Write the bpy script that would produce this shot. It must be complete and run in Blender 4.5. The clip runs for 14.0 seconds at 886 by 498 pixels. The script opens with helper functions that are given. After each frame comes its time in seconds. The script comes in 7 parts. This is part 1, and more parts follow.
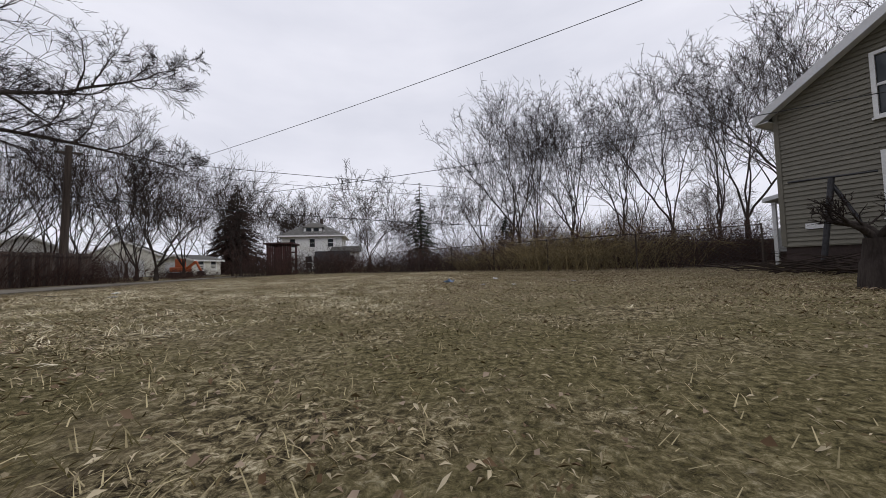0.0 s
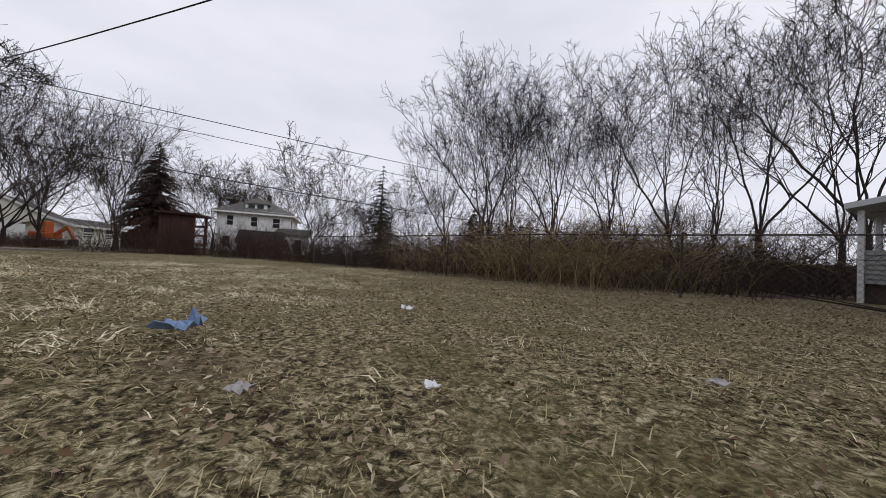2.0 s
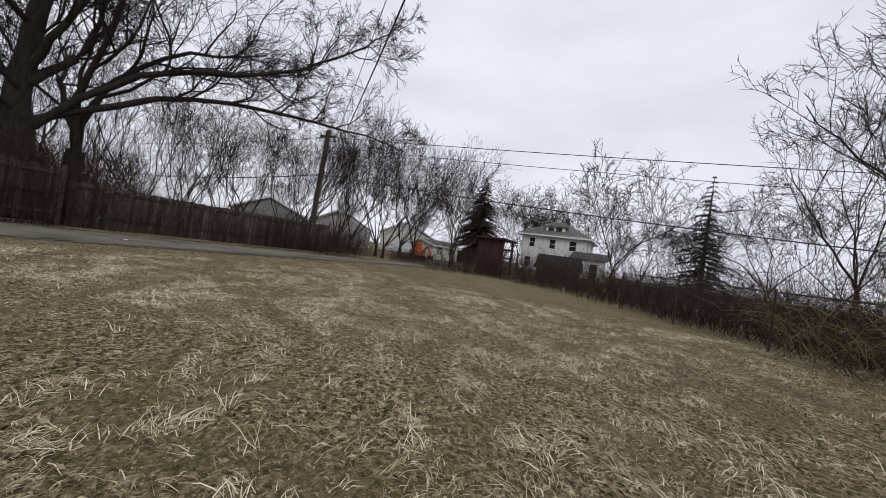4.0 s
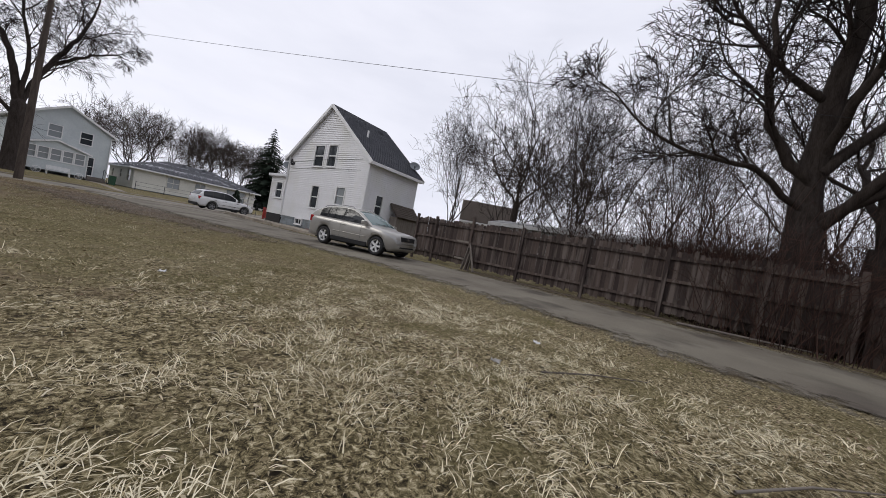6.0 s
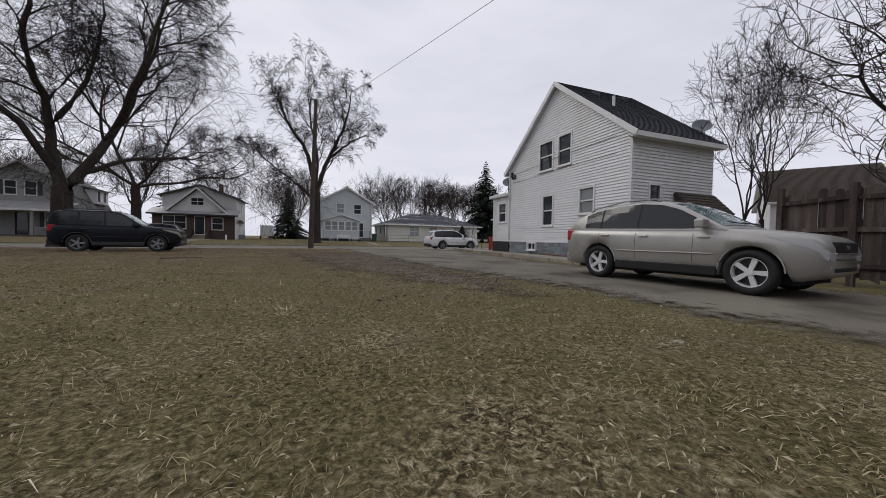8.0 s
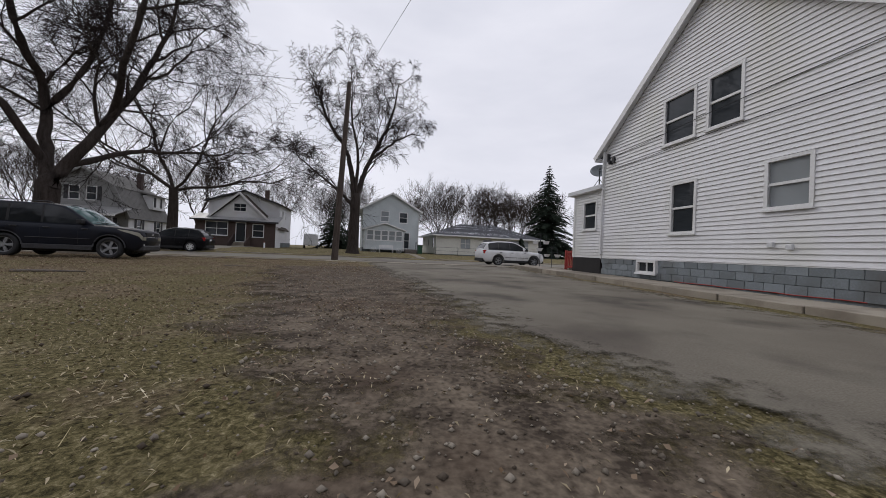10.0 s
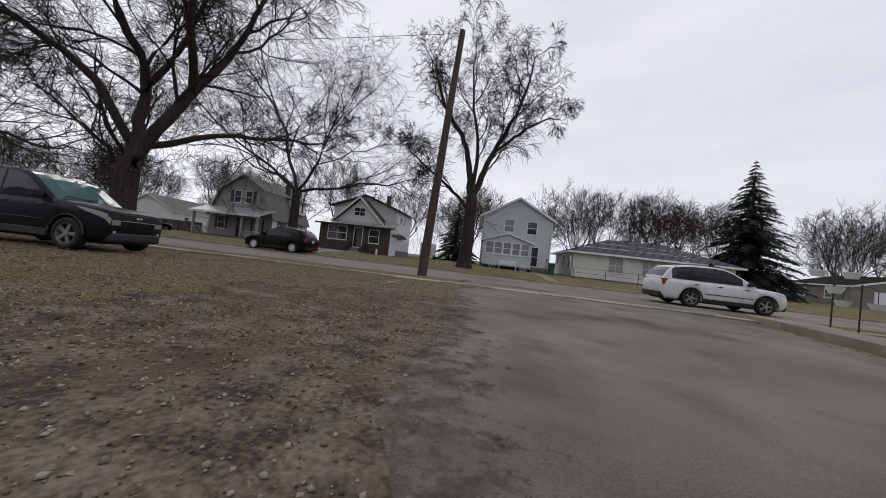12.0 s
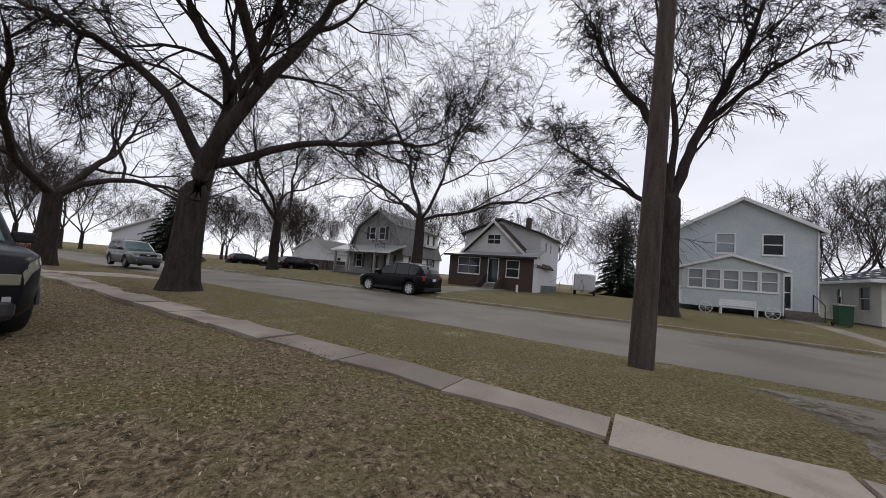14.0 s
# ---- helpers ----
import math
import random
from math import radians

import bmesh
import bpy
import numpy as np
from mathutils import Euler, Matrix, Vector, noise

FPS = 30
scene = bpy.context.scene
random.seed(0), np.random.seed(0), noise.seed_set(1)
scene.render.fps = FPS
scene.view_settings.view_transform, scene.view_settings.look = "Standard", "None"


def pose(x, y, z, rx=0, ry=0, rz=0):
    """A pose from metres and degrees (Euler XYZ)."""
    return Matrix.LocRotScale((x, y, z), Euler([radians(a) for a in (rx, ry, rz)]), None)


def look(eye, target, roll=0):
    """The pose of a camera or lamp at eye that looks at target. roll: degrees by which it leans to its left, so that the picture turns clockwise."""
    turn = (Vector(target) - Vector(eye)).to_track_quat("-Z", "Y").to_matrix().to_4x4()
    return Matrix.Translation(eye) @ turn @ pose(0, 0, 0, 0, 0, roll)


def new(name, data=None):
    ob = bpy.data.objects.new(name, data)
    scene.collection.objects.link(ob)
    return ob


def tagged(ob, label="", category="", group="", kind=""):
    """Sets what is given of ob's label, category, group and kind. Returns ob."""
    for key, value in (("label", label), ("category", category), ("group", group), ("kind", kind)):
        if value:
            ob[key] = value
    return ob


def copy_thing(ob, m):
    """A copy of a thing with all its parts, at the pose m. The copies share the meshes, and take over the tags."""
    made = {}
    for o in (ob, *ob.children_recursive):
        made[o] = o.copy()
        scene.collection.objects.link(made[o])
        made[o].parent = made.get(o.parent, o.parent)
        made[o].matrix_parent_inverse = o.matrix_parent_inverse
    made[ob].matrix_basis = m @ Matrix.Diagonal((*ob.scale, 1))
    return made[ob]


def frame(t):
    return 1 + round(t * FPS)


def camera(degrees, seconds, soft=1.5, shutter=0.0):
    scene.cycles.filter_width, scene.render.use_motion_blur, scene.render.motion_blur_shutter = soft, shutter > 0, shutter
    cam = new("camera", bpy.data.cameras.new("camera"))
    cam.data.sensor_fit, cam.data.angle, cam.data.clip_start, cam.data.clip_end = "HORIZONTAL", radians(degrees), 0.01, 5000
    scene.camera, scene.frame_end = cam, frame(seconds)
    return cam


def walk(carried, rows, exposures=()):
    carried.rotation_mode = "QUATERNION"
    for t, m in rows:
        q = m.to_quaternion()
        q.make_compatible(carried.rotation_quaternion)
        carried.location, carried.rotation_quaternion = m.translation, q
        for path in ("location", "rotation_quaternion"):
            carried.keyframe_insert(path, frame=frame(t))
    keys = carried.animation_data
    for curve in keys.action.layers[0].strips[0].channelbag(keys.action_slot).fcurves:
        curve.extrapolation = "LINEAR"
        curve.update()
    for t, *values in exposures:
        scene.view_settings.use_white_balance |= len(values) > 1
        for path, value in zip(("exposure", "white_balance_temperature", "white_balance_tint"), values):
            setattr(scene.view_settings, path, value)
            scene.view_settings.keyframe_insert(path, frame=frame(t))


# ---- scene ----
cam = camera(105.1, 14.0, soft=0.55)
PATH = [
    (0, (-1.954, 8.942, 0.457), (-2.356, 6.985, 0.544), -1.9),
    (0.5, (-2.272, 7.618, 0.479), (-2.842, 5.702, 0.56), -0.8),
    (1, (-2.919, 6.403, 0.434), (-3.569, 4.513, 0.519), 0.7),
    (1.5, (-3.524, 5.265, 0.441), (-4.18, 3.377, 0.521), 2.1),
    (2, (-4.166, 4.163, 0.471), (-4.742, 2.249, 0.543), 3.2),
    (2.2, (-4.383, 3.764, 0.488), (-4.898, 1.832, 0.556), 3.7),
    (4.3, (-3.04, 0.942, 1.185), (-1.689, -0.533, 1.19), 8.8),
    (4.5, (-2.746, 0.435, 1.26), (-1.168, -0.793, 1.255), 9.1),
    (5, (-1.23, -0.372, 1.325), (0.723, -0.803, 1.294), 10.1),
    (5.5, (0.655, -0.293, 1.123), (2.584, 0.234, 1.097), 10.7),
    (6, (2.219, 0.528, 1.01), (3.767, 1.794, 0.968), 10.8),
    (6.5, (3.206, 1.845, 0.965), (4.295, 3.521, 0.898), 8.9),
    (7, (3.877, 3.437, 0.923), (4.673, 5.271, 0.851), 6.2),
    (7.5, (4.188, 5.066, 0.857), (4.813, 6.965, 0.789), 3.1),
    (8, (4.363, 6.596, 0.818), (4.893, 8.524, 0.76), 1.1),
    (8.2, (4.394, 7.176, 0.815), (4.9, 9.11, 0.761), 0.7),
    (10.3, (6.03, 13.335, 0.749), (6.177, 15.329, 0.769), 3.3),
    (10.5, (6.146, 14.057, 0.754), (6.24, 16.055, 0.776), 3.8),
    (11, (6.411, 15.919, 0.814), (6.333, 17.917, 0.834), 4.8),
    (11.5, (6.345, 17.865, 0.769), (6.074, 19.846, 0.801), 5.7),
    (12, (6.138, 19.759, 0.79), (5.6, 21.685, 0.838), 6.5),
    (12.5, (5.662, 21.568, 0.842), (4.858, 23.398, 0.915), 7.0),
    (13, (4.849, 23.287, 0.927), (3.85, 25.017, 1.031), 6.5),
    (13.5, (3.752, 24.893, 1.065), (2.623, 26.539, 1.194), 5.7),
    (14, (2.544, 26.399, 1.196), (1.294, 27.953, 1.342), 4.9),
]
walk(cam, [(t, look(eye, target, roll)) for t, eye, target, roll in PATH],
     exposures=[(0.0, -0.04), (4.5, 0.0), (5.3, 0.16), (6.3, 0.12), (7.5, -0.06), (8.2, -0.14), (10.5, -0.06), (12.5, -0.04), (13.5, 0.04), (14.0, 0.08)])

# ---- light: an overcast winter day ----
world = bpy.data.worlds.new("overcast_sky")
scene.world = world
world.use_nodes = True
wn, wl = world.node_tree.nodes, world.node_tree.links
wn.clear()
w_out = wn.new("ShaderNodeOutputWorld")
w_bg = wn.new("ShaderNodeBackground")
w_sky = wn.new("ShaderNodeTexSky")
w_sky.sky_type = 'NISHITA'
w_sky.sun_disc = False
w_sky.sun_elevation = radians(24)
w_sky.sun_rotation = radians(300)
w_grey = wn.new("ShaderNodeHueSaturation")
w_grey.inputs["Saturation"].default_value = 0.12
w_grey.inputs["Value"].default_value = 0.045
w_tc = wn.new("ShaderNodeTexCoord")
w_map = wn.new("ShaderNodeMapping")
w_map.inputs["Scale"].default_value = (1.2, 1.0, 4.0)
w_noise = wn.new("ShaderNodeTexNoise")
w_noise.inputs["Scale"].default_value = 1.7
w_noise.inputs["Detail"].default_value = 5.0
w_ramp = wn.new("ShaderNodeValToRGB")
w_ramp.color_ramp.elements[0].position = 0.34
w_ramp.color_ramp.elements[0].color = (0.665, 0.678, 0.772, 1)
w_ramp.color_ramp.elements[1].position = 0.66
w_ramp.color_ramp.elements[1].color = (0.795, 0.80, 0.888, 1)
w_mix = wn.new("ShaderNodeMixRGB")
w_mix.inputs[0].default_value = 0.86
w_bg.inputs["Strength"].default_value = 1.22
wl.new(w_sky.outputs[0], w_grey.inputs["Color"])
wl.new(w_tc.outputs["Generated"], w_map.inputs["Vector"])
wl.new(w_map.outputs[0], w_noise.inputs["Vector"])
wl.new(w_noise.outputs["Fac"], w_ramp.inputs[0])
wl.new(w_grey.outputs[0], w_mix.inputs[1])
wl.new(w_ramp.outputs[0], w_mix.inputs[2])
wl.new(w_mix.outputs[0], w_bg.inputs["Color"])
wl.new(w_bg.outputs[0], w_out.inputs["Surface"])

sun_data = bpy.data.lights.new("sun", 'SUN')
sun_data.energy = 0.7
sun_data.angle = radians(25)
sun_data.color = (1.0, 0.96, 0.9)
sun = new("sun", sun_data)
sun.matrix_world = look((-60, 60, 60), (0, 0, 0))

# ---- materials ----
def mat(name, c1, c2=None, rough=0.85, scale=4.0, fine=40.0, bump=0.15, metal=0.0, spec=0.4,
        stretch=(1, 1, 1), vary=0.0, island=0.0, contrast=(0.35, 0.65), stain=None, stain_scale=0.6, coords="Object", coat=0.0, fade=False):
    """A surface of two colours mixed by coarse and fine noise, with relief and, where wanted, stains."""
    m = bpy.data.materials.new(name)
    m.use_nodes = True
    nt = m.node_tree
    n, l = nt.nodes, nt.links
    b = n["Principled BSDF"]
    b.inputs["Roughness"].default_value = rough
    b.inputs["Metallic"].default_value = metal
    b.inputs["Specular IOR Level"].default_value = spec
    b.inputs["Coat Weight"].default_value = coat
    b.inputs["Coat Roughness"].default_value = 0.08
    c2 = c2 or tuple(v * 0.75 for v in c1)
    tc = n.new("ShaderNodeTexCoord")
    mp = n.new("ShaderNodeMapping")
    mp.inputs["Scale"].default_value = stretch
    if coords == "World":
        geo = n.new("ShaderNodeNewGeometry")
        l.new(geo.outputs["Position"], mp.inputs["Vector"])
    else:
        l.new(tc.outputs["Object"], mp.inputs["Vector"])
    big = n.new("ShaderNodeTexNoise")
    big.inputs["Scale"].default_value = scale
    big.inputs["Detail"].default_value = 6
    small = n.new("ShaderNodeTexNoise")
    small.inputs["Scale"].default_value = fine
    small.inputs["Detail"].default_value = 3
    l.new(mp.outputs[0], big.inputs["Vector"])
    l.new(mp.outputs[0], small.inputs["Vector"])
    add = n.new("ShaderNodeMath")
    add.operation = 'MULTIPLY_ADD'
    add.inputs[1].default_value = 0.55
    half = n.new("ShaderNodeMath")
    half.operation = 'MULTIPLY'
    half.inputs[1].default_value = 0.45
    l.new(small.outputs["Fac"], half.inputs[0])
    l.new(big.outputs["Fac"], add.inputs[0])
    l.new(half.outputs[0], add.inputs[2])
    last = add.outputs[0]
    if vary or island:
        if vary:
            rnd = n.new("ShaderNodeObjectInfo").outputs["Random"]
        else:
            rnd = n.new("ShaderNodeNewGeometry").outputs["Random Per Island"]
        off = n.new("ShaderNodeMath")
        off.operation = 'MULTIPLY_ADD'
        off.inputs[1].default_value = vary or island
        off.inputs[2].default_value = -0.5 * (vary or island)
        l.new(rnd, off.inputs[0])
        plus = n.new("ShaderNodeMath")
        l.new(last, plus.inputs[0])
        l.new(off.outputs[0], plus.inputs[1])
        last = plus.outputs[0]
    ramp = n.new("ShaderNodeValToRGB")
    ramp.color_ramp.elements[0].position, ramp.color_ramp.elements[1].position = contrast
    ramp.color_ramp.elements[0].color = (*c2, 1)
    ramp.color_ramp.elements[1].color = (*c1, 1)
    l.new(last, ramp.inputs[0])
    colour = ramp.outputs[0]
    if stain:
        sn = n.new("ShaderNodeTexNoise")
        sn.inputs["Scale"].default_value = stain_scale
        sn.inputs["Detail"].default_value = 7
        l.new(mp.outputs[0], sn.inputs["Vector"])
        sr = n.new("ShaderNodeValToRGB")
        sr.color_ramp.elements[0].position, sr.color_ramp.elements[1].position = 0.5, 0.68
        sr.color_ramp.elements[0].color = (0, 0, 0, 1)
        sr.color_ramp.elements[1].color = (0.8, 0.8, 0.8, 1)
        l.new(sn.outputs["Fac"], sr.inputs[0])
        mx = n.new("ShaderNodeMixRGB")
        mx.inputs[2].default_value = (*stain, 1)
        l.new(sr.outputs[0], mx.inputs[0])
        l.new(colour, mx.inputs[1])
        colour = mx.outputs[0]
    l.new(colour, b.inputs["Base Color"])
    if fade:
        # ragged edge: the paving thins out towards its border
        at = n.new("ShaderNodeAttribute")
        at.attribute_name = "fade"
        rag = n.new("ShaderNodeTexNoise")
        rag.inputs["Scale"].default_value = 3.5
        rag.inputs["Detail"].default_value = 8
        rag.inputs["Roughness"].default_value = 0.75
        l.new(mp.outputs[0], rag.inputs["Vector"])
        mad = n.new("ShaderNodeMath")
        mad.operation = 'MULTIPLY_ADD'
        mad.inputs[1].default_value = 3.6
        mad.inputs[2].default_value = -1.95
        l.new(rag.outputs["Fac"], mad.inputs[0])
        su = n.new("ShaderNodeMath")
        l.new(at.outputs["Fac"], su.inputs[0])
        l.new(mad.outputs[0], su.inputs[1])
        cl = n.new("ShaderNodeMath")
        cl.operation = 'MULTIPLY'
        cl.use_clamp = True
        cl.inputs[1].default_value = 1.3
        l.new(su.outputs[0], cl.inputs[0])
        l.new(cl.outputs[0], b.inputs["Alpha"])
    if bump:
        bp = n.new("ShaderNodeBump")
        bp.inputs["Strength"].default_value = bump
        bp.inputs["Distance"].default_value = 0.02
        l.new(add.outputs[0], bp.inputs["Height"])
        l.new(bp.outputs[0], b.inputs["Normal"])
    return m


M = {}
M["drive"] = mat("worn_asphalt", (0.232, 0.212, 0.166), (0.120, 0.101, 0.080), 0.88, 0.55, 70, 0.6, stain=(0.058, 0.048, 0.039), stain_scale=0.7, fade=True, coords="World", spec=0.25)
M["road"] = mat("road_asphalt", (0.235, 0.215, 0.180), (0.165, 0.150, 0.128), 0.85, 0.4, 70, 0.35, stain=(0.125, 0.108, 0.088), stain_scale=0.3, coords="World", spec=0.25)
M["concrete"] = mat("old_concrete", (0.35, 0.31, 0.25), (0.20, 0.175, 0.14), 0.9, 1.2, 60, 0.3, vary=0.35, stain=(0.16, 0.13, 0.10), stain_scale=1.0, coords="World")


def lawn():
    """Matted winter grass: straw, olive and dark soil at three scales."""
    m = bpy.data.materials.new("matted_winter_grass")
    m.use_nodes = True
    n, l = m.node_tree.nodes, m.node_tree.links
    b = n["Principled BSDF"]
    b.inputs["Roughness"].default_value = 0.95
    b.inputs["Specular IOR Level"].default_value = 0.1
    pos = n.new("ShaderNodeNewGeometry").outputs["Position"]

    def noise_at(scale, detail, rough=0.6, distort=0.0):
        t = n.new("ShaderNodeTexNoise")
        t.inputs["Scale"].default_value = scale
        t.inputs["Detail"].default_value = detail
        t.inputs["Roughness"].default_value = rough
        t.inputs["Distortion"].default_value = distort
        l.new(pos, t.inputs["Vector"])
        return t.outputs["Fac"]

    def ramp(src, stops):
        r = n.new("ShaderNodeValToRGB")
        e = r.color_ramp.elements
        while len(e) < len(stops):
            e.new(0.5)
        for k, (p, c) in zip(e, stops):
            k.position, k.color = p, (*c, 1)
        l.new(src, r.inputs[0])
        return r.outputs[0]

    def mix(f, a, c):
        x = n.new("ShaderNodeMixRGB")
        l.new(f, x.inputs[0])
        l.new(a, x.inputs[1])
        l.new(c, x.inputs[2])
        return x.outputs[0]

    straw = ramp(noise_at(24, 8, 0.8, 0.7), [(0.41, (0.020, 0.016, 0.010)), (0.48, (0.115, 0.092, 0.048)), (0.55, (0.32, 0.265, 0.15)), (0.63, (0.70, 0.62, 0.43))])
    olive = ramp(noise_at(30, 6, 0.78, 0.5), [(0.34, (0.022, 0.018, 0.009)), (0.46, (0.096, 0.082, 0.036)), (0.57, (0.212, 0.178, 0.088)), (0.70, (0.46, 0.40, 0.25))])
    litter = ramp(noise_at(18, 8, 0.82, 0.7), [(0.40, (0.022, 0.015, 0.012)), (0.48, (0.135, 0.100, 0.062)), (0.56, (0.25, 0.195, 0.122)), (0.66, (0.44, 0.37, 0.26))])
    # more leaf litter towards the street trees
    sep = n.new("ShaderNodeSeparateXYZ")
    l.new(pos, sep.inputs[0])
    far = n.new("ShaderNodeMapRange")
    far.inputs["From Min"].default_value, far.inputs["From Max"].default_value = 12.0, 24.0
    far.inputs["To Min"].default_value, far.inputs["To Max"].default_value = 0.0, 0.16
    l.new(sep.outputs[1], far.inputs["Value"])
    # greener north of the straw-covered back lawn
    north = n.new("ShaderNodeMapRange")
    north.inputs["From Min"].default_value, north.inputs["From Max"].default_value = 3.5, 11.0
    north.inputs["To Min"].default_value, north.inputs["To Max"].default_value = -0.06, 0.13
    l.new(sep.outputs[1], north.inputs["Value"])
    both = n.new("ShaderNodeMath")
    l.new(noise_at(0.9, 5, 0.6), both.inputs[0])
    l.new(north.outputs[0], both.inputs[1])
    patch = ramp(both.outputs[0], [(0.42, (0, 0, 0)), (0.6, (1, 1, 1))])
    more = n.new("ShaderNodeMath")
    l.new(noise_at(0.65, 6, 0.65, 0.5), more.inputs[0])
    verge = n.new("ShaderNodeMapRange")
    verge.inputs["From Min"].default_value, verge.inputs["From Max"].default_value = 27.5, 30.5
    verge.inputs["To Min"].default_value, verge.inputs["To Max"].default_value = 1.0, 0.15
    l.new(sep.outputs[1], verge.inputs["Value"])
    share = n.new("ShaderNodeMath")
    share.operation = 'MULTIPLY'
    l.new(far.outputs[0], share.inputs[0])
    l.new(verge.outputs[0], share.inputs[1])
    l.new(share.outputs[0], more.inputs[1])
    bare = ramp(more.outputs[0], [(0.56, (0, 0, 0)), (0.68, (0.9, 0.9, 0.9))])
    c = mix(bare, mix(patch, straw, olive), litter)
    l.new(c, b.inputs["Base Color"])
    bp = n.new("ShaderNodeBump")
    bp.inputs["Strength"].default_value = 0.7
    bp.inputs["Distance"].default_value = 0.03
    l.new(noise_at(28, 6, 0.8, 0.5), bp.inputs["Height"])
    l.new(bp.outputs[0], b.inputs["Normal"])
    return m


M["grass_soil"] = lawn()
M["bark"] = mat("grey_bark", (0.062, 0.051, 0.045), (0.024, 0.019, 0.017), 0.95, 3.0, 18, 0.9, stretch=(3, 3, 0.6), spec=0.1)
M["twig"] = mat("bare_twigs", (0.030, 0.022, 0.020), (0.016, 0.012, 0.011), 0.95, 2, 10, 0.0, spec=0.1)
M["twig_pale"] = mat("pale_twigs", (0.050, 0.038, 0.031), (0.030, 0.022, 0.019), 0.95, 2, 10, 0.0, spec=0.1)
M["twig_tan"] = mat("tan_stems", (0.30, 0.235, 0.115), (0.12, 0.09, 0.05), 0.95, 2, 10, 0.0, spec=0.1, island=0.5)
M["twig_red"] = mat("russet_stems", (0.085, 0.050, 0.040), (0.040, 0.026, 0.023), 0.95, 2, 10, 0.0, spec=0.1, island=0.5)
M["needles"] = mat("dark_needles", (0.030, 0.042, 0.028), (0.014, 0.021, 0.015), 0.9, 3, 15, 0.0, spec=0.15, island=0.4)
M["needles_brown"] = mat("rusty_needles", (0.055, 0.033, 0.028), (0.024, 0.016, 0.014), 0.95, 3, 15, 0.0, spec=0.1, island=0.5)
M["blade"] = mat("dead_grass_blades", (0.52, 0.44, 0.26), (0.085, 0.070, 0.028), 0.9, 0.25, 3, 0.0, spec=0.1, island=0.9, coords="World", contrast=(0.2, 0.85))
M["leaf"] = mat("fallen_leaves", (0.36, 0.28, 0.205), (0.12, 0.075, 0.040), 0.9, 2, 10, 0.0, spec=0.15, island=0.8, contrast=(0.15, 0.85))
M["siding_white"] = mat("white_vinyl_siding", (0.76, 0.76, 0.78), (0.68, 0.68, 0.69), 0.55, 1.0, 8, 0.02, vary=0.12, stain=(0.62, 0.62, 0.58), stain_scale=0.5, coords="World")
M["siding_tan"] = mat("tan_vinyl_siding", (0.185, 0.172, 0.135), (0.15, 0.14, 0.11), 0.6, 1.0, 8, 0.02, vary=0.12, stain=(0.13, 0.12, 0.09), stain_scale=0.5, coords="World")
M["siding_blue"] = mat("pale_blue_siding", (0.56, 0.60, 0.60), (0.47, 0.51, 0.52), 0.6, 1.0, 8, 0.02, vary=0.12, coords="World")
M["siding_grey"] = mat("grey_siding", (0.33, 0.33, 0.32), (0.26, 0.26, 0.26), 0.7, 1.0, 8, 0.02, vary=0.12, coords="World")
M["siding_cream"] = mat("cream_siding", (0.66, 0.65, 0.58), (0.56, 0.55, 0.50), 0.65, 1.0, 8, 0.02, vary=0.12, coords="World")
M["white"] = mat("white_painted_trim", (0.78, 0.78, 0.78), (0.66, 0.66, 0.65), 0.5, 2, 20, 0.03)
M["soffit"] = mat("aluminium_soffit", (0.70, 0.71, 0.73), (0.60, 0.61, 0.62), 0.5, 2, 20, 0.03)
M["shingle"] = mat("charcoal_shingles", (0.088, 0.092, 0.106), (0.052, 0.054, 0.064), 0.9, 2, 30, 0.4, vary=0.5, coords="World")
M["shingle_brown"] = mat("brown_shingles", (0.085, 0.068, 0.055), (0.045, 0.036, 0.032), 0.9, 2, 30, 0.4, vary=0.5, coords="World")
M["shingle_grey"] = mat("weathered_grey_shingles", (0.20, 0.195, 0.185), (0.13, 0.127, 0.12), 0.9, 2, 30, 0.4, vary=0.5, coords="World")
M["metal_roof"] = mat("pale_metal_roof", (0.50, 0.50, 0.50), (0.38, 0.38, 0.38), 0.4, 1, 20, 0.05, metal=0.3)
M["block"] = mat("painted_block", (0.25, 0.28, 0.30), (0.17, 0.19, 0.20), 0.9, 2, 30, 0.4, vary=0.35, stain=(0.12, 0.12, 0.115), stain_scale=1.3, coords="World")
M["black"] = mat("black_rubber", (0.018, 0.018, 0.019), (0.011, 0.011, 0.012), 0.7, 5, 60, 0.1)
M["tar"] = mat("black_tarred_skirt", (0.022, 0.020, 0.021), (0.013, 0.012, 0.012), 0.75, 3, 30, 0.2)
M["brick"] = mat("dark_brown_brick", (0.085, 0.060, 0.052), (0.048, 0.034, 0.031), 0.9, 5, 40, 0.3, vary=0.6, coords="World")
M["fence"] = mat("weathered_fence_boards", (0.085, 0.063, 0.054), (0.036, 0.026, 0.023), 0.95, 2.2, 30, 0.5, stretch=(6, 6, 0.5), vary=0.45, coords="World", stain=(0.15, 0.125, 0.11), stain_scale=1.2)
M["pole"] = mat("weathered_pole_wood", (0.10, 0.080, 0.068), (0.045, 0.036, 0.031), 0.95, 2, 25, 0.6, stretch=(5, 5, 0.4), spec=0.15)
M["wire"] = mat("black_cable", (0.02, 0.02, 0.022), None, 0.7, 2, 10, 0.0)
M["chrome"] = mat("bright_metal", (0.62, 0.62, 0.63), (0.52, 0.52, 0.53), 0.22, 3, 20, 0.0, metal=0.9)
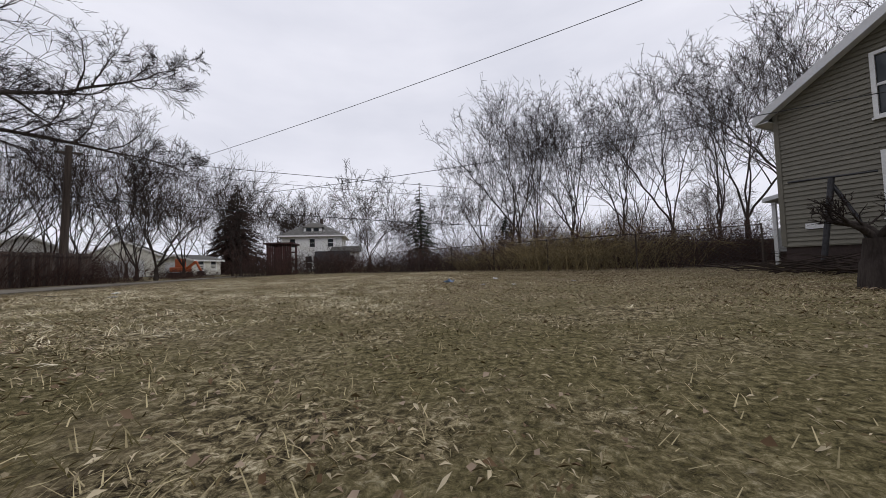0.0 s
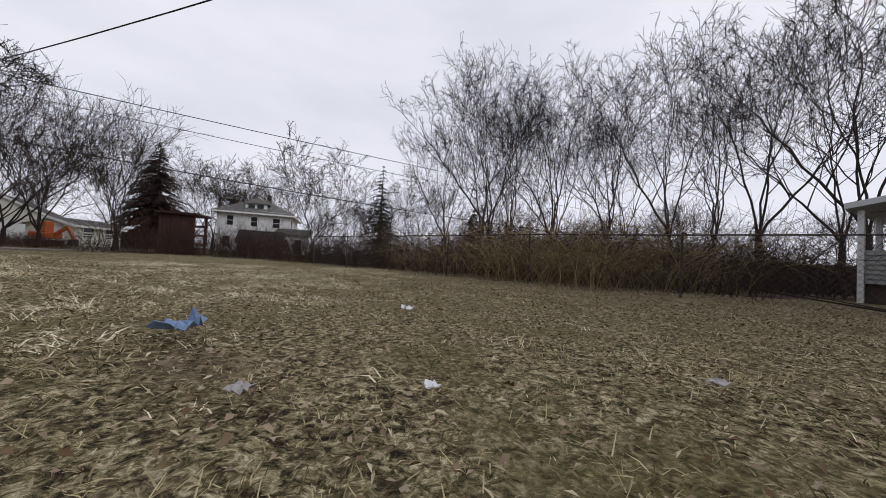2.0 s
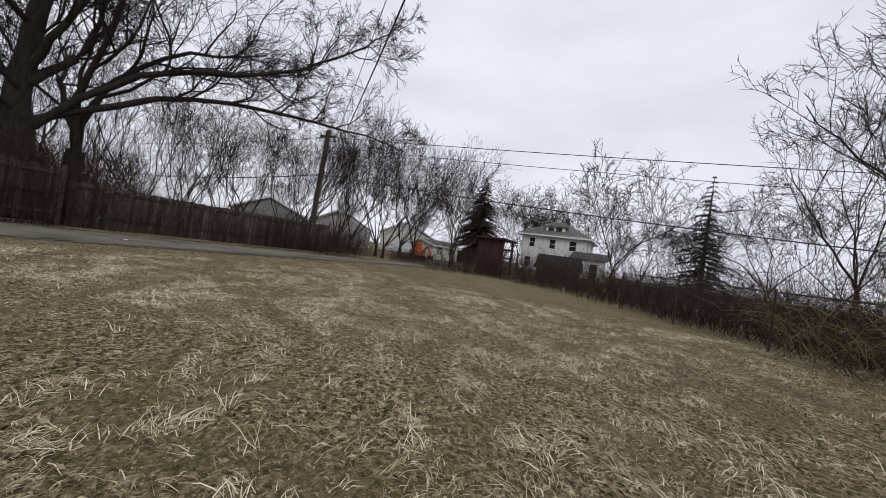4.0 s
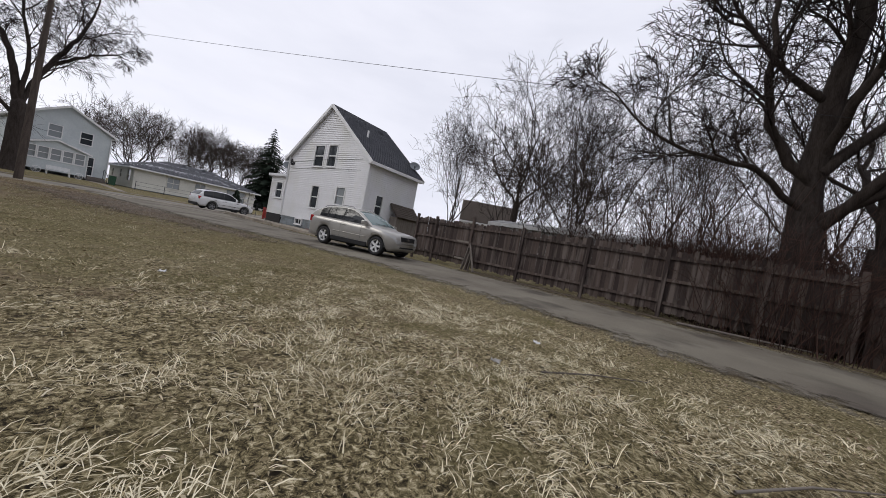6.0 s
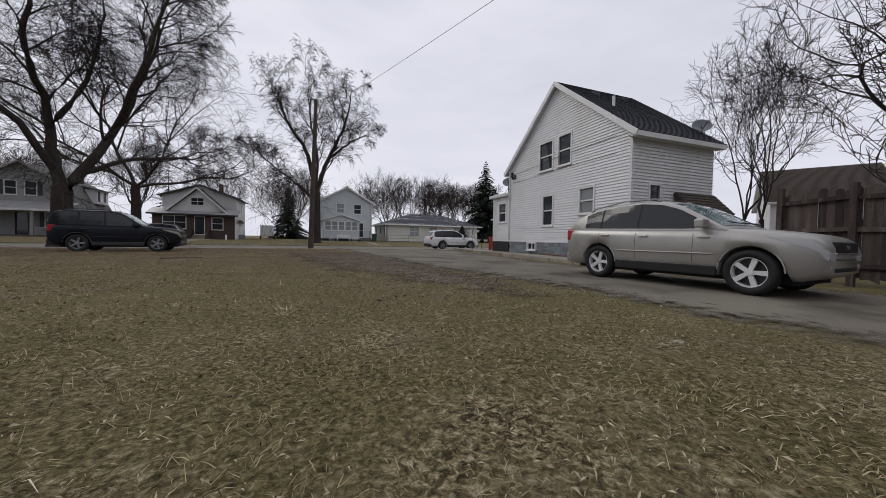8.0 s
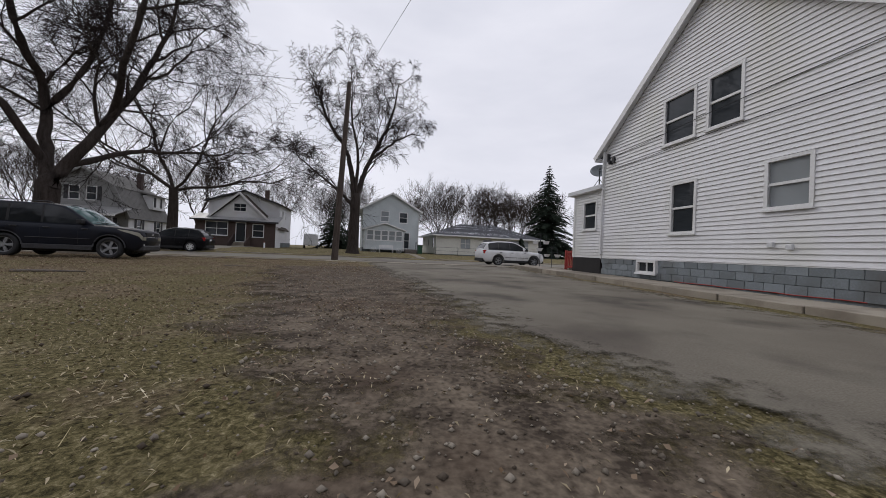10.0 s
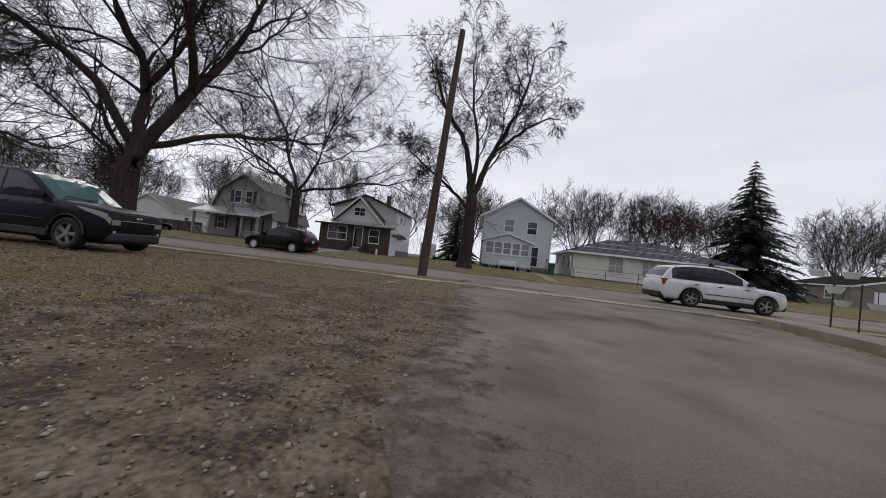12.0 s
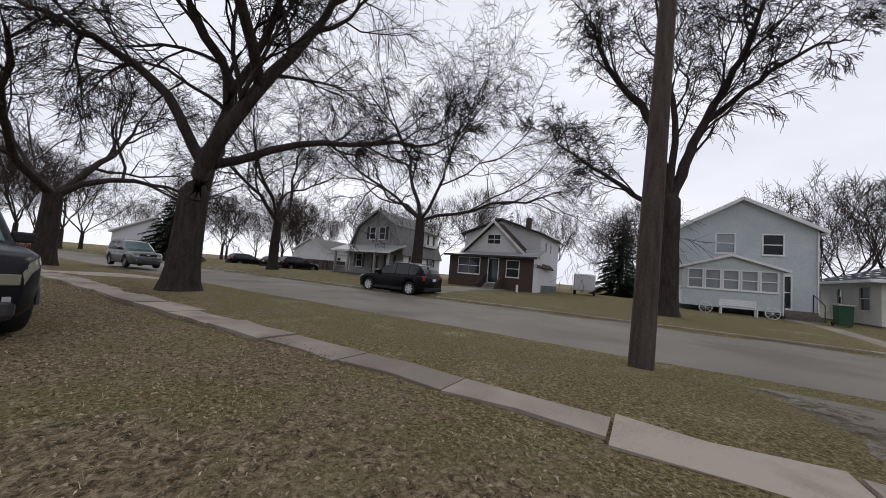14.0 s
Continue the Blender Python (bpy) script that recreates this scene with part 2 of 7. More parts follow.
M["galv"] = mat("galvanised_steel", (0.33, 0.34, 0.35), (0.22, 0.22, 0.23), 0.5, 4, 30, 0.05, metal=0.6)
M["alloy"] = mat("alloy_rim", (0.80, 0.80, 0.80), (0.68, 0.68, 0.68), 0.3, 3, 20, 0.0, metal=0.2)
M["steel"] = mat("dark_steel", (0.06, 0.06, 0.065), (0.04, 0.04, 0.042), 0.5, 5, 30, 0.05, metal=0.5)
M["red_paint"] = mat("red_paint", (0.36, 0.045, 0.035), (0.25, 0.03, 0.026), 0.6, 3, 20, 0.05)
M["orange"] = mat("orange_machine_paint", (0.55, 0.13, 0.03), (0.40, 0.09, 0.03), 0.5, 3, 20, 0.05)
M["wood_red"] = mat("red_brown_timber", (0.085, 0.036, 0.033), (0.042, 0.020, 0.020), 0.9, 2, 20, 0.3, vary=0.3)
M["wood_grey"] = mat("grey_bare_timber", (0.20, 0.175, 0.15), (0.10, 0.085, 0.075), 0.9, 2, 25, 0.3, stretch=(5, 5, 0.6), vary=0.3)
M["green_bin"] = mat("dark_green_plastic", (0.022, 0.075, 0.040), (0.016, 0.055, 0.03), 0.5, 3, 30, 0.03)
M["plastic_white"] = mat("white_plastic", (0.75, 0.76, 0.78), (0.66, 0.66, 0.68), 0.4, 3, 30, 0.03)
M["plastic_blue"] = mat("pale_blue_plastic", (0.20, 0.30, 0.48), (0.13, 0.20, 0.34), 0.45, 6, 30, 0.2)
M["dish"] = mat("grey_dish_paint", (0.20, 0.22, 0.235), (0.15, 0.165, 0.175), 0.45, 3, 30, 0.02)
# near-black colour painted in for the shade of rooms behind windows
M["unlit_room"] = mat("unlit_room_dark", (0.035, 0.03, 0.03), (0.02, 0.018, 0.018), 0.8, 3, 20, 0.05)
M["curtain"] = mat("pale_curtain", (0.45, 0.44, 0.42), (0.30, 0.29, 0.28), 0.9, 2, 20, 0.1)


def paint(name, c, rough=0.3, metal=0.35):
    return mat(name, c, tuple(v * 0.9 for v in c), rough, 2, 30, 0.0, metal=metal, spec=0.4, coat=0.3, stain=tuple(v * 0.7 + 0.012 for v in c), stain_scale=0.9)


M["silver"] = paint("champagne_silver_paint", (0.43, 0.415, 0.385), 0.32, 0.4)
M["navy"] = mat("dark_navy_paint", (0.014, 0.016, 0.023), (0.011, 0.013, 0.019), 0.3, 2, 30, 0.0, spec=0.12, coat=0.03, stain=(0.014, 0.013, 0.015), stain_scale=0.9)
M["carblack"] = mat("black_paint", (0.005, 0.005, 0.007), (0.004, 0.004, 0.005), 0.28, 2, 30, 0.0, spec=0.14, coat=0.04, stain=(0.012, 0.011, 0.012), stain_scale=0.9)
M["carwhite"] = paint("white_car_paint", (0.72, 0.72, 0.73), 0.3, 0.0)
M["cargrey"] = paint("grey_green_paint", (0.16, 0.18, 0.18), 0.35, 0.4)
M["carred"] = paint("dull_red_paint", (0.22, 0.02, 0.03), 0.35, 0.2)


def glass_mat(name, tint, rough=0.04):
    """Dark glossy pane: a window in front of an unlit room."""
    m = bpy.data.materials.new(name)
    m.use_nodes = True
    b = m.node_tree.nodes["Principled BSDF"]
    b.inputs["Base Color"].default_value = (*tint, 1)
    b.inputs["Roughness"].default_value = rough
    b.inputs["Specular IOR Level"].default_value = 0.45
    b.inputs["IOR"].default_value = 1.5
    n, l = m.node_tree.nodes, m.node_tree.links
    geo = n.new("ShaderNodeNewGeometry")
    no = n.new("ShaderNodeTexNoise")
    no.inputs["Scale"].default_value = 2.5
    bp = n.new("ShaderNodeBump")
    bp.inputs["Strength"].default_value = 0.06
    bp.inputs["Distance"].default_value = 0.02
    l.new(geo.outputs["Position"], no.inputs["Vector"])
    l.new(no.outputs["Fac"], bp.inputs["Height"])
    l.new(bp.outputs[0], b.inputs["Normal"])
    return m


M["pane"] = glass_mat("window_pane", (0.03, 0.035, 0.04))
M["pane_pale"] = glass_mat("curtained_window_pane", (0.26, 0.28, 0.29))
M["carglass"] = glass_mat("tinted_car_glass", (0.012, 0.014, 0.016))
M["windshield"] = glass_mat("greenish_windshield", (0.08, 0.14, 0.135))
M["lens_clear"] = glass_mat("headlight_lens", (0.42, 0.42, 0.42), 0.06)
M["lens_dull"] = glass_mat("yellowed_headlight_lens", (0.24, 0.23, 0.18), 0.12)
M["lens_red"] = glass_mat("red_lamp_lens", (0.35, 0.02, 0.02), 0.15)
M["lens_amber"] = glass_mat("amber_lens", (0.60, 0.50, 0.20), 0.15)

# ---- building helpers ----
def mesh_of(name, verts, faces, material, smooth=False):
    me = bpy.data.meshes.new(name)
    me.from_pydata(verts, [], faces)
    me.materials.append(material)
    if smooth:
        me.polygons.foreach_set("use_smooth", [True] * len(me.polygons))
    me.update()
    return me


def part(name, bm, material, parent=None, label="", smooth=False):
    """Links a bmesh as one mesh object under a thing."""
    me = bpy.data.meshes.new(name)
    bm.normal_update()
    bm.to_mesh(me)
    bm.free()
    me.materials.append(material)
    if smooth:
        me.polygons.foreach_set("use_smooth", [True] * len(me.polygons))
    ob = new(name, me)
    if parent is not None:
        ob.parent = parent
    if label:
        tagged(ob, label)
    return ob


def piece(name, me, parent, m=None):
    ob = new(name, me)
    ob.parent = parent
    if m is not None:
        ob.matrix_basis = m
    return ob


def thing(name, m, label, category, group="", kind=""):
    e = new(name)
    e.matrix_basis = m
    return tagged(e, label, category, group, kind)


def box(bm, x0, y0, z0, x1, y1, z1, m=None, bevel=0.0):
    x0, x1 = min(x0, x1), max(x0, x1)
    y0, y1 = min(y0, y1), max(y0, y1)
    z0, z1 = min(z0, z1), max(z0, z1)
    vs = [bm.verts.new((x, y, z)) for x in (x0, x1) for y in (y0, y1) for z in (z0, z1)]
    fs = [bm.faces.new([vs[i] for i in q]) for q in ((0, 1, 3, 2), (4, 6, 7, 5), (0, 4, 5, 1), (2, 3, 7, 6), (0, 2, 6, 4), (1, 5, 7, 3))]
    if bevel:
        edges = list({e for f in fs for e in f.edges})
        made = bmesh.ops.bevel(bm, geom=edges, offset=bevel, segments=2, affect='EDGES', profile=0.5)
        vs = list({v for f in made["faces"] for v in f.verts} | {v for v in vs if v.is_valid})
    if m is not None:
        for v in vs:
            v.co = m @ v.co
    return vs


def boxed(*dims, m=None, bevel=0.0):
    bm = bmesh.new()
    box(bm, *dims, m=m, bevel=bevel)
    return bm


def prism(bm, outline, axis, a, b):
    """A polygon given in the two other axes, drawn out along axis from a to b."""
    def at(p, d):
        if axis == "x":
            return (d, p[0], p[1])
        if axis == "y":
            return (p[0], d, p[1])
        return (p[0], p[1], d)
    lo = [bm.verts.new(at(p, a)) for p in outline]
    hi = [bm.verts.new(at(p, b)) for p in outline]
    n = len(outline)
    bm.faces.new(lo)
    bm.faces.new(hi[::-1])
    for i in range(n):
        bm.faces.new((lo[i], hi[i], hi[(i + 1) % n], lo[(i + 1) % n]))
    bmesh.ops.recalc_face_normals(bm, faces=bm.faces[:])


def frame_axes(d):
    d = d / (np.linalg.norm(d) + 1e-9)
    a = np.array((0.0, 0, 1)) if abs(d[2]) < 0.9 else np.array((1.0, 0, 0))
    u = np.cross(a, d)
    u /= np.linalg.norm(u)
    return u, np.cross(d, u)


class Tubes:
    """Gathers tapered tubes into one mesh."""
    def __init__(self):
        self.v, self.f, self.n = [], [], 0

    def add(self, pts, radii, sides):
        pts = np.asarray(pts, float)
        ang = np.arange(sides) * 2 * np.pi / sides
        c, s = np.cos(ang)[:, None], np.sin(ang)[:, None]
        k = len(pts)
        for i in range(k):
            d = pts[min(i + 1, k - 1)] - pts[max(i - 1, 0)]
            u, w = frame_axes(d)
            self.v.append(pts[i] + radii[i] * (c * u + s * w))
        idx = np.arange(sides)
        nxt = (idx + 1) % sides
        for i in range(k - 1):
            a, b = self.n + i * sides, self.n + (i + 1) * sides
            self.f.append(np.stack([a + idx, a + nxt, b + nxt, b + idx], 1))
        self.n += k * sides

    def mesh(self, name, material, smooth=True):
        me = bpy.data.meshes.new(name)
        v = np.concatenate(self.v)
        f = np.concatenate(self.f)
        quads(me, v, f)
        me.materials.append(material)
        if smooth:
            me.polygons.foreach_set("use_smooth", np.ones(len(f), bool))
        me.update()
        return me


def quads(me, v, f):
    """Fills a mesh from arrays of vertices and of quads or triangles."""
    k = f.shape[1]
    me.vertices.add(len(v))
    me.vertices.foreach_set("co", v.astype(np.float32).ravel())
    me.loops.add(f.size)
    me.loops.foreach_set("vertex_index", f.astype(np.int32).ravel())
    me.polygons.add(len(f))
    me.polygons.foreach_set("loop_start", (np.arange(len(f)) * k).astype(np.int32))
    me.update(calc_edges=True)


def tube_part(name, pts, r, material, parent, sides=8, label=""):
    t = Tubes()
    t.add(pts, [r] * len(pts) if np.isscalar(r) else r, sides)
    me = t.mesh(name, material)
    ob = new(name, me)
    if parent is not None:
        ob.parent = parent
    if label:
        tagged(ob, label)
    return ob


# ---- the lie of the land ----
STREET = radians(8)
SC, SS = math.cos(STREET), math.sin(STREET)


def street_v(x, y):
    return y * SC - x * SS


def on_street(u, v, z=0.0):
    return Vector((u * SC - v * SS, u * SS + v * SC, z))


def lie(x, y):
    """Height of the open ground."""
    v = y * SC - x * SS
    z = np.interp(v, [31.6, 33.0, 40.6, 41.0, 47.0, 60.0], [0.0, -0.14, -0.14, 0.02, 0.28, 0.35])
    return z


def bumps(x, y):
    return 0.022 * np.sin(x * 1.9 + 1.3 * np.sin(y * 0.8)) * np.sin(y * 1.6 + 0.7 * x) + 0.03 * np.sin(0.31 * x + 0.9) * np.sin(0.27 * y)


def soil(x, y):
    v = y * SC - x * SS
    keep = np.clip((31 - v) / 1.5, 0, 1) + np.clip((v - 42) / 3, 0, 1)
    drive = np.clip((np.abs(x - drive_mid(y)) - 2.0) / 1.5, 0, 1)
    return lie(x, y) + bumps(x, y) * keep * drive


EDGE_Y = [-45, -12, -6, 0, 4, 8, 12, 16, 20, 23, 28.5, 31, 34]
EDGE_L = [4.0, 7.1, 7.2, 7.7, 8.2, 8.25, 7.6, 6.2, 5.5, 4.8, 3.6, 3.2, 2.4]
EDGE_R = [8.0, 10.6, 12.4, 13.3, 13.5, 13.6, 13.2, 12.0, 11.95, 11.95, 11.95, 12.2, 13.0]


def drive_mid(y):
    return (np.interp(y, EDGE_Y, EDGE_L) + np.interp(y, EDGE_Y, EDGE_R)) / 2


def drive_half(y):
    return (np.interp(y, EDGE_Y, EDGE_R) - np.interp(y, EDGE_Y, EDGE_L)) / 2


# ---- ground ----
def build_ground():
    near = np.concatenate([-np.geomspace(1500, 75, 14), np.arange(-70, 70.1, 0.7), np.geomspace(75, 1500, 14)])
    nx = near
    ny = near + 20
    gx, gy = np.meshgrid(nx, ny, indexing="ij")
    gz = soil(gx, gy) - 0.0
    far = np.hypot(gx, gy - 20) > 75
    gz[far] = 0.3 * np.clip(street_v(gx, gy)[far] / 60, 0, 1)
    n, k = gx.shape
    v = np.stack([gx.ravel(), gy.ravel(), gz.ravel()], 1)
    i = (np.arange(n - 1)[:, None] * k + np.arange(k - 1)[None]).ravel()
    f = np.stack([i, i + k, i + k + 1, i + 1], 1)
    me = bpy.data.meshes.new("ground")
    quads(me, v, f)
    me.polygons.foreach_set("use_smooth", np.ones(len(f), bool))
    me.materials.append(M["grass_soil"])
    tagged(new("ground", me), "rough winter lawn of dead and olive grass", "ground", kind="structure")


def ribbon(name, us, centre, half, lift, material, cols=9, wobble=0.0):
    """A strip of paving laid on the ground: rows along us, uneven edges, slightly sunken skirt."""
    vs, fs, fade = [], [], []
    rng = random.Random(4)
    for i, u in enumerate(us):
        w0 = wobble * (0.5 * math.sin(u * 2.1) + 0.35 * math.sin(u * 5.3 + 1) + 0.25 * math.sin(u * 11.7 + 2) + rng.uniform(-0.2, 0.2))
        w1 = wobble * (0.5 * math.sin(u * 1.7 + 4) + 0.35 * math.sin(u * 4.7) + 0.25 * math.sin(u * 12.9) + rng.uniform(-0.2, 0.2))
        for j in range(cols):
            s = j / (cols - 1) * 2 - 1
            h = half(u) + (w0 if s < 0 else w1)
            x, y = centre(u, s * h)
            edge = abs(s) > 0.99
            fade.append((1 - abs(s)) * h * 1.0)
            vs.append((x, y, float(lie(x, y)) + (-0.06 if edge else lift)))
    for i in range(len(us) - 1):
        for j in range(cols - 1):
            a = i * cols + j
            fs.append((a, a + 1, a + cols + 1, a + cols))
    me = mesh_of(name, vs, fs, material, True)
    me.attributes.new("fade", 'FLOAT', 'POINT').data.foreach_set("value", fade)
    return new(name, me)


build_ground()
tagged(ribbon("driveway", np.arange(-45, 33.6, 0.25), lambda u, s: (float(drive_mid(u)) + s, u), lambda u: float(drive_half(u)), 0.03, M["drive"], 15, 0.18),
       "worn patchy asphalt and dirt driveway beside the lawn", "driveway", kind="structure")
tagged(ribbon("road", np.arange(-220, 220, 2.0), lambda u, s: tuple(on_street(u, 36.95 + s)[:2]), lambda u: 3.95, 0.02, M["road"], 9, 0.08),
       "grey patched asphalt street along the front lawns", "road", kind="structure")

# ---- houses ----
LAP_MESHES = {}


def lap_rows(width, z0, lap, top, holes, ztop):
    """Rows of siding on one wall: (s0, s1, z0, z1) between openings, under the outline top(z) -> (lo, hi)."""
    rows = []
    z = z0
    while z < ztop - 0.01:
        z1 = min(z + lap, ztop)
        lo, hi = top((z + z1) / 2)
        cuts = [(lo, hi)]
        for (a, b, c, d) in holes:
            if z1 > c + 0.02 and z < d - 0.02:
                nxt = []
                for s0, s1 in cuts:
                    if b <= s0 or a >= s1:
                        nxt.append((s0, s1))
                        continue
                    if a > s0:
                        nxt.append((s0, a))
                    if b < s1:
                        nxt.append((b, s1))
                cuts = nxt
        rows += [(s0, s1, z, z1) for s0, s1 in cuts if s1 - s0 > 0.03]
        z = z1
    return rows


def board_verts(s0, s1, z0, z1, thick=0.13, out=0.03):
    """One lap of siding in wall coordinates: s along, -y outwards, z up; proud at its foot."""
    return [(s, y, z) for s in (s0, s1) for z, y in ((z0, -out), (z0, thick), (z1, 0.0), (z1, thick))]


BOARD_FACES = ((0, 1, 3, 2), (4, 6, 7, 5), (0, 4, 5, 1), (2, 3, 7, 6), (0, 2, 6, 4), (1, 5, 7, 3))


def siding(wall, rows, material, single):
    """Hangs the rows on a wall: one object a board, or all boards of a far wall in its own mesh."""
    for r in rows if single else ():
        me = mesh_of("siding_board", board_verts(*r), BOARD_FACES, material)
        piece("siding_board", me, wall)


def wall(house, name, m, width, z0, z1, material, lap=0.12, gable=None, holes=(), single=False, skirt=None):
    """A wall in its own frame m (x along it, -y outwards). gable: (ridge at, rise) or a list of outline points above z1."""
    if gable:
        at, rise = gable
        def top(z):
            if z <= z1:
                return 0.0, width
            f = (z - z1) / rise
            return at * f, width - (width - at) * f
        ztop = z1 + rise
    else:
        def top(z):
            return 0.0, width
        ztop = z1
    rows = lap_rows(width, z0, lap, top, holes, ztop)
    vs, fs = [], []
    if not single:
        for r in rows:
            k = len(vs)
            vs += board_verts(*r)
            fs += [tuple(k + i for i in q) for q in BOARD_FACES]
    else:
        vs += [(s, y, z) for s in (0.0, width) for z, y in ((z0 - 0.03, -0.02), (z0 - 0.03, 0.12), (z0, -0.02), (z0, 0.12))]
        fs += list(BOARD_FACES)
    me = mesh_of(name, vs, fs, material)
    ob = new(name, me)
    ob.parent = house
    ob.matrix_basis = m
    if single:
        siding(ob, rows, material, True)
        for a in (-0.03, width - 0.07):
            part("corner_trim", boxed(a, -0.04, z0, a + 0.1, 0.05, z1), material, ob)
    else:
        tagged(ob, kind="stuff")
    return ob


def window(house, m, a, b, c, d, frame_mat, pane_mat=None, sash=True, grid=0, shutters=None, curtain=False):
    """A double-hung window in a wall opening: casing, two sashes and their panes."""
    pane_mat = pane_mat or M["pane_pale" if curtain else "pane"]
    bm = bmesh.new()
    w = 0.075
    rings = []
    for y in (-0.045, 0.10):
        outer = [bm.verts.new(p) for p in ((a - w, y, c - w), (b + w, y, c - w), (b + w, y, d + w), (a - w, y, d + w))]
        inner = [bm.verts.new(p) for p in ((a, y, c), (b, y, c), (b, y, d), (a, y, d))]
        rings.append((outer, inner))
    (o0, i0), (o1, i1) = rings
    for i in range(4):
        j = (i + 1) % 4
        bm.faces.new((o0[i], o0[j], i0[j], i0[i]))
        bm.faces.new((o1[j], o1[i], i1[i], i1[j]))
        bm.faces.new((o0[j], o0[i], o1[i], o1[j]))
        bm.faces.new((i0[i], i0[j], i1[j], i1[i]))
    ob = part("window", bm, frame_mat, house)
    ob.matrix_basis = m
    part("window_sill", boxed(a - w - 0.02, -0.085, c - w - 0.035, b + w + 0.02, -0.03, c - w + 0.012), frame_mat, ob)
    mid = (c + d) / 2
    if sash:
        part("sash_rail", boxed(a, -0.005, mid - 0.03, b, 0.05, mid + 0.03), frame_mat, ob)
    for e in range(1, grid + 1):
        x = a + (b - a) * e / (grid + 1)
        part("mullion", boxed(x - 0.015, 0.0, c, x + 0.015, 0.04, d), frame_mat, ob)
    for lo, hi, y in ((c, mid, 0.045), (mid, d, 0.025)) if sash else ((c, d, 0.04),):
        p = part("pane", boxed(a, y, lo, b, y + 0.012, hi), pane_mat, ob)
    # backing sheet: a curtain, else an added dark panel imitating the unlit room
    back = part("curtain" if curtain else "room_shade_panel", boxed(a - 0.02, 0.11, c - 0.02, b + 0.02, 0.125, d + 0.02), M["curtain"] if curtain else M["unlit_room"], ob)
    if shutters:
        for x0, x1 in ((a - w - 0.36, a - w - 0.01), (b + w + 0.01, b + w + 0.36)):
            sb = boxed(x0, -0.06, c - 0.02, x1, -0.025, d + 0.05)
            s = part("shutter", sb, shutters, ob)
    return ob


def slope(house, p0, p1, p2, material, over=0.0, exposure=0.15, name="roof"):
    """A roof slope of overlapping shingle courses. p0, p1: eave ends; p2: the ridge point over p0."""
    p0, p1, p2 = Vector(p0), Vector(p1), Vector(p2)
    up = p2 - p0
    n = max(3, int(up.length / exposure))
    along = p1 - p0
    nor = along.cross(up).normalized()
    if nor.z < 0:
        nor = -nor
    vs, fs = [], []
    for i in range(n):
        a, b = p0 + up * (i / n), p0 + up * min(1, (i + 1.12) / n)
        k = len(vs)
        for q in (a, b):
            lift = 0.045 if q is a else 0.02
            vs += [q + nor * lift, q + along + nor * lift, q - nor * 0.09, q + along - nor * 0.09]
        fs += [(k, k + 1, k + 5, k + 4), (k + 2, k + 6, k + 7, k + 3), (k, k + 2, k + 3, k + 1), (k + 4, k + 5, k + 7, k + 6), (k, k + 4, k + 6, k + 2), (k + 1, k + 3, k + 7, k + 5)]
    me = mesh_of(name, [tuple(v) for v in vs], fs, material)
    ob = new(name, me)
    ob.parent = house
    tagged(ob, kind="stuff")
    return ob


def beam(bm, a, b, w, h, up=(0, 0, 1)):
    """A board from a to b, w wide and h high."""
    a, b = Vector(a), Vector(b)
    d = (b - a)
    z = Vector(up)
    y = z.cross(d).normalized()
    z = d.normalized().cross(y)
    for v in box(bm, 0, -w / 2, -h / 2, d.length, w / 2, h / 2):
        v.co = a + d.normalized() * v.co.x + y * v.co.y + z * v.co.z


def gable_shell(house, W, D, base, eave, rise, wall_mat, roof_mat, trim, ridge=None, over=0.35, lap=0.12, single=(), holes=None, rake_over=0.3, names=True):
    """Four walls, a ridge roof along y, rakes, soffits and fascias. holes: {side: [(a, b, c, d)]} for front, back, left, right."""
    ridge = W / 2 if ridge is None else ridge
    holes = holes or {}
    mf = Matrix.Identity(4)
    mb = pose(W, D, 0, 0, 0, 180)
    ml = pose(0, D, 0, 0, 0, -90)
    mr = pose(W, 0, 0, 0, 0, 90)
    frames = {"front": mf, "back": mb, "left": ml, "right": mr}
    wall(house, "gable_wall", mf, W, base, eave, wall_mat, lap, (ridge, rise), holes.get("front", ()), "front" in single)
    wall(house, "gable_wall", mb, W, base, eave, wall_mat, lap, (W - ridge, rise), holes.get("back", ()), "back" in single)
    wall(house, "side_wall", ml, D, base, eave, wall_mat, lap, None, holes.get("left", ()), "left" in single)
    wall(house, "side_wall", mr, D, base, eave, wall_mat, lap, None, holes.get("right", ()), "right" in single)
    for sx, x_e, dx in ((-1, 0.0, ridge), (1, W, W - ridge)):
        k = rise / dx
        ex, ez = x_e + sx * over, eave - k * over
        slope(house, (ex, -rake_over, ez + 0.1), (ex, D + rake_over, ez + 0.1), (ridge, -rake_over, eave + rise + 0.1), roof_mat)
        bm = bmesh.new()
        for y in (-rake_over - 0.02, D + rake_over + 0.02):
            beam(bm, (ex, y, ez + 0.02), (ridge, y, eave + rise + 0.02), 0.04, 0.19)
        beam(bm, (ex, -rake_over, ez + 0.02), (ex, D + rake_over, ez + 0.02), 0.04, 0.17)
        part("fascia", bm, trim, house)
        bm = bmesh.new()
        prism(bm, [(ex, ez - 0.03), (ex, ez - 0.05), (x_e, ez - 0.05), (x_e, ez - 0.03)], "y", -rake_over, D + rake_over)
        for y0, y1 in ((-rake_over, -0.03), (D + 0.03, D + rake_over)):
            prism(bm, [(ex, ez - 0.02), (ridge, eave + rise - 0.02), (ridge, eave + rise - 0.04), (ex, ez - 0.04)], "y", y0, y1)
        part("soffit", bm, M["soffit"], house)
    return frames


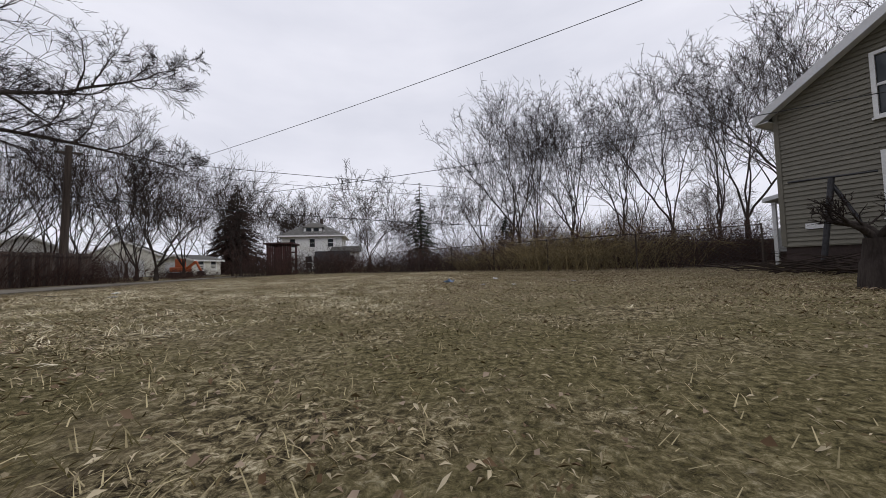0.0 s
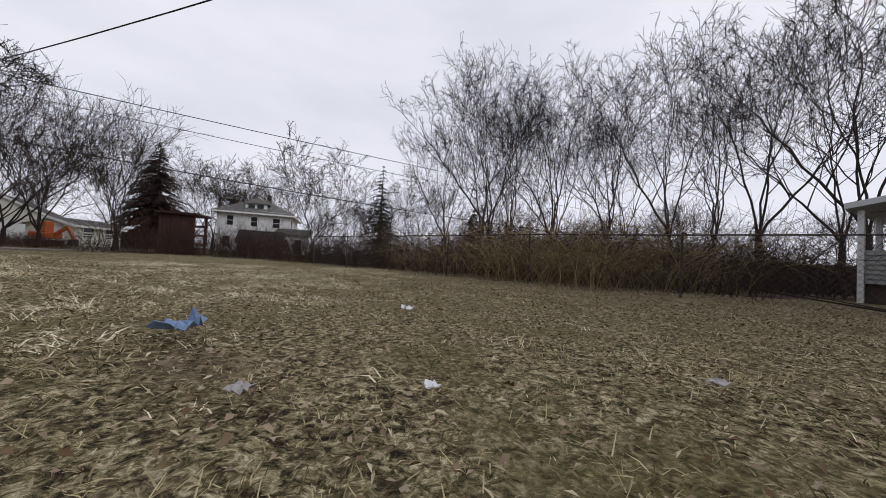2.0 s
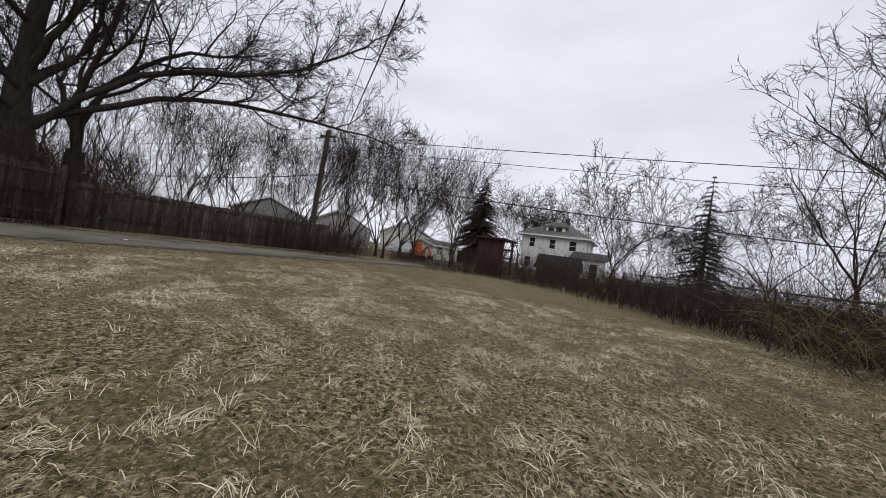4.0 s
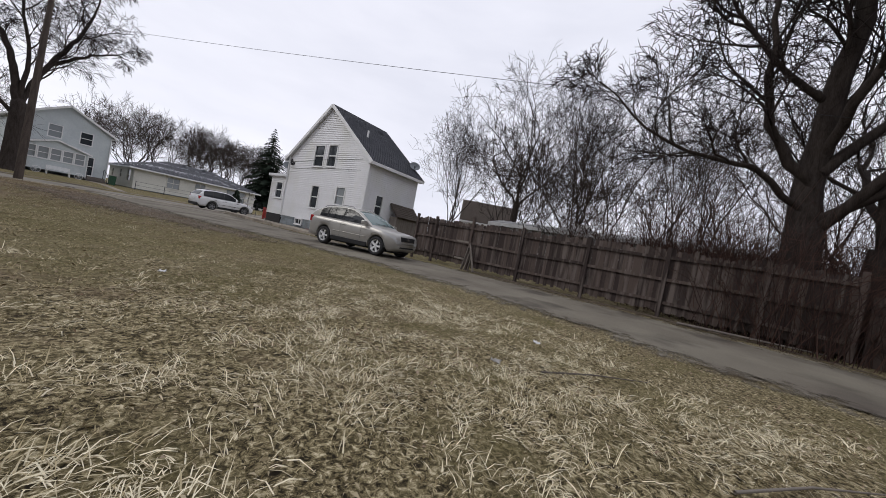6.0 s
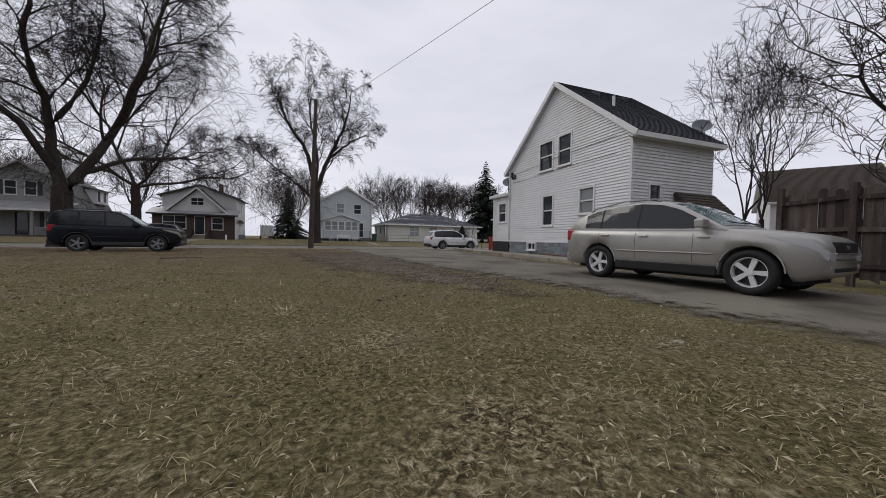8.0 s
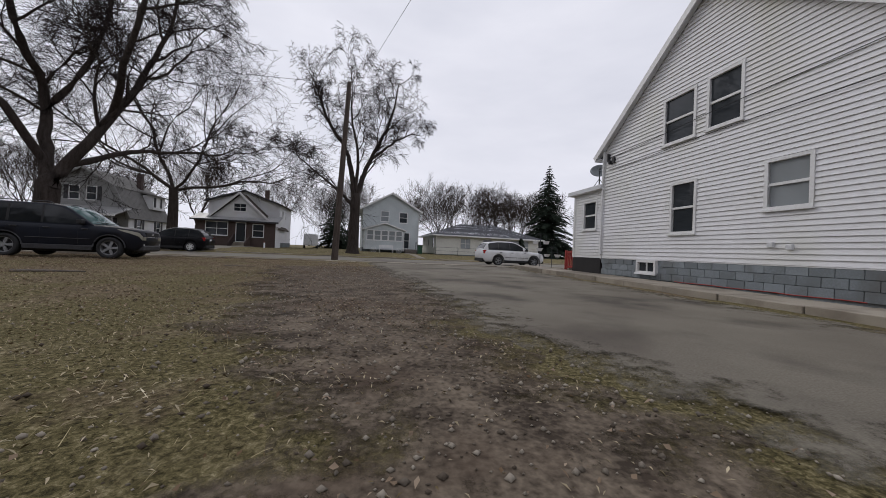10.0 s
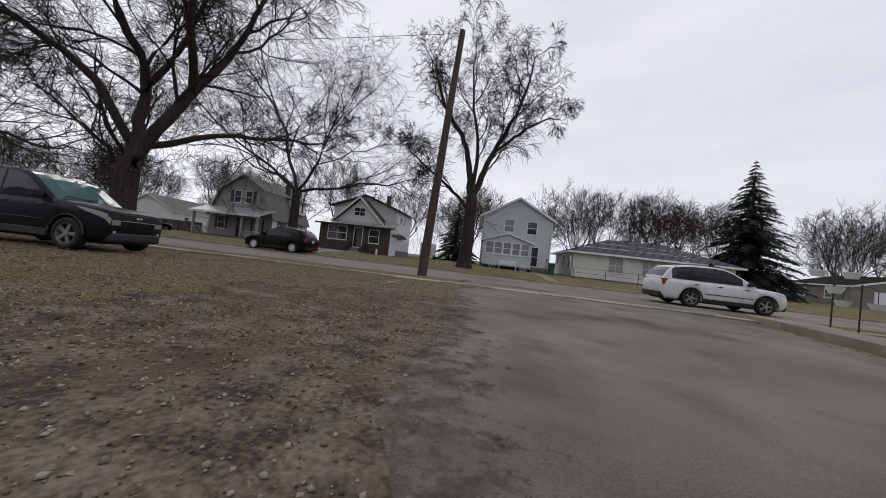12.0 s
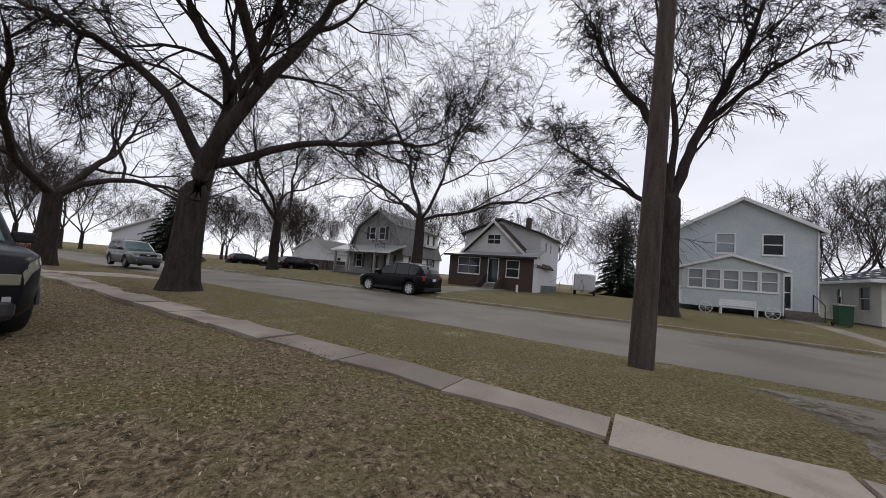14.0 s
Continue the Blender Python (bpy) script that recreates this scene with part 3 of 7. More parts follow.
def foundation(house, W, D, base, material, blocks=False, z0=-0.15):
    bm = bmesh.new()
    box(bm, 0.03, 0.03, z0, W - 0.03, 0.2, base)
    box(bm, 0.03, D - 0.2, z0, W - 0.03, D - 0.03, base)
    box(bm, 0.03, 0.2, z0, 0.2, D - 0.2, base)
    box(bm, W - 0.2, 0.2, z0, W - 0.03, D - 0.2, base)
    return part("foundation", bm, material, house)


# white house beside the drive: its gable wall faces the lawn
def white_house():
    h = thing("house", pose(13.33, 24.7, 0, 0, 0, -85), "white vinyl-sided house with charcoal roof beside the driveway", "house")
    W, D, base, eave, rise = 8.15, 4.35, 0.78, 4.88, 3.25
    holes = {"front": [(3.15, 3.85, 1.62, 2.99), (5.65, 6.40, 2.05, 3.05), (2.80, 3.75, 4.32, 5.62), (4.20, 5.0, 4.34, 5.64)],
             "right": [(0.9, 1.4, 1.75, 2.95)]}
    fr = gable_shell(h, W, D, base, eave, rise, M["siding_white"], M["shingle"], M["white"], ridge=4.0, over=0.34, lap=0.118, single=("front",), holes=holes, rake_over=0.2)
    for i, a in enumerate(holes["front"]):
        window(h, fr["front"], *a, M["white"], curtain=(i == 1))
    for a in holes["right"]:
        window(h, fr["right"], *a, M["white"])
    foundation(h, W, D, base, M["block"])
    # block courses on the visible sides
    for x in np.arange(0.02, W - 0.3, 0.4):
        for r in range(3):
            z = 0.16 + 0.205 * r
            off = 0.2 * (r % 2)
            if 1.5 < x + off < 2.7 and r > 0:
                continue
            me = LAP_MESHES.get("block")
            if me is None:
                bb = boxed(0.004, -0.012, 0.004, 0.394, 0.06, 0.199, bevel=0.006)
                me = bpy.data.meshes.new("block")
                bb.to_mesh(me)
                bb.free()
                me.materials.append(M["block"])
                LAP_MESHES["block"] = me
            if x + off < W - 0.4:
                piece("block", me, h, pose(x + off, 0, z))
    # basement window
    window(h, pose(0, -0.03, 0), 1.95, 2.6, 0.40, 0.68, M["white"], sash=False, grid=1)
    # front porch room, flush with the gable wall, on a tarred skirt
    P = 1.88
    wall(h, "porch_wall", pose(-P, 0, 0), P, 0.75, 3.45, M["siding_white"], 0.118, None, [(0.72, 1.47, 1.95, 3.0)], True)
    wall(h, "porch_wall", pose(-P, 4.0, 0, 0, 0, -90), 4.0, 0.75, 3.45, M["siding_white"], 0.118, None, [(1.5, 2.4, 1.95, 3.0)])
    wall(h, "porch_wall", pose(0, 4.0, 0, 0, 0, 180), P, 0.75, 3.45, M["siding_white"], 0.118)
    window(h, pose(-P, 0, 0), 0.72, 1.47, 1.95, 3.0, M["white"])
    window(h, pose(-P, 4.0, 0, 0, 0, -90), 1.5, 2.4, 1.95, 3.0, M["white"])
    bm = boxed(-P - 0.3, -0.2, 3.42, 0.05, 4.2, 3.60, bevel=0.02)
    part("porch_roof", bm, M["soffit"], h)
    part("porch_skirt", boxed(-P, -0.03, 0.0, -0.02, 4.0, 0.76), M["tar"], h, "black tarred skirting board")
    # downpipe, vents and service bracket
    tube_part("downpipe", [(0.02, -0.07, 0.9), (0.02, -0.07, 4.85)], 0.04, M["white"], h, 8)
    tube_part("roof_vent", [(6.2, 1.1, 5.9), (6.2, 1.1, 6.95)], 0.06, M["white"], h, 10)
    for y in (1.3, 3.1):
        part("roof_vent", boxed(4.6, y, 7.3, 4.9, y + 0.35, 7.75, bevel=0.03), M["shingle"], h)
    bm = bmesh.new()
    box(bm, 0.25, -0.12, 4.4, 0.33, 0, 4.7)
    box(bm, 0.4, -0.16, 4.28, 0.46, 0, 4.42)
    box(bm, 0.52, -0.1, 4.3, 0.62, 0, 4.5)
    part("service_bracket", bm, M["steel"], h)
    for zz, sag in ((4.55, 0.3), (4.1, 0.1)):
        tube_part("service_cable", [(0.3 + i * 0.9, -0.05, zz - 0.25 * math.sin(i) * 0.1 + sag * (i / 8)) for i in range(9)], 0.008, M["wire"], h, 5)
    for (x, z) in ((5.7, 1.15), (6.05, 1.1)):
        part("outlet_box", boxed(x, -0.09, z, x + 0.12, 0, z + 0.12, bevel=0.015), M["soffit"], h)
    tube_part("garden_hose", [(3.5 + 0.35 * i, -0.2 - 0.1 * math.sin(i * 1.7), 0.18) for i in range(12)], 0.012, M["red_paint"], h, 6)
    # back lean-to over the cellar door
    slope(h, (9.0, 2.1, 1.95), (9.0, 4.3, 1.95), (8.24, 2.1, 2.75), M["shingle_brown"], name="lean_to_roof")
    part("lean_to", boxed(8.27, 2.2, 0, 8.85, 4.2, 1.95), M["wood_grey"], h)
    return h


def dish(m, label, height=0.55):
    d = thing("satellite_dish", m, label, "satellite dish", group="dishes")
    vs, fs = [], []
    rings, seg = 6, 20
    for i in range(rings + 1):
        r = i / rings
        for j in range(seg):
            a = 2 * math.pi * j / seg
            vs.append((0.36 * r * math.cos(a), 0.10 * r * r - 0.1, 0.30 * r * math.sin(a)))
    for i in range(rings):
        for j in range(seg):
            fs.append((i * seg + j, i * seg + (j + 1) % seg, (i + 1) * seg + (j + 1) % seg, (i + 1) * seg + j))
    me = mesh_of("reflector", vs, fs, M["dish"], True)
    ob = piece("reflector", me, d, pose(0, 0, height, 25, 0, 0))
    mod = ob.modifiers.new("thick", 'SOLIDIFY')
    mod.thickness = 0.012
    tube_part("mast", [(0, -0.05, 0), (0, 0.0, height * 0.5), (0, -0.08, height)], 0.025, M["steel"], d)
    tube_part("feed_arm", [(0, -0.05, height - 0.22), (0, 0.4, height - 0.02)], 0.014, M["steel"], d)
    part("receiver", boxed(-0.06, 0.36, height - 0.06, 0.06, 0.48, height + 0.04, bevel=0.015), M["dish"], d)
    tube_part("brace", [(-0.3, -0.3, 0), (0, -0.03, height * 0.55)], 0.012, M["steel"], d)
    tube_part("brace", [(0.3, -0.3, 0), (0, -0.03, height * 0.55)], 0.012, M["steel"], d)
    part("foot_plate", boxed(-0.35, -0.35, -0.02, 0.35, 0.1, 0.0), M["steel"], d)
    return d


white_house()
dish(pose(13.6, 25.5, 3.61, 0, 0, 150), "grey satellite dish on the porch roof of the white house", 0.75)
dish(pose(18.1, 17.25, 5.15, 0, 0, 150), "grey satellite dish on the rear roof slope", 0.5)


def tan_house():
    h = thing("house", pose(-12.55, 2.0, 0, 0, 0, 102), "tan vinyl-sided house with gable wall facing the lawn", "house")
    W, D, base, eave, rise = 9.0, 8.5, 0.62, 4.15, 3.0
    holes = {"front": [(1.75, 2.65, 3.42, 4.75), (1.8, 2.7, 1.2, 2.55)]}
    fr = gable_shell(h, W, D, base, eave, rise, M["siding_tan"], M["shingle_grey"], M["soffit"], over=0.3, lap=0.115, single=("front",), holes=holes, rake_over=0.35)
    for a in holes["front"]:
        window(h, fr["front"], *a, M["white"])
    foundation(h, W, D, base, M["brick"])
    # rear porch, set back from the gable
    part("porch_roof", None or porch_roof_bm(), M["soffit"], h)
    for x, y in ((-2.05, 4.75), (-2.05, 8.3), (-2.05, 6.5)):
        part("porch_post", boxed(x - 0.06, y - 0.06, 0.0, x + 0.06, y + 0.06, 2.35, bevel=0.01), M["white"], h)
    wall(h, "porch_rail", pose(-2.05, 4.75, 0), 2.0, 0.5, 1.35, M["siding_grey"], 0.12)
    wall(h, "porch_rail", pose(-2.05, 8.3, 0, 0, 0, -90), 3.55, 0.5, 1.35, M["siding_grey"], 0.12)
    part("porch_floor", boxed(-2.05, 4.85, 0.0, 0.0, 8.3, 0.5), M["brick"], h)
    part("sign", boxed(0.45, -0.06, 1.02, 0.85, -0.035, 1.16), M["white"], h, "small plain white sign plate")
    return h


def porch_roof_bm():
    bm = bmesh.new()
    prism(bm, [(-2.3, 2.38), (-2.3, 2.53), (0.0, 2.95), (0.0, 2.8)], "y", 4.5, 8.5)
    return bm


tan_house()

def pale_blue_house():
    a = 9
    h = thing("house", pose(0.45, 54.45, 0.3, 0, 0, a), "pale blue two-storey gabled house with a glazed front porch", "house")
    W, D, base, eave, rise = 6.95, 9.0, 0.5, 5.35, 1.95
    holes = {"front": [(2.2, 3.1, 3.85, 5.05), (4.5, 5.4, 3.8, 5.0), (5.05, 5.75, 0.6, 2.5)]}
    fr = gable_shell(h, W, D, base, eave, rise, M["siding_blue"], M["shingle_grey"], M["white"], over=0.35, lap=0.13, holes=holes)
    for i, w in enumerate(holes["front"]):
        window(h, fr["front"], *w, M["white"], curtain=(i == 0))
    foundation(h, W, D, base, M["block"])
    # glazed porch
    pw, pd = 4.55, 2.6
    m = pose(0.2, -pd, 0)
    ph = [(0.30 + i * 0.83, 0.95 + i * 0.83, 1.45, 2.5) for i in range(5)]
    wall(h, "porch_wall", m, pw, 0.35, 2.65, M["siding_blue"], 0.13, (pw / 2, 0.75), ph)
    for w in ph:
        window(h, m, *w, M["white"], curtain=True)
    ml = pose(0.2, 0, 0, 0, 0, -90)
    sh = [(0.35 + i * 0.7, 0.85 + i * 0.7, 1.45, 2.5) for i in range(3)]
    wall(h, "porch_wall", ml, pd, 0.35, 2.65, M["siding_blue"], 0.13, None, sh)
    for w in sh:
        window(h, ml, *w, M["white"], curtain=True)
    wall(h, "porch_wall", pose(0.2 + pw, -pd, 0, 0, 0, 90), pd, 0.35, 2.65, M["siding_blue"], 0.13)
    for sx, xe in ((-1, 0.0), (1, pw)):
        slope(h, (0.2 + xe + sx * 0.25, -pd - 0.2, 2.66), (0.2 + xe + sx * 0.25, 0.0, 2.66), (0.2 + pw / 2, -pd - 0.2, 3.48), M["metal_roof"], name="porch_roof")
        bm = bmesh.new()
        beam(bm, (0.2 + xe + sx * 0.25, -pd - 0.22, 2.6), (0.2 + pw / 2, -pd - 0.22, 3.42), 0.04, 0.14)
        part("porch_fascia", bm, M["white"], h)
    # steps beside the porch
    for i in range(4):
        part("step", boxed(4.95, -0.35 - 0.3 * i - 0.7, -0.3, 6.6, -0.35 - 0.3 * i, 0.5 - 0.16 * i), M["wood_grey"], h)
    for x in (5.0, 6.6):
        tube_part("stair_rail", [(x, -1.8, 0.0), (x, -1.8, 0.95), (x, -0.4, 1.5), (x, -0.4, 0.5)], 0.03, M["steel"], h, 6)
    tube_part("downpipe", [(W - 0.05, -0.08, 0.4), (W - 0.05, -0.08, 5.2)], 0.04, M["white"], h, 6)
    tube_part("downpipe", [(0.2 + pw - 0.05, -pd - 0.08, 0.2), (0.2 + pw - 0.05, -pd - 0.08, 2.6)], 0.035, M["white"], h, 6)
    return h


def brick_bungalow():
    a = 7
    h = thing("house", pose(-17.0, 51.9, 0.15, 0, 0, a), "brown brick bungalow with pale porch roof and dormer gable", "house")
    W, D = 8.0, 9.0
    holes = {"front": [(1.0, 3.1, 1.35, 2.75), (5.7, 6.75, 1.3, 2.65), (4.0, 4.9, 0.7, 2.75)]}
    # porch front in brick courses
    mf = Matrix.Identity(4)
    wall(h, "porch_wall", mf, W, 0.0, 3.0, M["brick"], 0.15, None, holes["front"])
    wall(h, "porch_wall", pose(0, 2.4, 0, 0, 0, -90), 2.4, 0.0, 3.0, M["brick"], 0.15)
    wall(h, "porch_wall", pose(W, 0, 0, 0, 0, 90), 2.4, 0.0, 3.0, M["siding_white"], 0.13)
    window(h, mf, *holes["front"][0], M["white"], grid=1)
    window(h, mf, *holes["front"][1], M["white"])
    d = window(h, mf, *holes["front"][2], M["white"], sash=False)
    # broad porch roof in pale metal with ribs
    slope(h, (-0.4, -0.5, 3.0), (W + 0.4, -0.5, 3.0), (-0.4, 1.6, 3.75), M["metal_roof"], exposure=0.4, name="porch_roof")
    bm = boxed(-0.4, -0.55, 2.86, W + 0.4, -0.45, 3.02)
    part("fascia", bm, M["steel"], h)
    # gable over the porch
    wall(h, "gable_wall", pose(1.3, 0.55, 0), 5.6, 3.2, 3.35, M["siding_white"], 0.13, (2.8, 2.6), [(2.2, 3.4, 4.15, 4.95)])
    window(h, pose(1.3, 0.55, 0), 2.2, 3.4, 4.15, 4.95, M["white"], grid=1)
    for sx, xe in ((-1, 1.3), (1, 6.9)):
        slope(h, (xe + sx * 1.3, 0.15, 2.3), (xe + sx * 1.3, 6.0, 2.3), (4.1, 0.15, 6.2), M["shingle_brown"], name="gable_roof")
        bm = bmesh.new()
        beam(bm, (xe + sx * 1.3, 0.12, 2.25), (4.1, 0.12, 6.15), 0.05, 0.2)
        part("fascia", bm, M["white"], h)
    # main body behind with a shallow upper storey
    m2 = pose(0.2, 2.4, 0)
    wall(h, "gable_wall", m2, W - 0.4, 0.0, 5.3, M["siding_white"], 0.13, (3.8, 1.35))
    wall(h, "side_wall", pose(W - 0.2, 2.4, 0, 0, 0, 90), D - 2.4, 0.3, 5.3, M["siding_white"], 0.13, None, [(1.5, 1.9, 3.9, 4.7), (3.2, 3.6, 3.9, 4.7)])
    wall(h, "side_wall", pose(0.2, D, 0, 0, 0, -90), D - 2.4, 0.0, 5.3, M["siding_white"], 0.13)
    for w in ((1.5, 1.9, 3.9, 4.7), (3.2, 3.6, 3.9, 4.7)):
        window(h, pose(W - 0.2, 2.4, 0, 0, 0, 90), *w, M["white"])
    for sx, xe in ((-1, 0.2), (1, W - 0.2)):
        slope(h, (xe + sx * 0.4, 2.0, 5.25), (xe + sx * 0.4, D + 0.3, 5.25), (4.0, 2.0, 6.75), M["shingle_brown"])
        bm = bmesh.new()
        beam(bm, (xe + sx * 0.4, 1.98, 5.2), (4.0, 1.98, 6.7), 0.05, 0.16)
        part("fascia", bm, M["steel"], h)
    part("foundation", boxed(W - 0.3, 2.5, -0.1, W - 0.17, D, 0.75), M["block"], h)
    part("chimney", boxed(5.3, 5.5, 5.5, 5.75, 5.95, 7.4), M["brick"], h)
    for i in range(4):
        part("step", boxed(3.7, -0.3 - 0.3 * i, -0.2, 5.2, 0.0 - 0.3 * i, 0.62 - 0.16 * i), M["concrete"], h)
    for x in (3.7, 5.3):
        part("stair_parapet", wedge_bm(x), M["brick"], h)
    return h


def wedge_bm(x):
    bm = bmesh.new()
    prism(bm, [(0.0, -0.2), (0.0, 1.5), (-1.6, 0.55), (-1.6, -0.2)], "x", x, x + 0.15)
    return bm


def gambrel_house():
    a = 6
    h = thing("house", pose(-33.2, 50.6, 0.1, 0, 0, a), "grey gambrel-roofed house with a white roofed front porch", "house")
    W, D = 8.6, 9.5
    wall(h, "front_wall", pose(0, 2.0, 0), W, 0.3, 3.4, M["siding_grey"], 0.15, None, [(1.2, 2.1, 1.2, 2.7), (6.2, 7.1, 1.2, 2.7), (3.9, 4.8, 0.4, 2.6)])
    for w in ((1.2, 2.1, 1.2, 2.7), (6.2, 7.1, 1.2, 2.7)):
        window(h, pose(0, 2.0, 0), *w, M["white"], shutters=M["steel"])
    window(h, pose(0, 2.0, 0), 3.9, 4.8, 0.4, 2.6, M["wood_red"], sash=False)
    hole = [(3.1, 3.95, 4.6, 6.0), (4.65, 5.5, 4.6, 6.0)]
    # gambrel end: steep lower, shallow upper slope
    prof = [(0.0, 3.4), (1.35, 6.2), (W / 2, 8.0), (W - 1.35, 6.2), (W, 3.4)]
    def top(z):
        lo = np.interp(z, [3.4, 6.2, 8.0], [0.0, 1.35, W / 2])
        return float(lo), W - float(lo)
    rows = lap_rows(W, 3.4, 0.15, top, hole, 7.95)
    vs, fs = [], []
    for r in rows:
        k = len(vs)
        vs += board_verts(*r)
        fs += [tuple(k + i for i in q) for q in BOARD_FACES]
    g = piece("gable_wall", mesh_of("gable_wall", vs, fs, M["siding_grey"]), h, pose(0, 2.0, 0))
    tagged(g, kind="stuff")
    for w in hole:
        window(h, pose(0, 2.0, 0), *w, M["white"])
    for x0, x1 in ((2.6, 2.95), (5.65, 6.0)):
        part("shutter", boxed(x0, 1.93, 4.55, x1, 1.98, 6.05), M["steel"], h)
    for s in (0, 1):
        fx = (lambda x: x) if s == 0 else (lambda x: W - x)
        slope(h, (fx(-0.35), 1.6, 2.75), (fx(-0.35), D, 2.75), (fx(1.3), 1.6, 6.25), M["shingle_grey"])
        slope(h, (fx(1.15), 1.6, 6.15), (fx(1.15), D, 6.15), (W / 2, 1.6, 8.08), M["shingle_grey"])
        bm = bmesh.new()
        beam(bm, (fx(-0.35), 1.58, 2.7), (fx(1.3), 1.58, 6.2), 0.05, 0.2)
        beam(bm, (fx(1.2), 1.58, 6.15), (W / 2, 1.58, 8.05), 0.05, 0.2)
        part("fascia", bm, M["siding_grey"], h)
    wall(h, "side_wall", pose(W, 2.0, 0, 0, 0, 90), D - 2, 0.3, 3.4, M["siding_white"], 0.13, None, [(1.4, 2.2, 1.2, 2.7), (5.0, 5.8, 1.2, 2.7)])
    wall(h, "side_wall", pose(0, D, 0, 0, 0, -90), D - 2, 0.3, 3.4, M["siding_grey"], 0.13)
    for w in ((1.4, 2.2, 1.2, 2.7), (5.0, 5.8, 1.2, 2.7)):
        window(h, pose(W, 2.0, 0, 0, 0, 90), *w, M["white"], shutters=M["steel"])
    # side dormer
    part("dormer", boxed(W - 1.6, 6.0, 4.2, W + 0.1, 8.4, 5.9), M["siding_white"], h)
    window(h, pose(W + 0.1, 6.0, 0, 0, 0, 90), 0.6, 1.3, 4.5, 5.6, M["white"], shutters=M["steel"])
    slope(h, (W + 0.5, 5.7, 5.8), (W + 0.5, 8.7, 5.8), (W - 2.2, 5.7, 6.5), M["shingle_grey"], name="dormer_roof")
    # front porch
    slope(h, (-0.5, -0.6, 3.0), (W + 0.3, -0.6, 3.0), (-0.5, 2.0, 3.9), M["metal_roof"], exposure=0.4, name="porch_roof")
    part("fascia", boxed(-0.5, -0.66, 2.8, W + 0.3, -0.56, 3.02), M["white"], h)
    for x in (0.0, 2.2, 6.4, W - 0.2):
        part("porch_post", boxed(x - 0.11, -0.4, 0.0, x + 0.11, -0.18, 2.9, bevel=0.015), M["siding_grey"], h)
    part("porch_floor", boxed(-0.2, -0.5, -0.2, W, 2.0, 0.35), M["wood_grey"], h)
    for x0, x1 in ((0.0, 2.2), (6.4, W - 0.2)):
        part("porch_rail", boxed(x0, -0.34, 1.05, x1, -0.26, 1.13), M["siding_grey"], h)
        for x in np.arange(x0 + 0.15, x1, 0.16):
            part("baluster", boxed(x, -0.32, 0.35, x + 0.04, -0.28, 1.05), M["siding_grey"], h)
    part("chimney", boxed(6.3, 7.0, 6.5, 6.8, 7.5, 8.6), M["brick"], h)
    part("foundation", boxed(0.05, 2.05, -0.2, W - 0.05, D - 0.05, 0.31), M["block"], h)
    return h


def ranch_house():
    h = thing("house", pose(9.6, 55.5, 0.3, 0, 0, 8), "low cream ranch house with a dark hipped roof", "house")
    W, D, eave, rise = 14.5, 9.0, 2.55, 1.9
    mf = Matrix.Identity(4)
    fh = [(3.3, 4.6, 0.9, 2.2), (6.4, 7.6, 0.9, 2.2), (10.4, 13.0, 0.6, 2.3)]
    wall(h, "front_wall", mf, W, 0.1, eave, M["siding_cream"], 0.2, None, fh)
    lh = [(1.2, 1.7, 1.2, 2.1), (4.2, 4.8, 1.2, 2.1), (6.9, 8.0, 0.9, 2.2)]
    wall(h, "side_wall", pose(0, D, 0, 0, 0, -90), D, 0.1, eave, M["siding_cream"], 0.2, None, lh)
    wall(h, "side_wall", pose(W, 0, 0, 0, 0, 90), D, 0.1, eave, M["siding_cream"], 0.2)
    wall(h, "back_wall", pose(W, D, 0, 0, 0, 180), W, 0.1, eave, M["siding_cream"], 0.2)
    for w in fh:
        window(h, mf, *w, M["siding_cream"], curtain=True, grid=1)
    for w in lh:
        window(h, pose(0, D, 0, 0, 0, -90), *w, M["siding_cream"])
    o, r = 0.6, D / 2
    ex = [(-o, -o, eave), (W + o, -o, eave), (W + o, D + o, eave), (-o, D + o, eave)]
    ra, rb = (r, r, eave + rise), (W - r, r, eave + rise)
    bm = bmesh.new()
    n = 14
    def course(a, b, c, d):
        for i in range(n):
            f0, f1 = i / n, (i + 1) / n
            q = [Vector(a).lerp(Vector(d), f0), Vector(b).lerp(Vector(c), f0), Vector(b).lerp(Vector(c), f1), Vector(a).lerp(Vector(d), f1)]
            q[0].z += 0.03
            q[1].z += 0.03
            vs = [bm.verts.new(v) for v in q]
            bm.faces.new(vs)
    course(ex[0], ex[1], rb, ra)
    course(ex[1], ex[2], rb, rb)
    course(ex[2], ex[3], ra, rb)
    course(ex[3], ex[0], ra, ra)
    tagged(part("roof", bm, M["shingle"], h), kind="stuff")
    bm = bmesh.new()
    for i in range(4):
        a, b = Vector(ex[i]), Vector(ex[(i + 1) % 4])
        beam(bm, a - Vector((0, 0, 0.06)), b - Vector((0, 0, 0.06)), 0.05, 0.16)
    part("fascia", bm, M["white"], h)
    part("soffit", boxed(-o, -o, eave - 0.06, W + o, D + o, eave - 0.03), M["soffit"], h)
    for x in (6.0, 8.5):
        part("roof_vent", boxed(x, r - 0.9, eave + rise - 0.35, x + 0.3, r - 0.6, eave + rise + 0.05, bevel=0.03), M["shingle"], h)
    part("foundation", boxed(0.03, 0.03, -0.4, W - 0.03, D - 0.03, 0.12), M["block"], h)
    return h


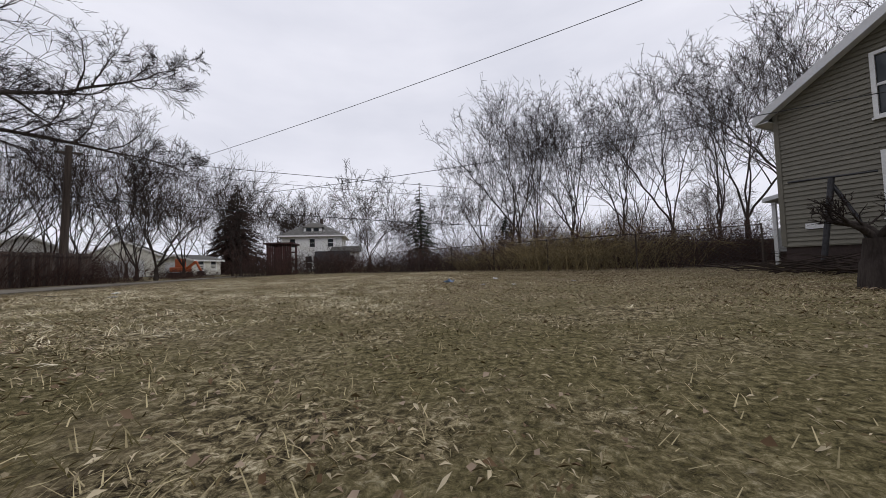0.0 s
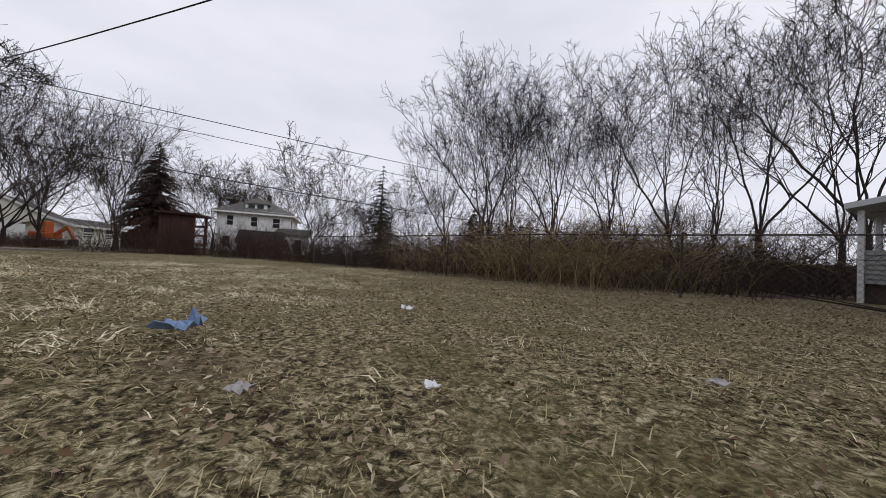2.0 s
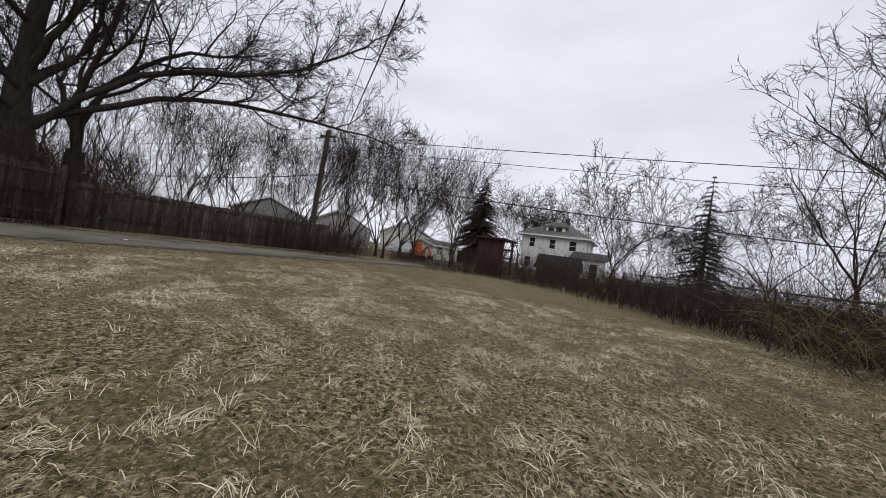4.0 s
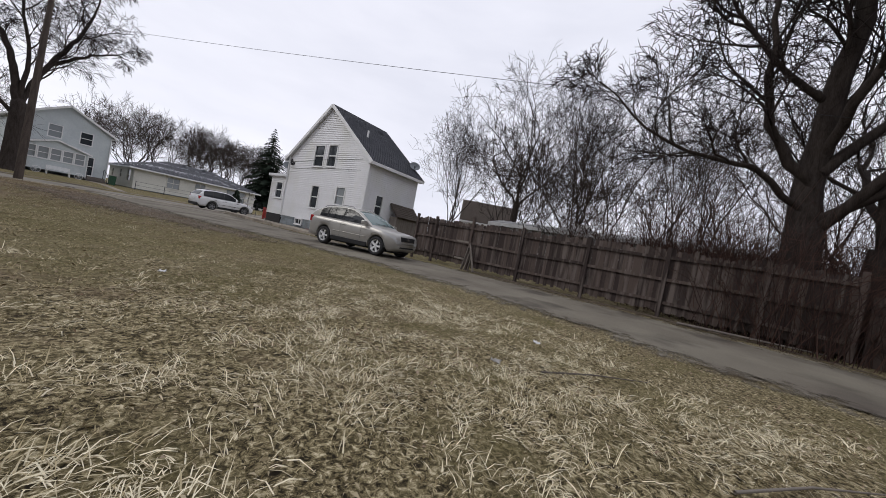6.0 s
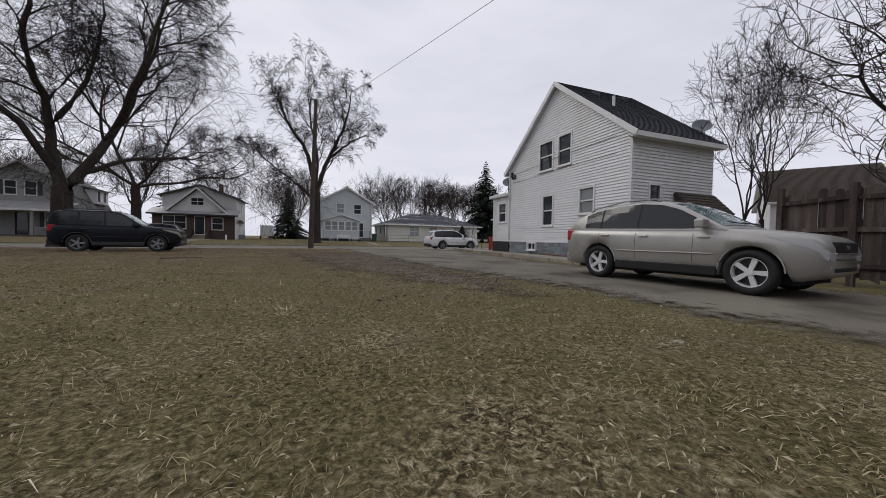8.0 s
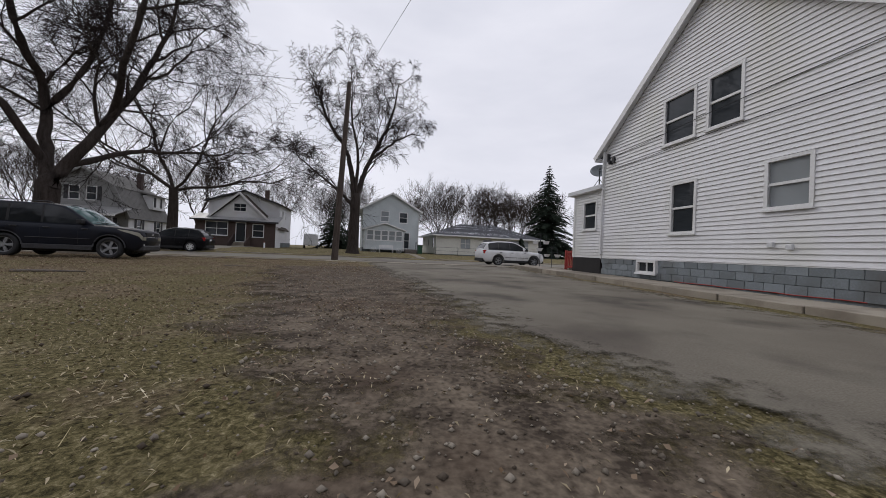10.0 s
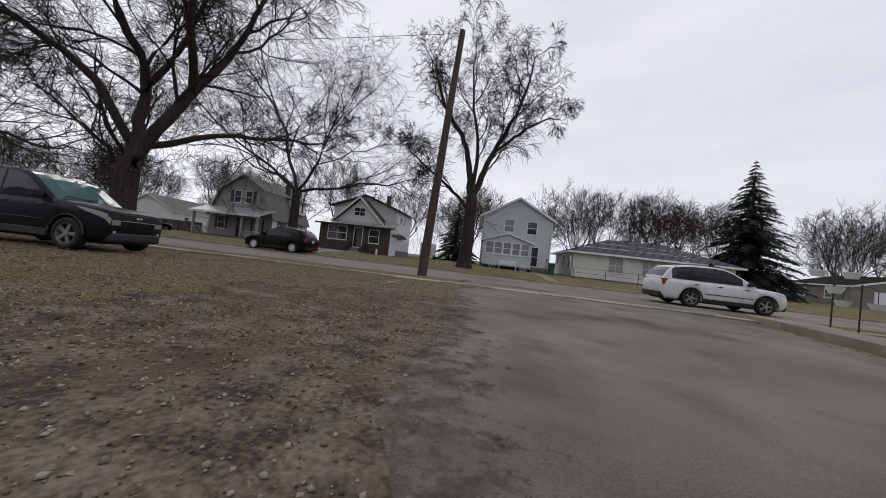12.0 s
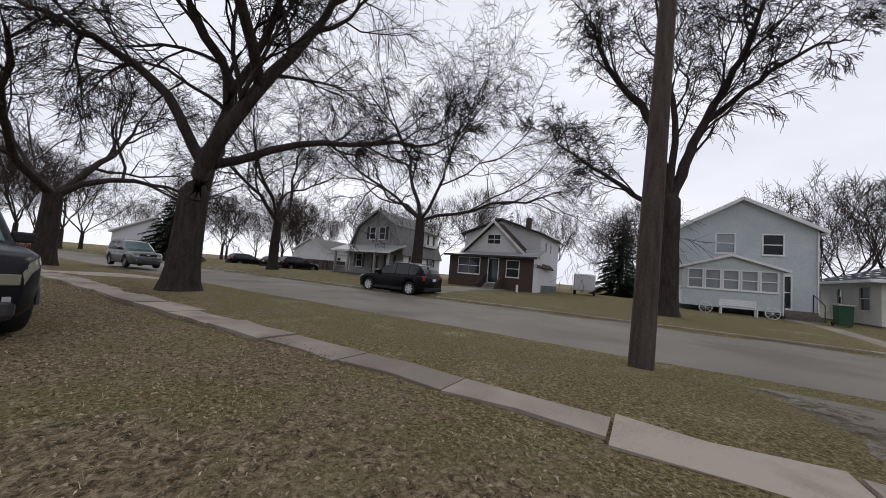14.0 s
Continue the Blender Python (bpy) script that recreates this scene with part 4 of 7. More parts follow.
def foursquare():
    h = thing("house", pose(3.0, -49.5, 0, 0, 0, 180) @ pose(-9.4, 0, 0), "white two-storey foursquare house with grey hipped roof", "house")
    W, D, eave = 9.2, 9.0, 5.75
    fh = [(1.2, 2.0, 3.9, 5.2), (4.2, 5.0, 3.9, 5.2), (7.0, 7.9, 3.9, 5.2), (0.8, 1.7, 0.9, 2.3), (3.6, 4.5, 0.4, 2.4), (6.9, 7.8, 0.9, 2.3)]
    wall(h, "front_wall", Matrix.Identity(4), W, 0.3, eave, M["siding_white"], 0.16, None, fh)
    for w in fh:
        window(h, Matrix.Identity(4), *w, M["white"])
    sh = [(1.5, 2.3, 3.9, 5.2), (5.5, 6.3, 3.9, 5.2), (3.0, 3.8, 1.0, 2.4)]
    for m in (pose(0, D, 0, 0, 0, -90), pose(W, 0, 0, 0, 0, 90)):
        wall(h, "side_wall", m, D, 0.3, eave, M["siding_white"], 0.16, None, sh)
        for w in sh:
            window(h, m, *w, M["white"])
    wall(h, "back_wall", pose(W, D, 0, 0, 0, 180), W, 0.3, eave, M["siding_white"], 0.16)
    o, r, top = 0.7, 0.6, 8.35
    ex = [Vector(v) for v in ((-o, -o, eave), (W + o, -o, eave), (W + o, D + o, eave), (-o, D + o, eave))]
    cx, cy = W / 2, D / 2
    rx = [Vector(v) for v in ((cx - r, cy - r, top), (cx + r, cy - r, top), (cx + r, cy + r, top), (cx - r, cy + r, top))]
    bm = bmesh.new()
    for i in range(4):
        a, b, c, d = ex[i], ex[(i + 1) % 4], rx[(i + 1) % 4], rx[i]
        for k in range(16):
            q = [a.lerp(d, k / 16), b.lerp(c, k / 16), b.lerp(c, (k + 1) / 16), a.lerp(d, (k + 1) / 16)]
            q[0].z += 0.03
            q[1].z += 0.03
            bm.faces.new([bm.verts.new(v) for v in q])
    bm.faces.new([bm.verts.new(v) for v in rx])
    tagged(part("roof", bm, M["shingle_grey"], h), kind="stuff")
    bm = bmesh.new()
    for i in range(4):
        beam(bm, ex[i] - Vector((0, 0, 0.08)), ex[(i + 1) % 4] - Vector((0, 0, 0.08)), 0.05, 0.2)
    part("fascia", bm, M["white"], h)
    part("soffit", boxed(-o, -o, eave - 0.06, W + o, D + o, eave - 0.03), M["soffit"], h)
    wall(h, "dormer_wall", pose(3.2, 0.7, 0), 2.8, 6.3, 7.25, M["siding_white"], 0.16, None, [(0.35, 1.2, 6.5, 7.1), (1.5, 2.35, 6.5, 7.1)])
    for w in ((0.35, 1.2, 6.5, 7.1), (1.5, 2.35, 6.5, 7.1)):
        window(h, pose(3.2, 0.7, 0), *w, M["white"], sash=False)
    bm = bmesh.new()
    prism(bm, [(2.9, 7.22), (4.6, 8.0), (6.3, 7.22)], "y", 0.35, 3.4)
    part("dormer_roof", bm, M["shingle_grey"], h)
    # side annexe
    m = pose(W - 1.2, -3.2, 0)
    wall(h, "annexe_wall", m, 4.2, 0.2, 2.9, M["siding_white"], 0.16, None, [(0.8, 1.6, 1.1, 2.2), (2.4, 3.3, 0.3, 2.3)])
    wall(h, "annexe_wall", pose(W - 1.2, 0, 0, 0, 0, -90), 3.2, 0.2, 2.9, M["siding_white"], 0.16)
    for w in ((0.8, 1.6, 1.1, 2.2), (2.4, 3.3, 0.3, 2.3)):
        window(h, m, *w, M["white"])
    slope(h, (W - 1.5, -3.6, 2.85), (W + 3.3, -3.6, 2.85), (W - 1.5, 0.2, 3.9), M["shingle_grey"], name="annexe_roof")
    part("chimney", boxed(cx + 0.6, cy, 7.6, cx + 1.1, cy + 0.5, 9.2), M["brick"], h)
    part("foundation", boxed(0.03, 0.03, -0.3, W - 0.03, D - 0.03, 0.31), M["block"], h)
    return h


pale_blue_house()
brick_bungalow()
gambrel_house()
ranch_house()
foursquare()

# ---- trees ----
def unit(v):
    return v / (np.linalg.norm(v) + 1e-9)


def bend(line, n):
    """Points of a smooth curve through the given bends, n to each stretch."""
    q = [np.array(v, float) for v in line]
    q = [2 * q[0] - q[1]] + q + [2 * q[-1] - q[-2]]
    out = [q[1]]
    for a, b, c, d in zip(q, q[1:], q[2:], q[3:]):
        for k in range(1, n + 1):
            f = k / n
            out.append(0.5 * (2 * b + (c - a) * f + (2 * a - 5 * b + 4 * c - d) * f * f + (3 * b - a - 3 * c + d) * f ** 3))
    return out


class TreeMaker:
    """A bare deciduous tree: trunk, limbs and ever finer twigs."""
    def __init__(self, seed, height, radius, fork, limbs, spread=0.8, levels=5, kids=(6, 6, 5, 4), droop=0.0, lean=(0, 0), wander=0.2, twig=0.010, up=0.12, shrink=0.68, lowest=0.0, arms=(), stems=()):
        self.rng = np.random.default_rng(seed)
        self.trunk, self.crown = Tubes(), Tubes()
        self.kids, self.levels, self.droop, self.wander, self.twig, self.up, self.shrink, self.lowest = kids, levels, droop, wander, twig, up, shrink, lowest
        r = self.rng
        base = np.zeros(3)
        d = unit(np.array([lean[0], lean[1], 1.0]))
        n = 7
        pts = [base + np.array((0, 0, -0.2)), base, base + d * 0.3]
        rad = [radius * 1.7, radius * 1.42, radius * 1.2]
        p = pts[-1]
        for i in range(1, n + 1):
            p = p + d * (fork - 0.3) / n + r.normal(0, 0.025, 3) * fork / n
            pts.append(p)
            rad.append(radius * (1.1 - 0.25 * i / n + (0.16 * max(0, i / n - 0.6) if stems else 0)))
        if stems:
            pts += [p + d * 0.25, p + d * 0.5]
            rad += [rad[-1] * 0.7, 0.02]
        self.trunk.add(pts, rad, 14)
        a0 = r.uniform(0, 6.28)
        for line in arms:
            self.stem(line, radius * 0.32, 17, 5.0)
        for share, k, line in stems:
            length = sum(np.linalg.norm(np.subtract(b, a)) for a, b in zip(line, line[1:]))
            self.stem(line, radius * share, k, max(4.5, length * 0.55))
        for k in range(limbs):
            a = a0 + k * 6.283 / limbs + r.normal(0, 0.25)
            tilt = spread * r.uniform(0.65, 1.2) * (0.35 if k == 0 and limbs > 2 else 1.0)
            dd = np.array([math.cos(a) * math.sin(tilt), math.sin(a) * math.sin(tilt), math.cos(tilt)])
            self.grow(p - d * 0.15 * r.uniform(0, 1) * fork * 0.3, dd, (height - fork) * r.uniform(0.7, 0.95), radius * r.uniform(0.30, 0.48), 1)

    def stem(self, line, r0, k, reach):
        """A long bent stem along the given bends, with side branches."""
        r = self.rng
        pts = bend(line, 4)
        pts = [p + r.normal(0, 0.05, 3) * (i > 0) for i, p in enumerate(pts)]
        rad = [max(0.02, r0 * (1 - 0.86 * (i / (len(pts) - 1)) ** 0.9)) for i in range(len(pts))]
        ways = [unit(b - a) for a, b in zip(pts, pts[1:])]
        self.trunk.add(pts, rad, 9)
        self.spawn(pts, rad, ways + ways[-1:], reach, r0 * 0.8, 1, k)

    def grow(self, p, d, length, rad, level):
        r = self.rng
        n = 1 if level == self.levels else 9 if level == 1 else (7 if level == 2 else (4 if level == 3 else (2 if level == 4 else 1)))
        pts, rads = [p], [rad]
        dirs = [d]
        end = max(self.twig * 0.6, rad * (0.26 if level < self.levels else 0.5))
        for i in range(n):
            pull = self.up if level < 4 else -self.droop
            d = unit(d + r.normal(0, self.wander, 3) + np.array((0, 0, pull)) * (0.5 if level == 1 else 1))
            p = p + d * length / n
            pts.append(p)
            dirs.append(d)
            f = (i + 1) / n
            rads.append(rad * (1 - f) + end * f)
        sides = {1: 8, 2: 5}.get(level, 3)
        (self.trunk if level <= 2 else self.crown).add(pts, rads, sides)
        if level >= self.levels:
            return
        self.spawn(pts, rads, dirs, length, rad, level, self.kids[min(level - 1, len(self.kids) - 1)])

    def spawn(self, pts, rads, dirs, length, rad, level, k):
        r, n = self.rng, len(pts) - 1
        for j in range(k):
            f = 0.22 + 0.78 * (j + r.uniform(0.1, 0.9)) / k
            i = min(n - 1, int(f * n))
            q = pts[i] + (pts[i + 1] - pts[i]) * (f * n - i if f < 1 else 1)
            rr = rads[i] * 0.62
            side = unit(np.cross(dirs[i], r.normal(0, 1, 3)))
            ang = r.uniform(0.4, 0.95)
            nd = unit(dirs[i] * math.cos(ang) + side * math.sin(ang))
            reach = length * self.shrink * r.uniform(0.6, 1.1) * (1.15 - 0.45 * f)
            if q[2] + nd[2] * reach < self.lowest:
                continue
            self.grow(q, nd, reach, max(self.twig, min(rr, rad * 0.58, 0.013 * reach + 0.012)), level + 1)


def tree(m, label, seed, height, radius, fork, limbs, material=None, twig_mat=None, group="trees", **k):
    t = TreeMaker(seed, height, radius, fork, limbs, **k)
    e = thing("tree", m, label, "tree", group)
    piece("trunk", t.trunk.mesh("trunk", material or M["bark"]), e)
    piece("crown", t.crown.mesh("crown", twig_mat or M["twig"]), e)
    return e


def z_at(x, y):
    return float(soil(np.float64(x), np.float64(y)))


# street trees
tree(pose(-10.6, 29.7, z_at(-10.6, 29.7)), "large grey bare street tree forking low beside the sidewalk", 11, 19.0, 0.45, 3.1, 0, kids=(8, 9, 7, 5), droop=0.3, twig=0.011, shrink=0.64, up=0.1, lowest=3.6,
     stems=[(0.66, 12, [(0, 0, 2.5), (1.1, 0.14, 4.6), (2.0, 1.2, 7.2), (2.2, 2.6, 10), (2.9, 2.9, 12.5), (3.2, 3.4, 16)]),
            (0.66, 12, [(0, 0, 2.5), (-0.9, 0.8, 5.4), (-1.2, 0.9, 7.8), (-0.8, -0.9, 10), (-0.5, -1.2, 12.8), (-0.8, -1.5, 16)]),
            (0.40, 10, [(1.8, 0.9, 6.6), (4.1, -1.2, 9.1), (5.6, -2.2, 12.2), (6.8, -3.0, 14.5)]),
            (0.42, 11, [(-0.5, 0.3, 4.2), (-1.5, -1.1, 6.8), (-2.9, -2.9, 8.0), (-4.6, -4.2, 8.9), (-6.5, -5.0, 10)]),
            (0.34, 10, [(0.6, 0.2, 4.0), (1.9, 3.2, 5.6), (3.4, 6.5, 6.4), (4.4, 8.5, 7.6)]),
            (0.38, 10, [(-1.05, 0.85, 6.5), (0.2, 1.5, 9.5), (0.6, 2.2, 13), (0.4, 2.5, 16.5)])])
tree(pose(0.75, 45.5, z_at(0.75, 45.5)), "tall bare street tree with upswept limbs and drooping twigs", 24, 18.5, 0.48, 5.4, 0, kids=(8, 8, 7, 4), droop=0.45, lean=(0.01, 0), shrink=0.62, twig=0.014, up=0.12, lowest=5.0,
     stems=[(0.62, 12, [(0, 0, 4.8), (-0.35, -0.1, 7.5), (-0.95, -0.3, 9.7), (-2.5, -0.8, 12.1), (-3.3, -1.0, 14), (-3.8, -1.0, 16)]),
            (0.62, 12, [(0, 0, 4.8), (0.6, 0.2, 7.2), (1.3, 0.4, 9.2), (2.6, 0.8, 12.3), (3.3, 1.0, 14.7), (3.6, 1.0, 17)]),
            (0.34, 9, [(0, 0, 4.4), (-1.0, -0.3, 5.4), (-2.8, -0.9, 6.9), (-4.7, -1.4, 8.3), (-5.6, -1.6, 9.8)]),
            (0.40, 9, [(0, 0, 5.2), (0.2, -0.6, 9), (-0.5, -1.2, 13), (-0.6, -1.5, 17)]),
            (0.32, 8, [(1.3, 0.4, 9.2), (3.2, 1.0, 11), (5.0, 1.5, 12.2), (6.2, 1.8, 12.4)])])
tree(pose(-15.2, 45.4, z_at(-15.2, 45.4)), "bare spreading street tree with dense fine twigs", 31, 19.5, 0.40, 5.0, 5, spread=1.0, kids=(8, 7, 6, 4), droop=0.35, up=0.10, twig=0.013)
tree(pose(-30.0, 41.5, z_at(-30, 41.5)), "bare street tree with one low side limb", 47, 16.5, 0.42, 4.6, 4, spread=0.75, kids=(7, 6, 6, 4), droop=0.3, twig=0.016)
tree(pose(-22.5, 27.2, 0), "bare street tree with thick arching limbs", 53, 15.5, 0.40, 3.4, 4, spread=0.9, kids=(7, 6, 6, 4), droop=0.2, twig=0.014)
# the big tree at the end of the board fence, with two stems
tree(pose(15.85, -1.1, 0), "big dark bare tree rising behind the board fence", 63, 18.5, 0.46, 3.2, 0, kids=(9, 8, 6, 4), droop=0.08, twig=0.010, shrink=0.62, wander=0.19, up=0.12, lowest=3.8,
     stems=[(0.86, 16, [(0, 0, 2.6), (0.1, 0.1, 6), (0, -0.2, 9), (0.3, -0.2, 13), (0.2, 0, 18)]),
            (0.38, 11, [(0, 0, 4.2), (-0.6, 1.2, 6), (-1.0, 1.6, 9), (-1.2, 2.2, 13)]),
            (0.24, 10, [(0, 0, 3.4), (-1.0, 1.4, 4.6), (-2.6, 3.4, 5.0), (-4.0, 5.0, 6.2)]),
            (0.36, 11, [(0, 0, 4.8), (0.8, -1.4, 7), (1.4, -2.0, 10), (1.8, -2.6, 14)]),
            (0.30, 11, [(0, 0, 5.4), (-1.4, -0.6, 7.6), (-2.6, -1.2, 10.5), (-3.2, -1.4, 14)]),
            (0.24, 10, [(0, 0.1, 6.8), (-1.2, 2.0, 8.4), (-2.4, 3.8, 11.5)])],
     arms=[[(0, 0, 3.0), (-1.7, -2.5, 6.2), (-4.2, -5.5, 7.4), (-6.4, -7.6, 9.0), (-8.4, -8.8, 10.6)],
           [(0, 0, 3.4), (-2.0, -4.2, 6.0), (-4.7, -8.5, 6.5), (-7.2, -12.5, 6.4)]])
tree(pose(16.7, -2.5, 0), "dark leaning bare tree beside a bigger one", 67, 15.0, 0.34, 3.0, 3, spread=0.5, kids=(7, 6, 5, 4), droop=0.1, lean=(-0.08, -0.06), twig=0.011)
tree(pose(29.3, 15.4, 0), "tall bare tree with upswept limbs behind the gate", 103, 17.5, 0.32, 5.6, 4, spread=0.62, kids=(6, 5, 4, 3), droop=0.1, twig=0.013, up=0.14)

# prototypes for the woods behind and the skyline
PROTO = {}
PROTO["tall"] = tree(pose(-14.5, -18.8, 0), "tall slender bare tree at the back of the lawn", 71, 14.0, 0.17, 2.8, 4, twig_mat=M["twig"], group="back trees", spread=0.42, kids=(6, 5, 3, 3), levels=5, twig=0.014, up=0.2)
PROTO["vase"] = tree(pose(-1.5, -31.0, 0), "bare vase-shaped tree at the back of the lawn", 73, 11.5, 0.15, 1.4, 5, twig_mat=M["twig_pale"], group="back trees", spread=0.5, kids=(5, 5, 3, 3), levels=5, twig=0.018, up=0.16)
PROTO["scrub"] = tree(pose(12.5, -17.5, 0), "spindly bare scrub tree beside the utility pole", 79, 8.5, 0.10, 0.8, 5, twig_mat=M["twig_pale"], group="back trees", spread=0.5, kids=(6, 5, 3), levels=4, twig=0.011, up=0.2)
PROTO["far"] = tree(pose(-7.0, 88.0, 0.3), "bare tree on the skyline behind the houses", 83, 15.0, 0.28, 3.0, 5, twig_mat=M["twig_pale"], group="skyline trees", spread=0.7, kids=(8, 6, 6), levels=4, twig=0.024, up=0.12)


def stand(kind, x, y, s=1.0, turn=0.0, z=None, label=""):
    m = pose(x, y, z_at(x, y) if z is None else z, 0, 0, turn) @ Matrix.Scale(s, 4)
    t = copy_thing(PROTO[kind], m)
    t.scale = (s, s, s)
    if label:
        tagged(t, label)
    return t


rt = random.Random(5)
# tree belt behind the lawn, seen ahead at the start
for x, y, s in ((-13.2, -17.2, 0.95), (-16.8, -20, 1.05), (-18.9, -17.5, 1.1), (-21, -20, 1.0), (-23.5, -17, 1.1), (-26, -18, 0.95), (-22.5, -11, 1.0),
                (-25, -8, 1.05), (-24.5, -4, 1.0), (-29, -13, 1.1), (-32, -8, 1.1), (-11.4, -19.5, 0.75)):
    stand("tall", x, y, s * 0.88, rt.uniform(0, 360))
for x, y, s in ((13.5, -52, 1.2), (17, -55, 1.2), (-15, -45, 1.1), (4.0, -60, 1.2), (22, -46, 1.1), (-22, -50, 1.2), (-30, -44, 1.2), (28, -40, 1.1), (10.5, -56, 1.25), (-4, -62, 1.1), (-11, -58, 1.1), (32, -52, 1.2)):
    stand("vase", x, y, s, rt.uniform(0, 360))
for x, y, s in ((14.5, -19, 1.1), (16.5, -16.5, 1.0), (18.5, -20, 1.15), (20.5, -17, 1.0), (7.8, -19, 0.8), (22, -22, 1.2), (19, -13.5, 0.95), (24.5, -19, 1.1),
                (13, -22, 1.1), (16, -24, 1.2), (27, -16, 1.15), (21.5, -11, 0.9), (24, -9, 1.0), (30, -12, 1.2), (10.0, -23.5, 1.0), (28, -22, 1.2), (33, -18, 1.2)):
    stand("scrub", x, y, s, rt.uniform(0, 360))
# trees behind the board fence
for x, y, s in ((26, 9, 1.1), (24, 6.2, 0.9), (30, 4, 1.1), (27, 20.5, 1.0), (33, 11, 1.2), (26, -3, 1.0), (36, 2, 1.2), (31, 24, 1.1)):
    stand("tall", x, y, s * 0.82, rt.uniform(0, 360))
for x, y, s in ((23.2, 10.2, 0.8), (25.5, 14, 0.9), (28.5, 12, 0.95), (21.0, 6.0, 0.6)):
    stand("vase", x, y, s, rt.uniform(0, 360))
# skyline across the street
for i in range(22):
    x = -95 + i * 9.0 + rt.uniform(-2.5, 2.5)
    stand("far", x, 86 + rt.uniform(-9, 22) + 0.1 * x, rt.uniform(0.72, 1.05), rt.uniform(0, 360), 0.3)
for x, y, s in ((11, 69, 0.8), (15.5, 74, 0.8), (20, 70, 0.75), (24, 76, 0.85), (29, 82, 0.8), (-42, 62, 0.8), (-50, 52, 0.75), (-60, 60, 0.9), (-66, 44, 0.9), (-75, 52, 0.9), (46, 78, 0.85), (54, 70, 0.8), (62, 80, 0.9),
                (-55, 26, 0.8), (-70, 30, 0.9), (-85, 22, 0.9), (-48, 16, 0.8), (-62, 8, 0.9)):
    stand("far", x, y, s, rt.uniform(0, 360), 0.3)
# far along the street
for i in range(16):
    a = radians(150 + i * 3.6)
    d = rt.uniform(72, 110)
    stand("far", 2 + d * math.cos(a), 26 + d * math.sin(a), rt.uniform(0.65, 0.95), rt.uniform(0, 360), 0.0)
# skyline behind the back lots
for i in range(16):
    a = radians(188 + i * 11.2)
    stand("far", 5 + 88 * math.cos(a) + rt.uniform(-6, 6), 0 + 88 * math.sin(a) + rt.uniform(-6, 6), rt.uniform(0.7, 1.0), rt.uniform(0, 360), 0.0)


def conifer(m, label, seed, height, radius, material, tiers=26, dense=1.0, trunk=True, tip=0.35):
    """A needle tree: whorls of drooping boughs, each a fan of short flat sprays."""
    r = np.random.default_rng(seed)
    e = thing("conifer", m, label, "conifer", "conifers")
    t = Tubes()
    t.add([(0, 0, -0.2), (0, 0, height * 0.5), (0, 0, height)], [radius * 0.09, radius * 0.05, 0.01], 8)
    piece("trunk", t.mesh("trunk", M["bark"]), e)
    vs, fs = [], []
    for i in range(tiers):
        f = i / (tiers - 1)
        z = height * (0.05 + 0.94 * f)
        reach = radius * (1 - f) ** 0.85 + tip * 0.3
        for b in range(int((9 - 3 * f) * dense)):
            a = r.uniform(0, 6.283)
            R = reach * r.uniform(0.65, 1.12)
            n = max(3, int(R / 0.16 * dense))
            for k in range(n):
                g = (k + 1) / n
                bx, by = math.cos(a) * R * g, math.sin(a) * R * g
                bz = z - 0.28 * R * g * g + r.normal(0, 0.04)
                for sgn in (-1, 1):
                    w = (0.34 * R * (1 - 0.6 * g) + 0.12) * r.uniform(0.6, 1.1)
                    aa = a + sgn * r.uniform(0.6, 1.2)
                    tx, ty = bx + math.cos(aa) * w, by + math.sin(aa) * w
                    tz = bz - w * r.uniform(0.15, 0.5)
                    px, py = -math.sin(aa) * 0.05, math.cos(aa) * 0.05
                    q = len(vs)
                    vs += [(bx - px, by - py, bz), (bx + px, by + py, bz + 0.03), (tx + px * 0.4, ty + py * 0.4, tz), (tx - px * 0.4, ty - py * 0.4, tz - 0.06)]
                    fs.append((q, q + 1, q + 2, q + 3))
    piece("crown", mesh_of("crown", vs, fs, material), e)
    return e


conifer(pose(27.5, 63.0, 0.3), "tall dark green spruce across the street", 3, 14.5, 4.8, M["needles"], 38, 1.3)
conifer(pose(-9.0, -41.5, 0), "dark spruce standing behind the back lots", 5, 12.8, 3.2, M["needles"], 26, 0.9)
conifer(pose(16.2, -42.0, 0), "dense rust-brown cone-shaped evergreen", 7, 12.3, 4.2, M["needles_brown"], 44, 1.15)
conifer(pose(-5.5, 68.0, 0.3), "dark spreading evergreen between two houses", 9, 8.5, 3.6, M["needles"], 22, 1.2)
conifer(pose(-21.5, 72, 0.3), "thin dark spruce behind the bungalow", 13, 11.0, 2.4, M["needles"], 22, 0.9)
conifer(pose(-25.5, 75, 0.3), "ragged dark spruce behind the bungalow", 14, 12.0, 2.6, M["needles"], 22, 0.8)
conifer(pose(19.2, 50.8, 0.3), "clipped dark cone-shaped evergreen before the ranch house", 15, 2.3, 0.75, M["needles"], 16, 1.8)
conifer(pose(-46, 37, 0.1), "broad dark evergreen beside a far house", 16, 7.5, 3.6, M["needles"], 20, 1.3)
conifer(pose(-14.0, -20.5, 0), "small dark evergreen among bare trees", 17, 4.6, 1.4, M["needles"], 18, 1.0)


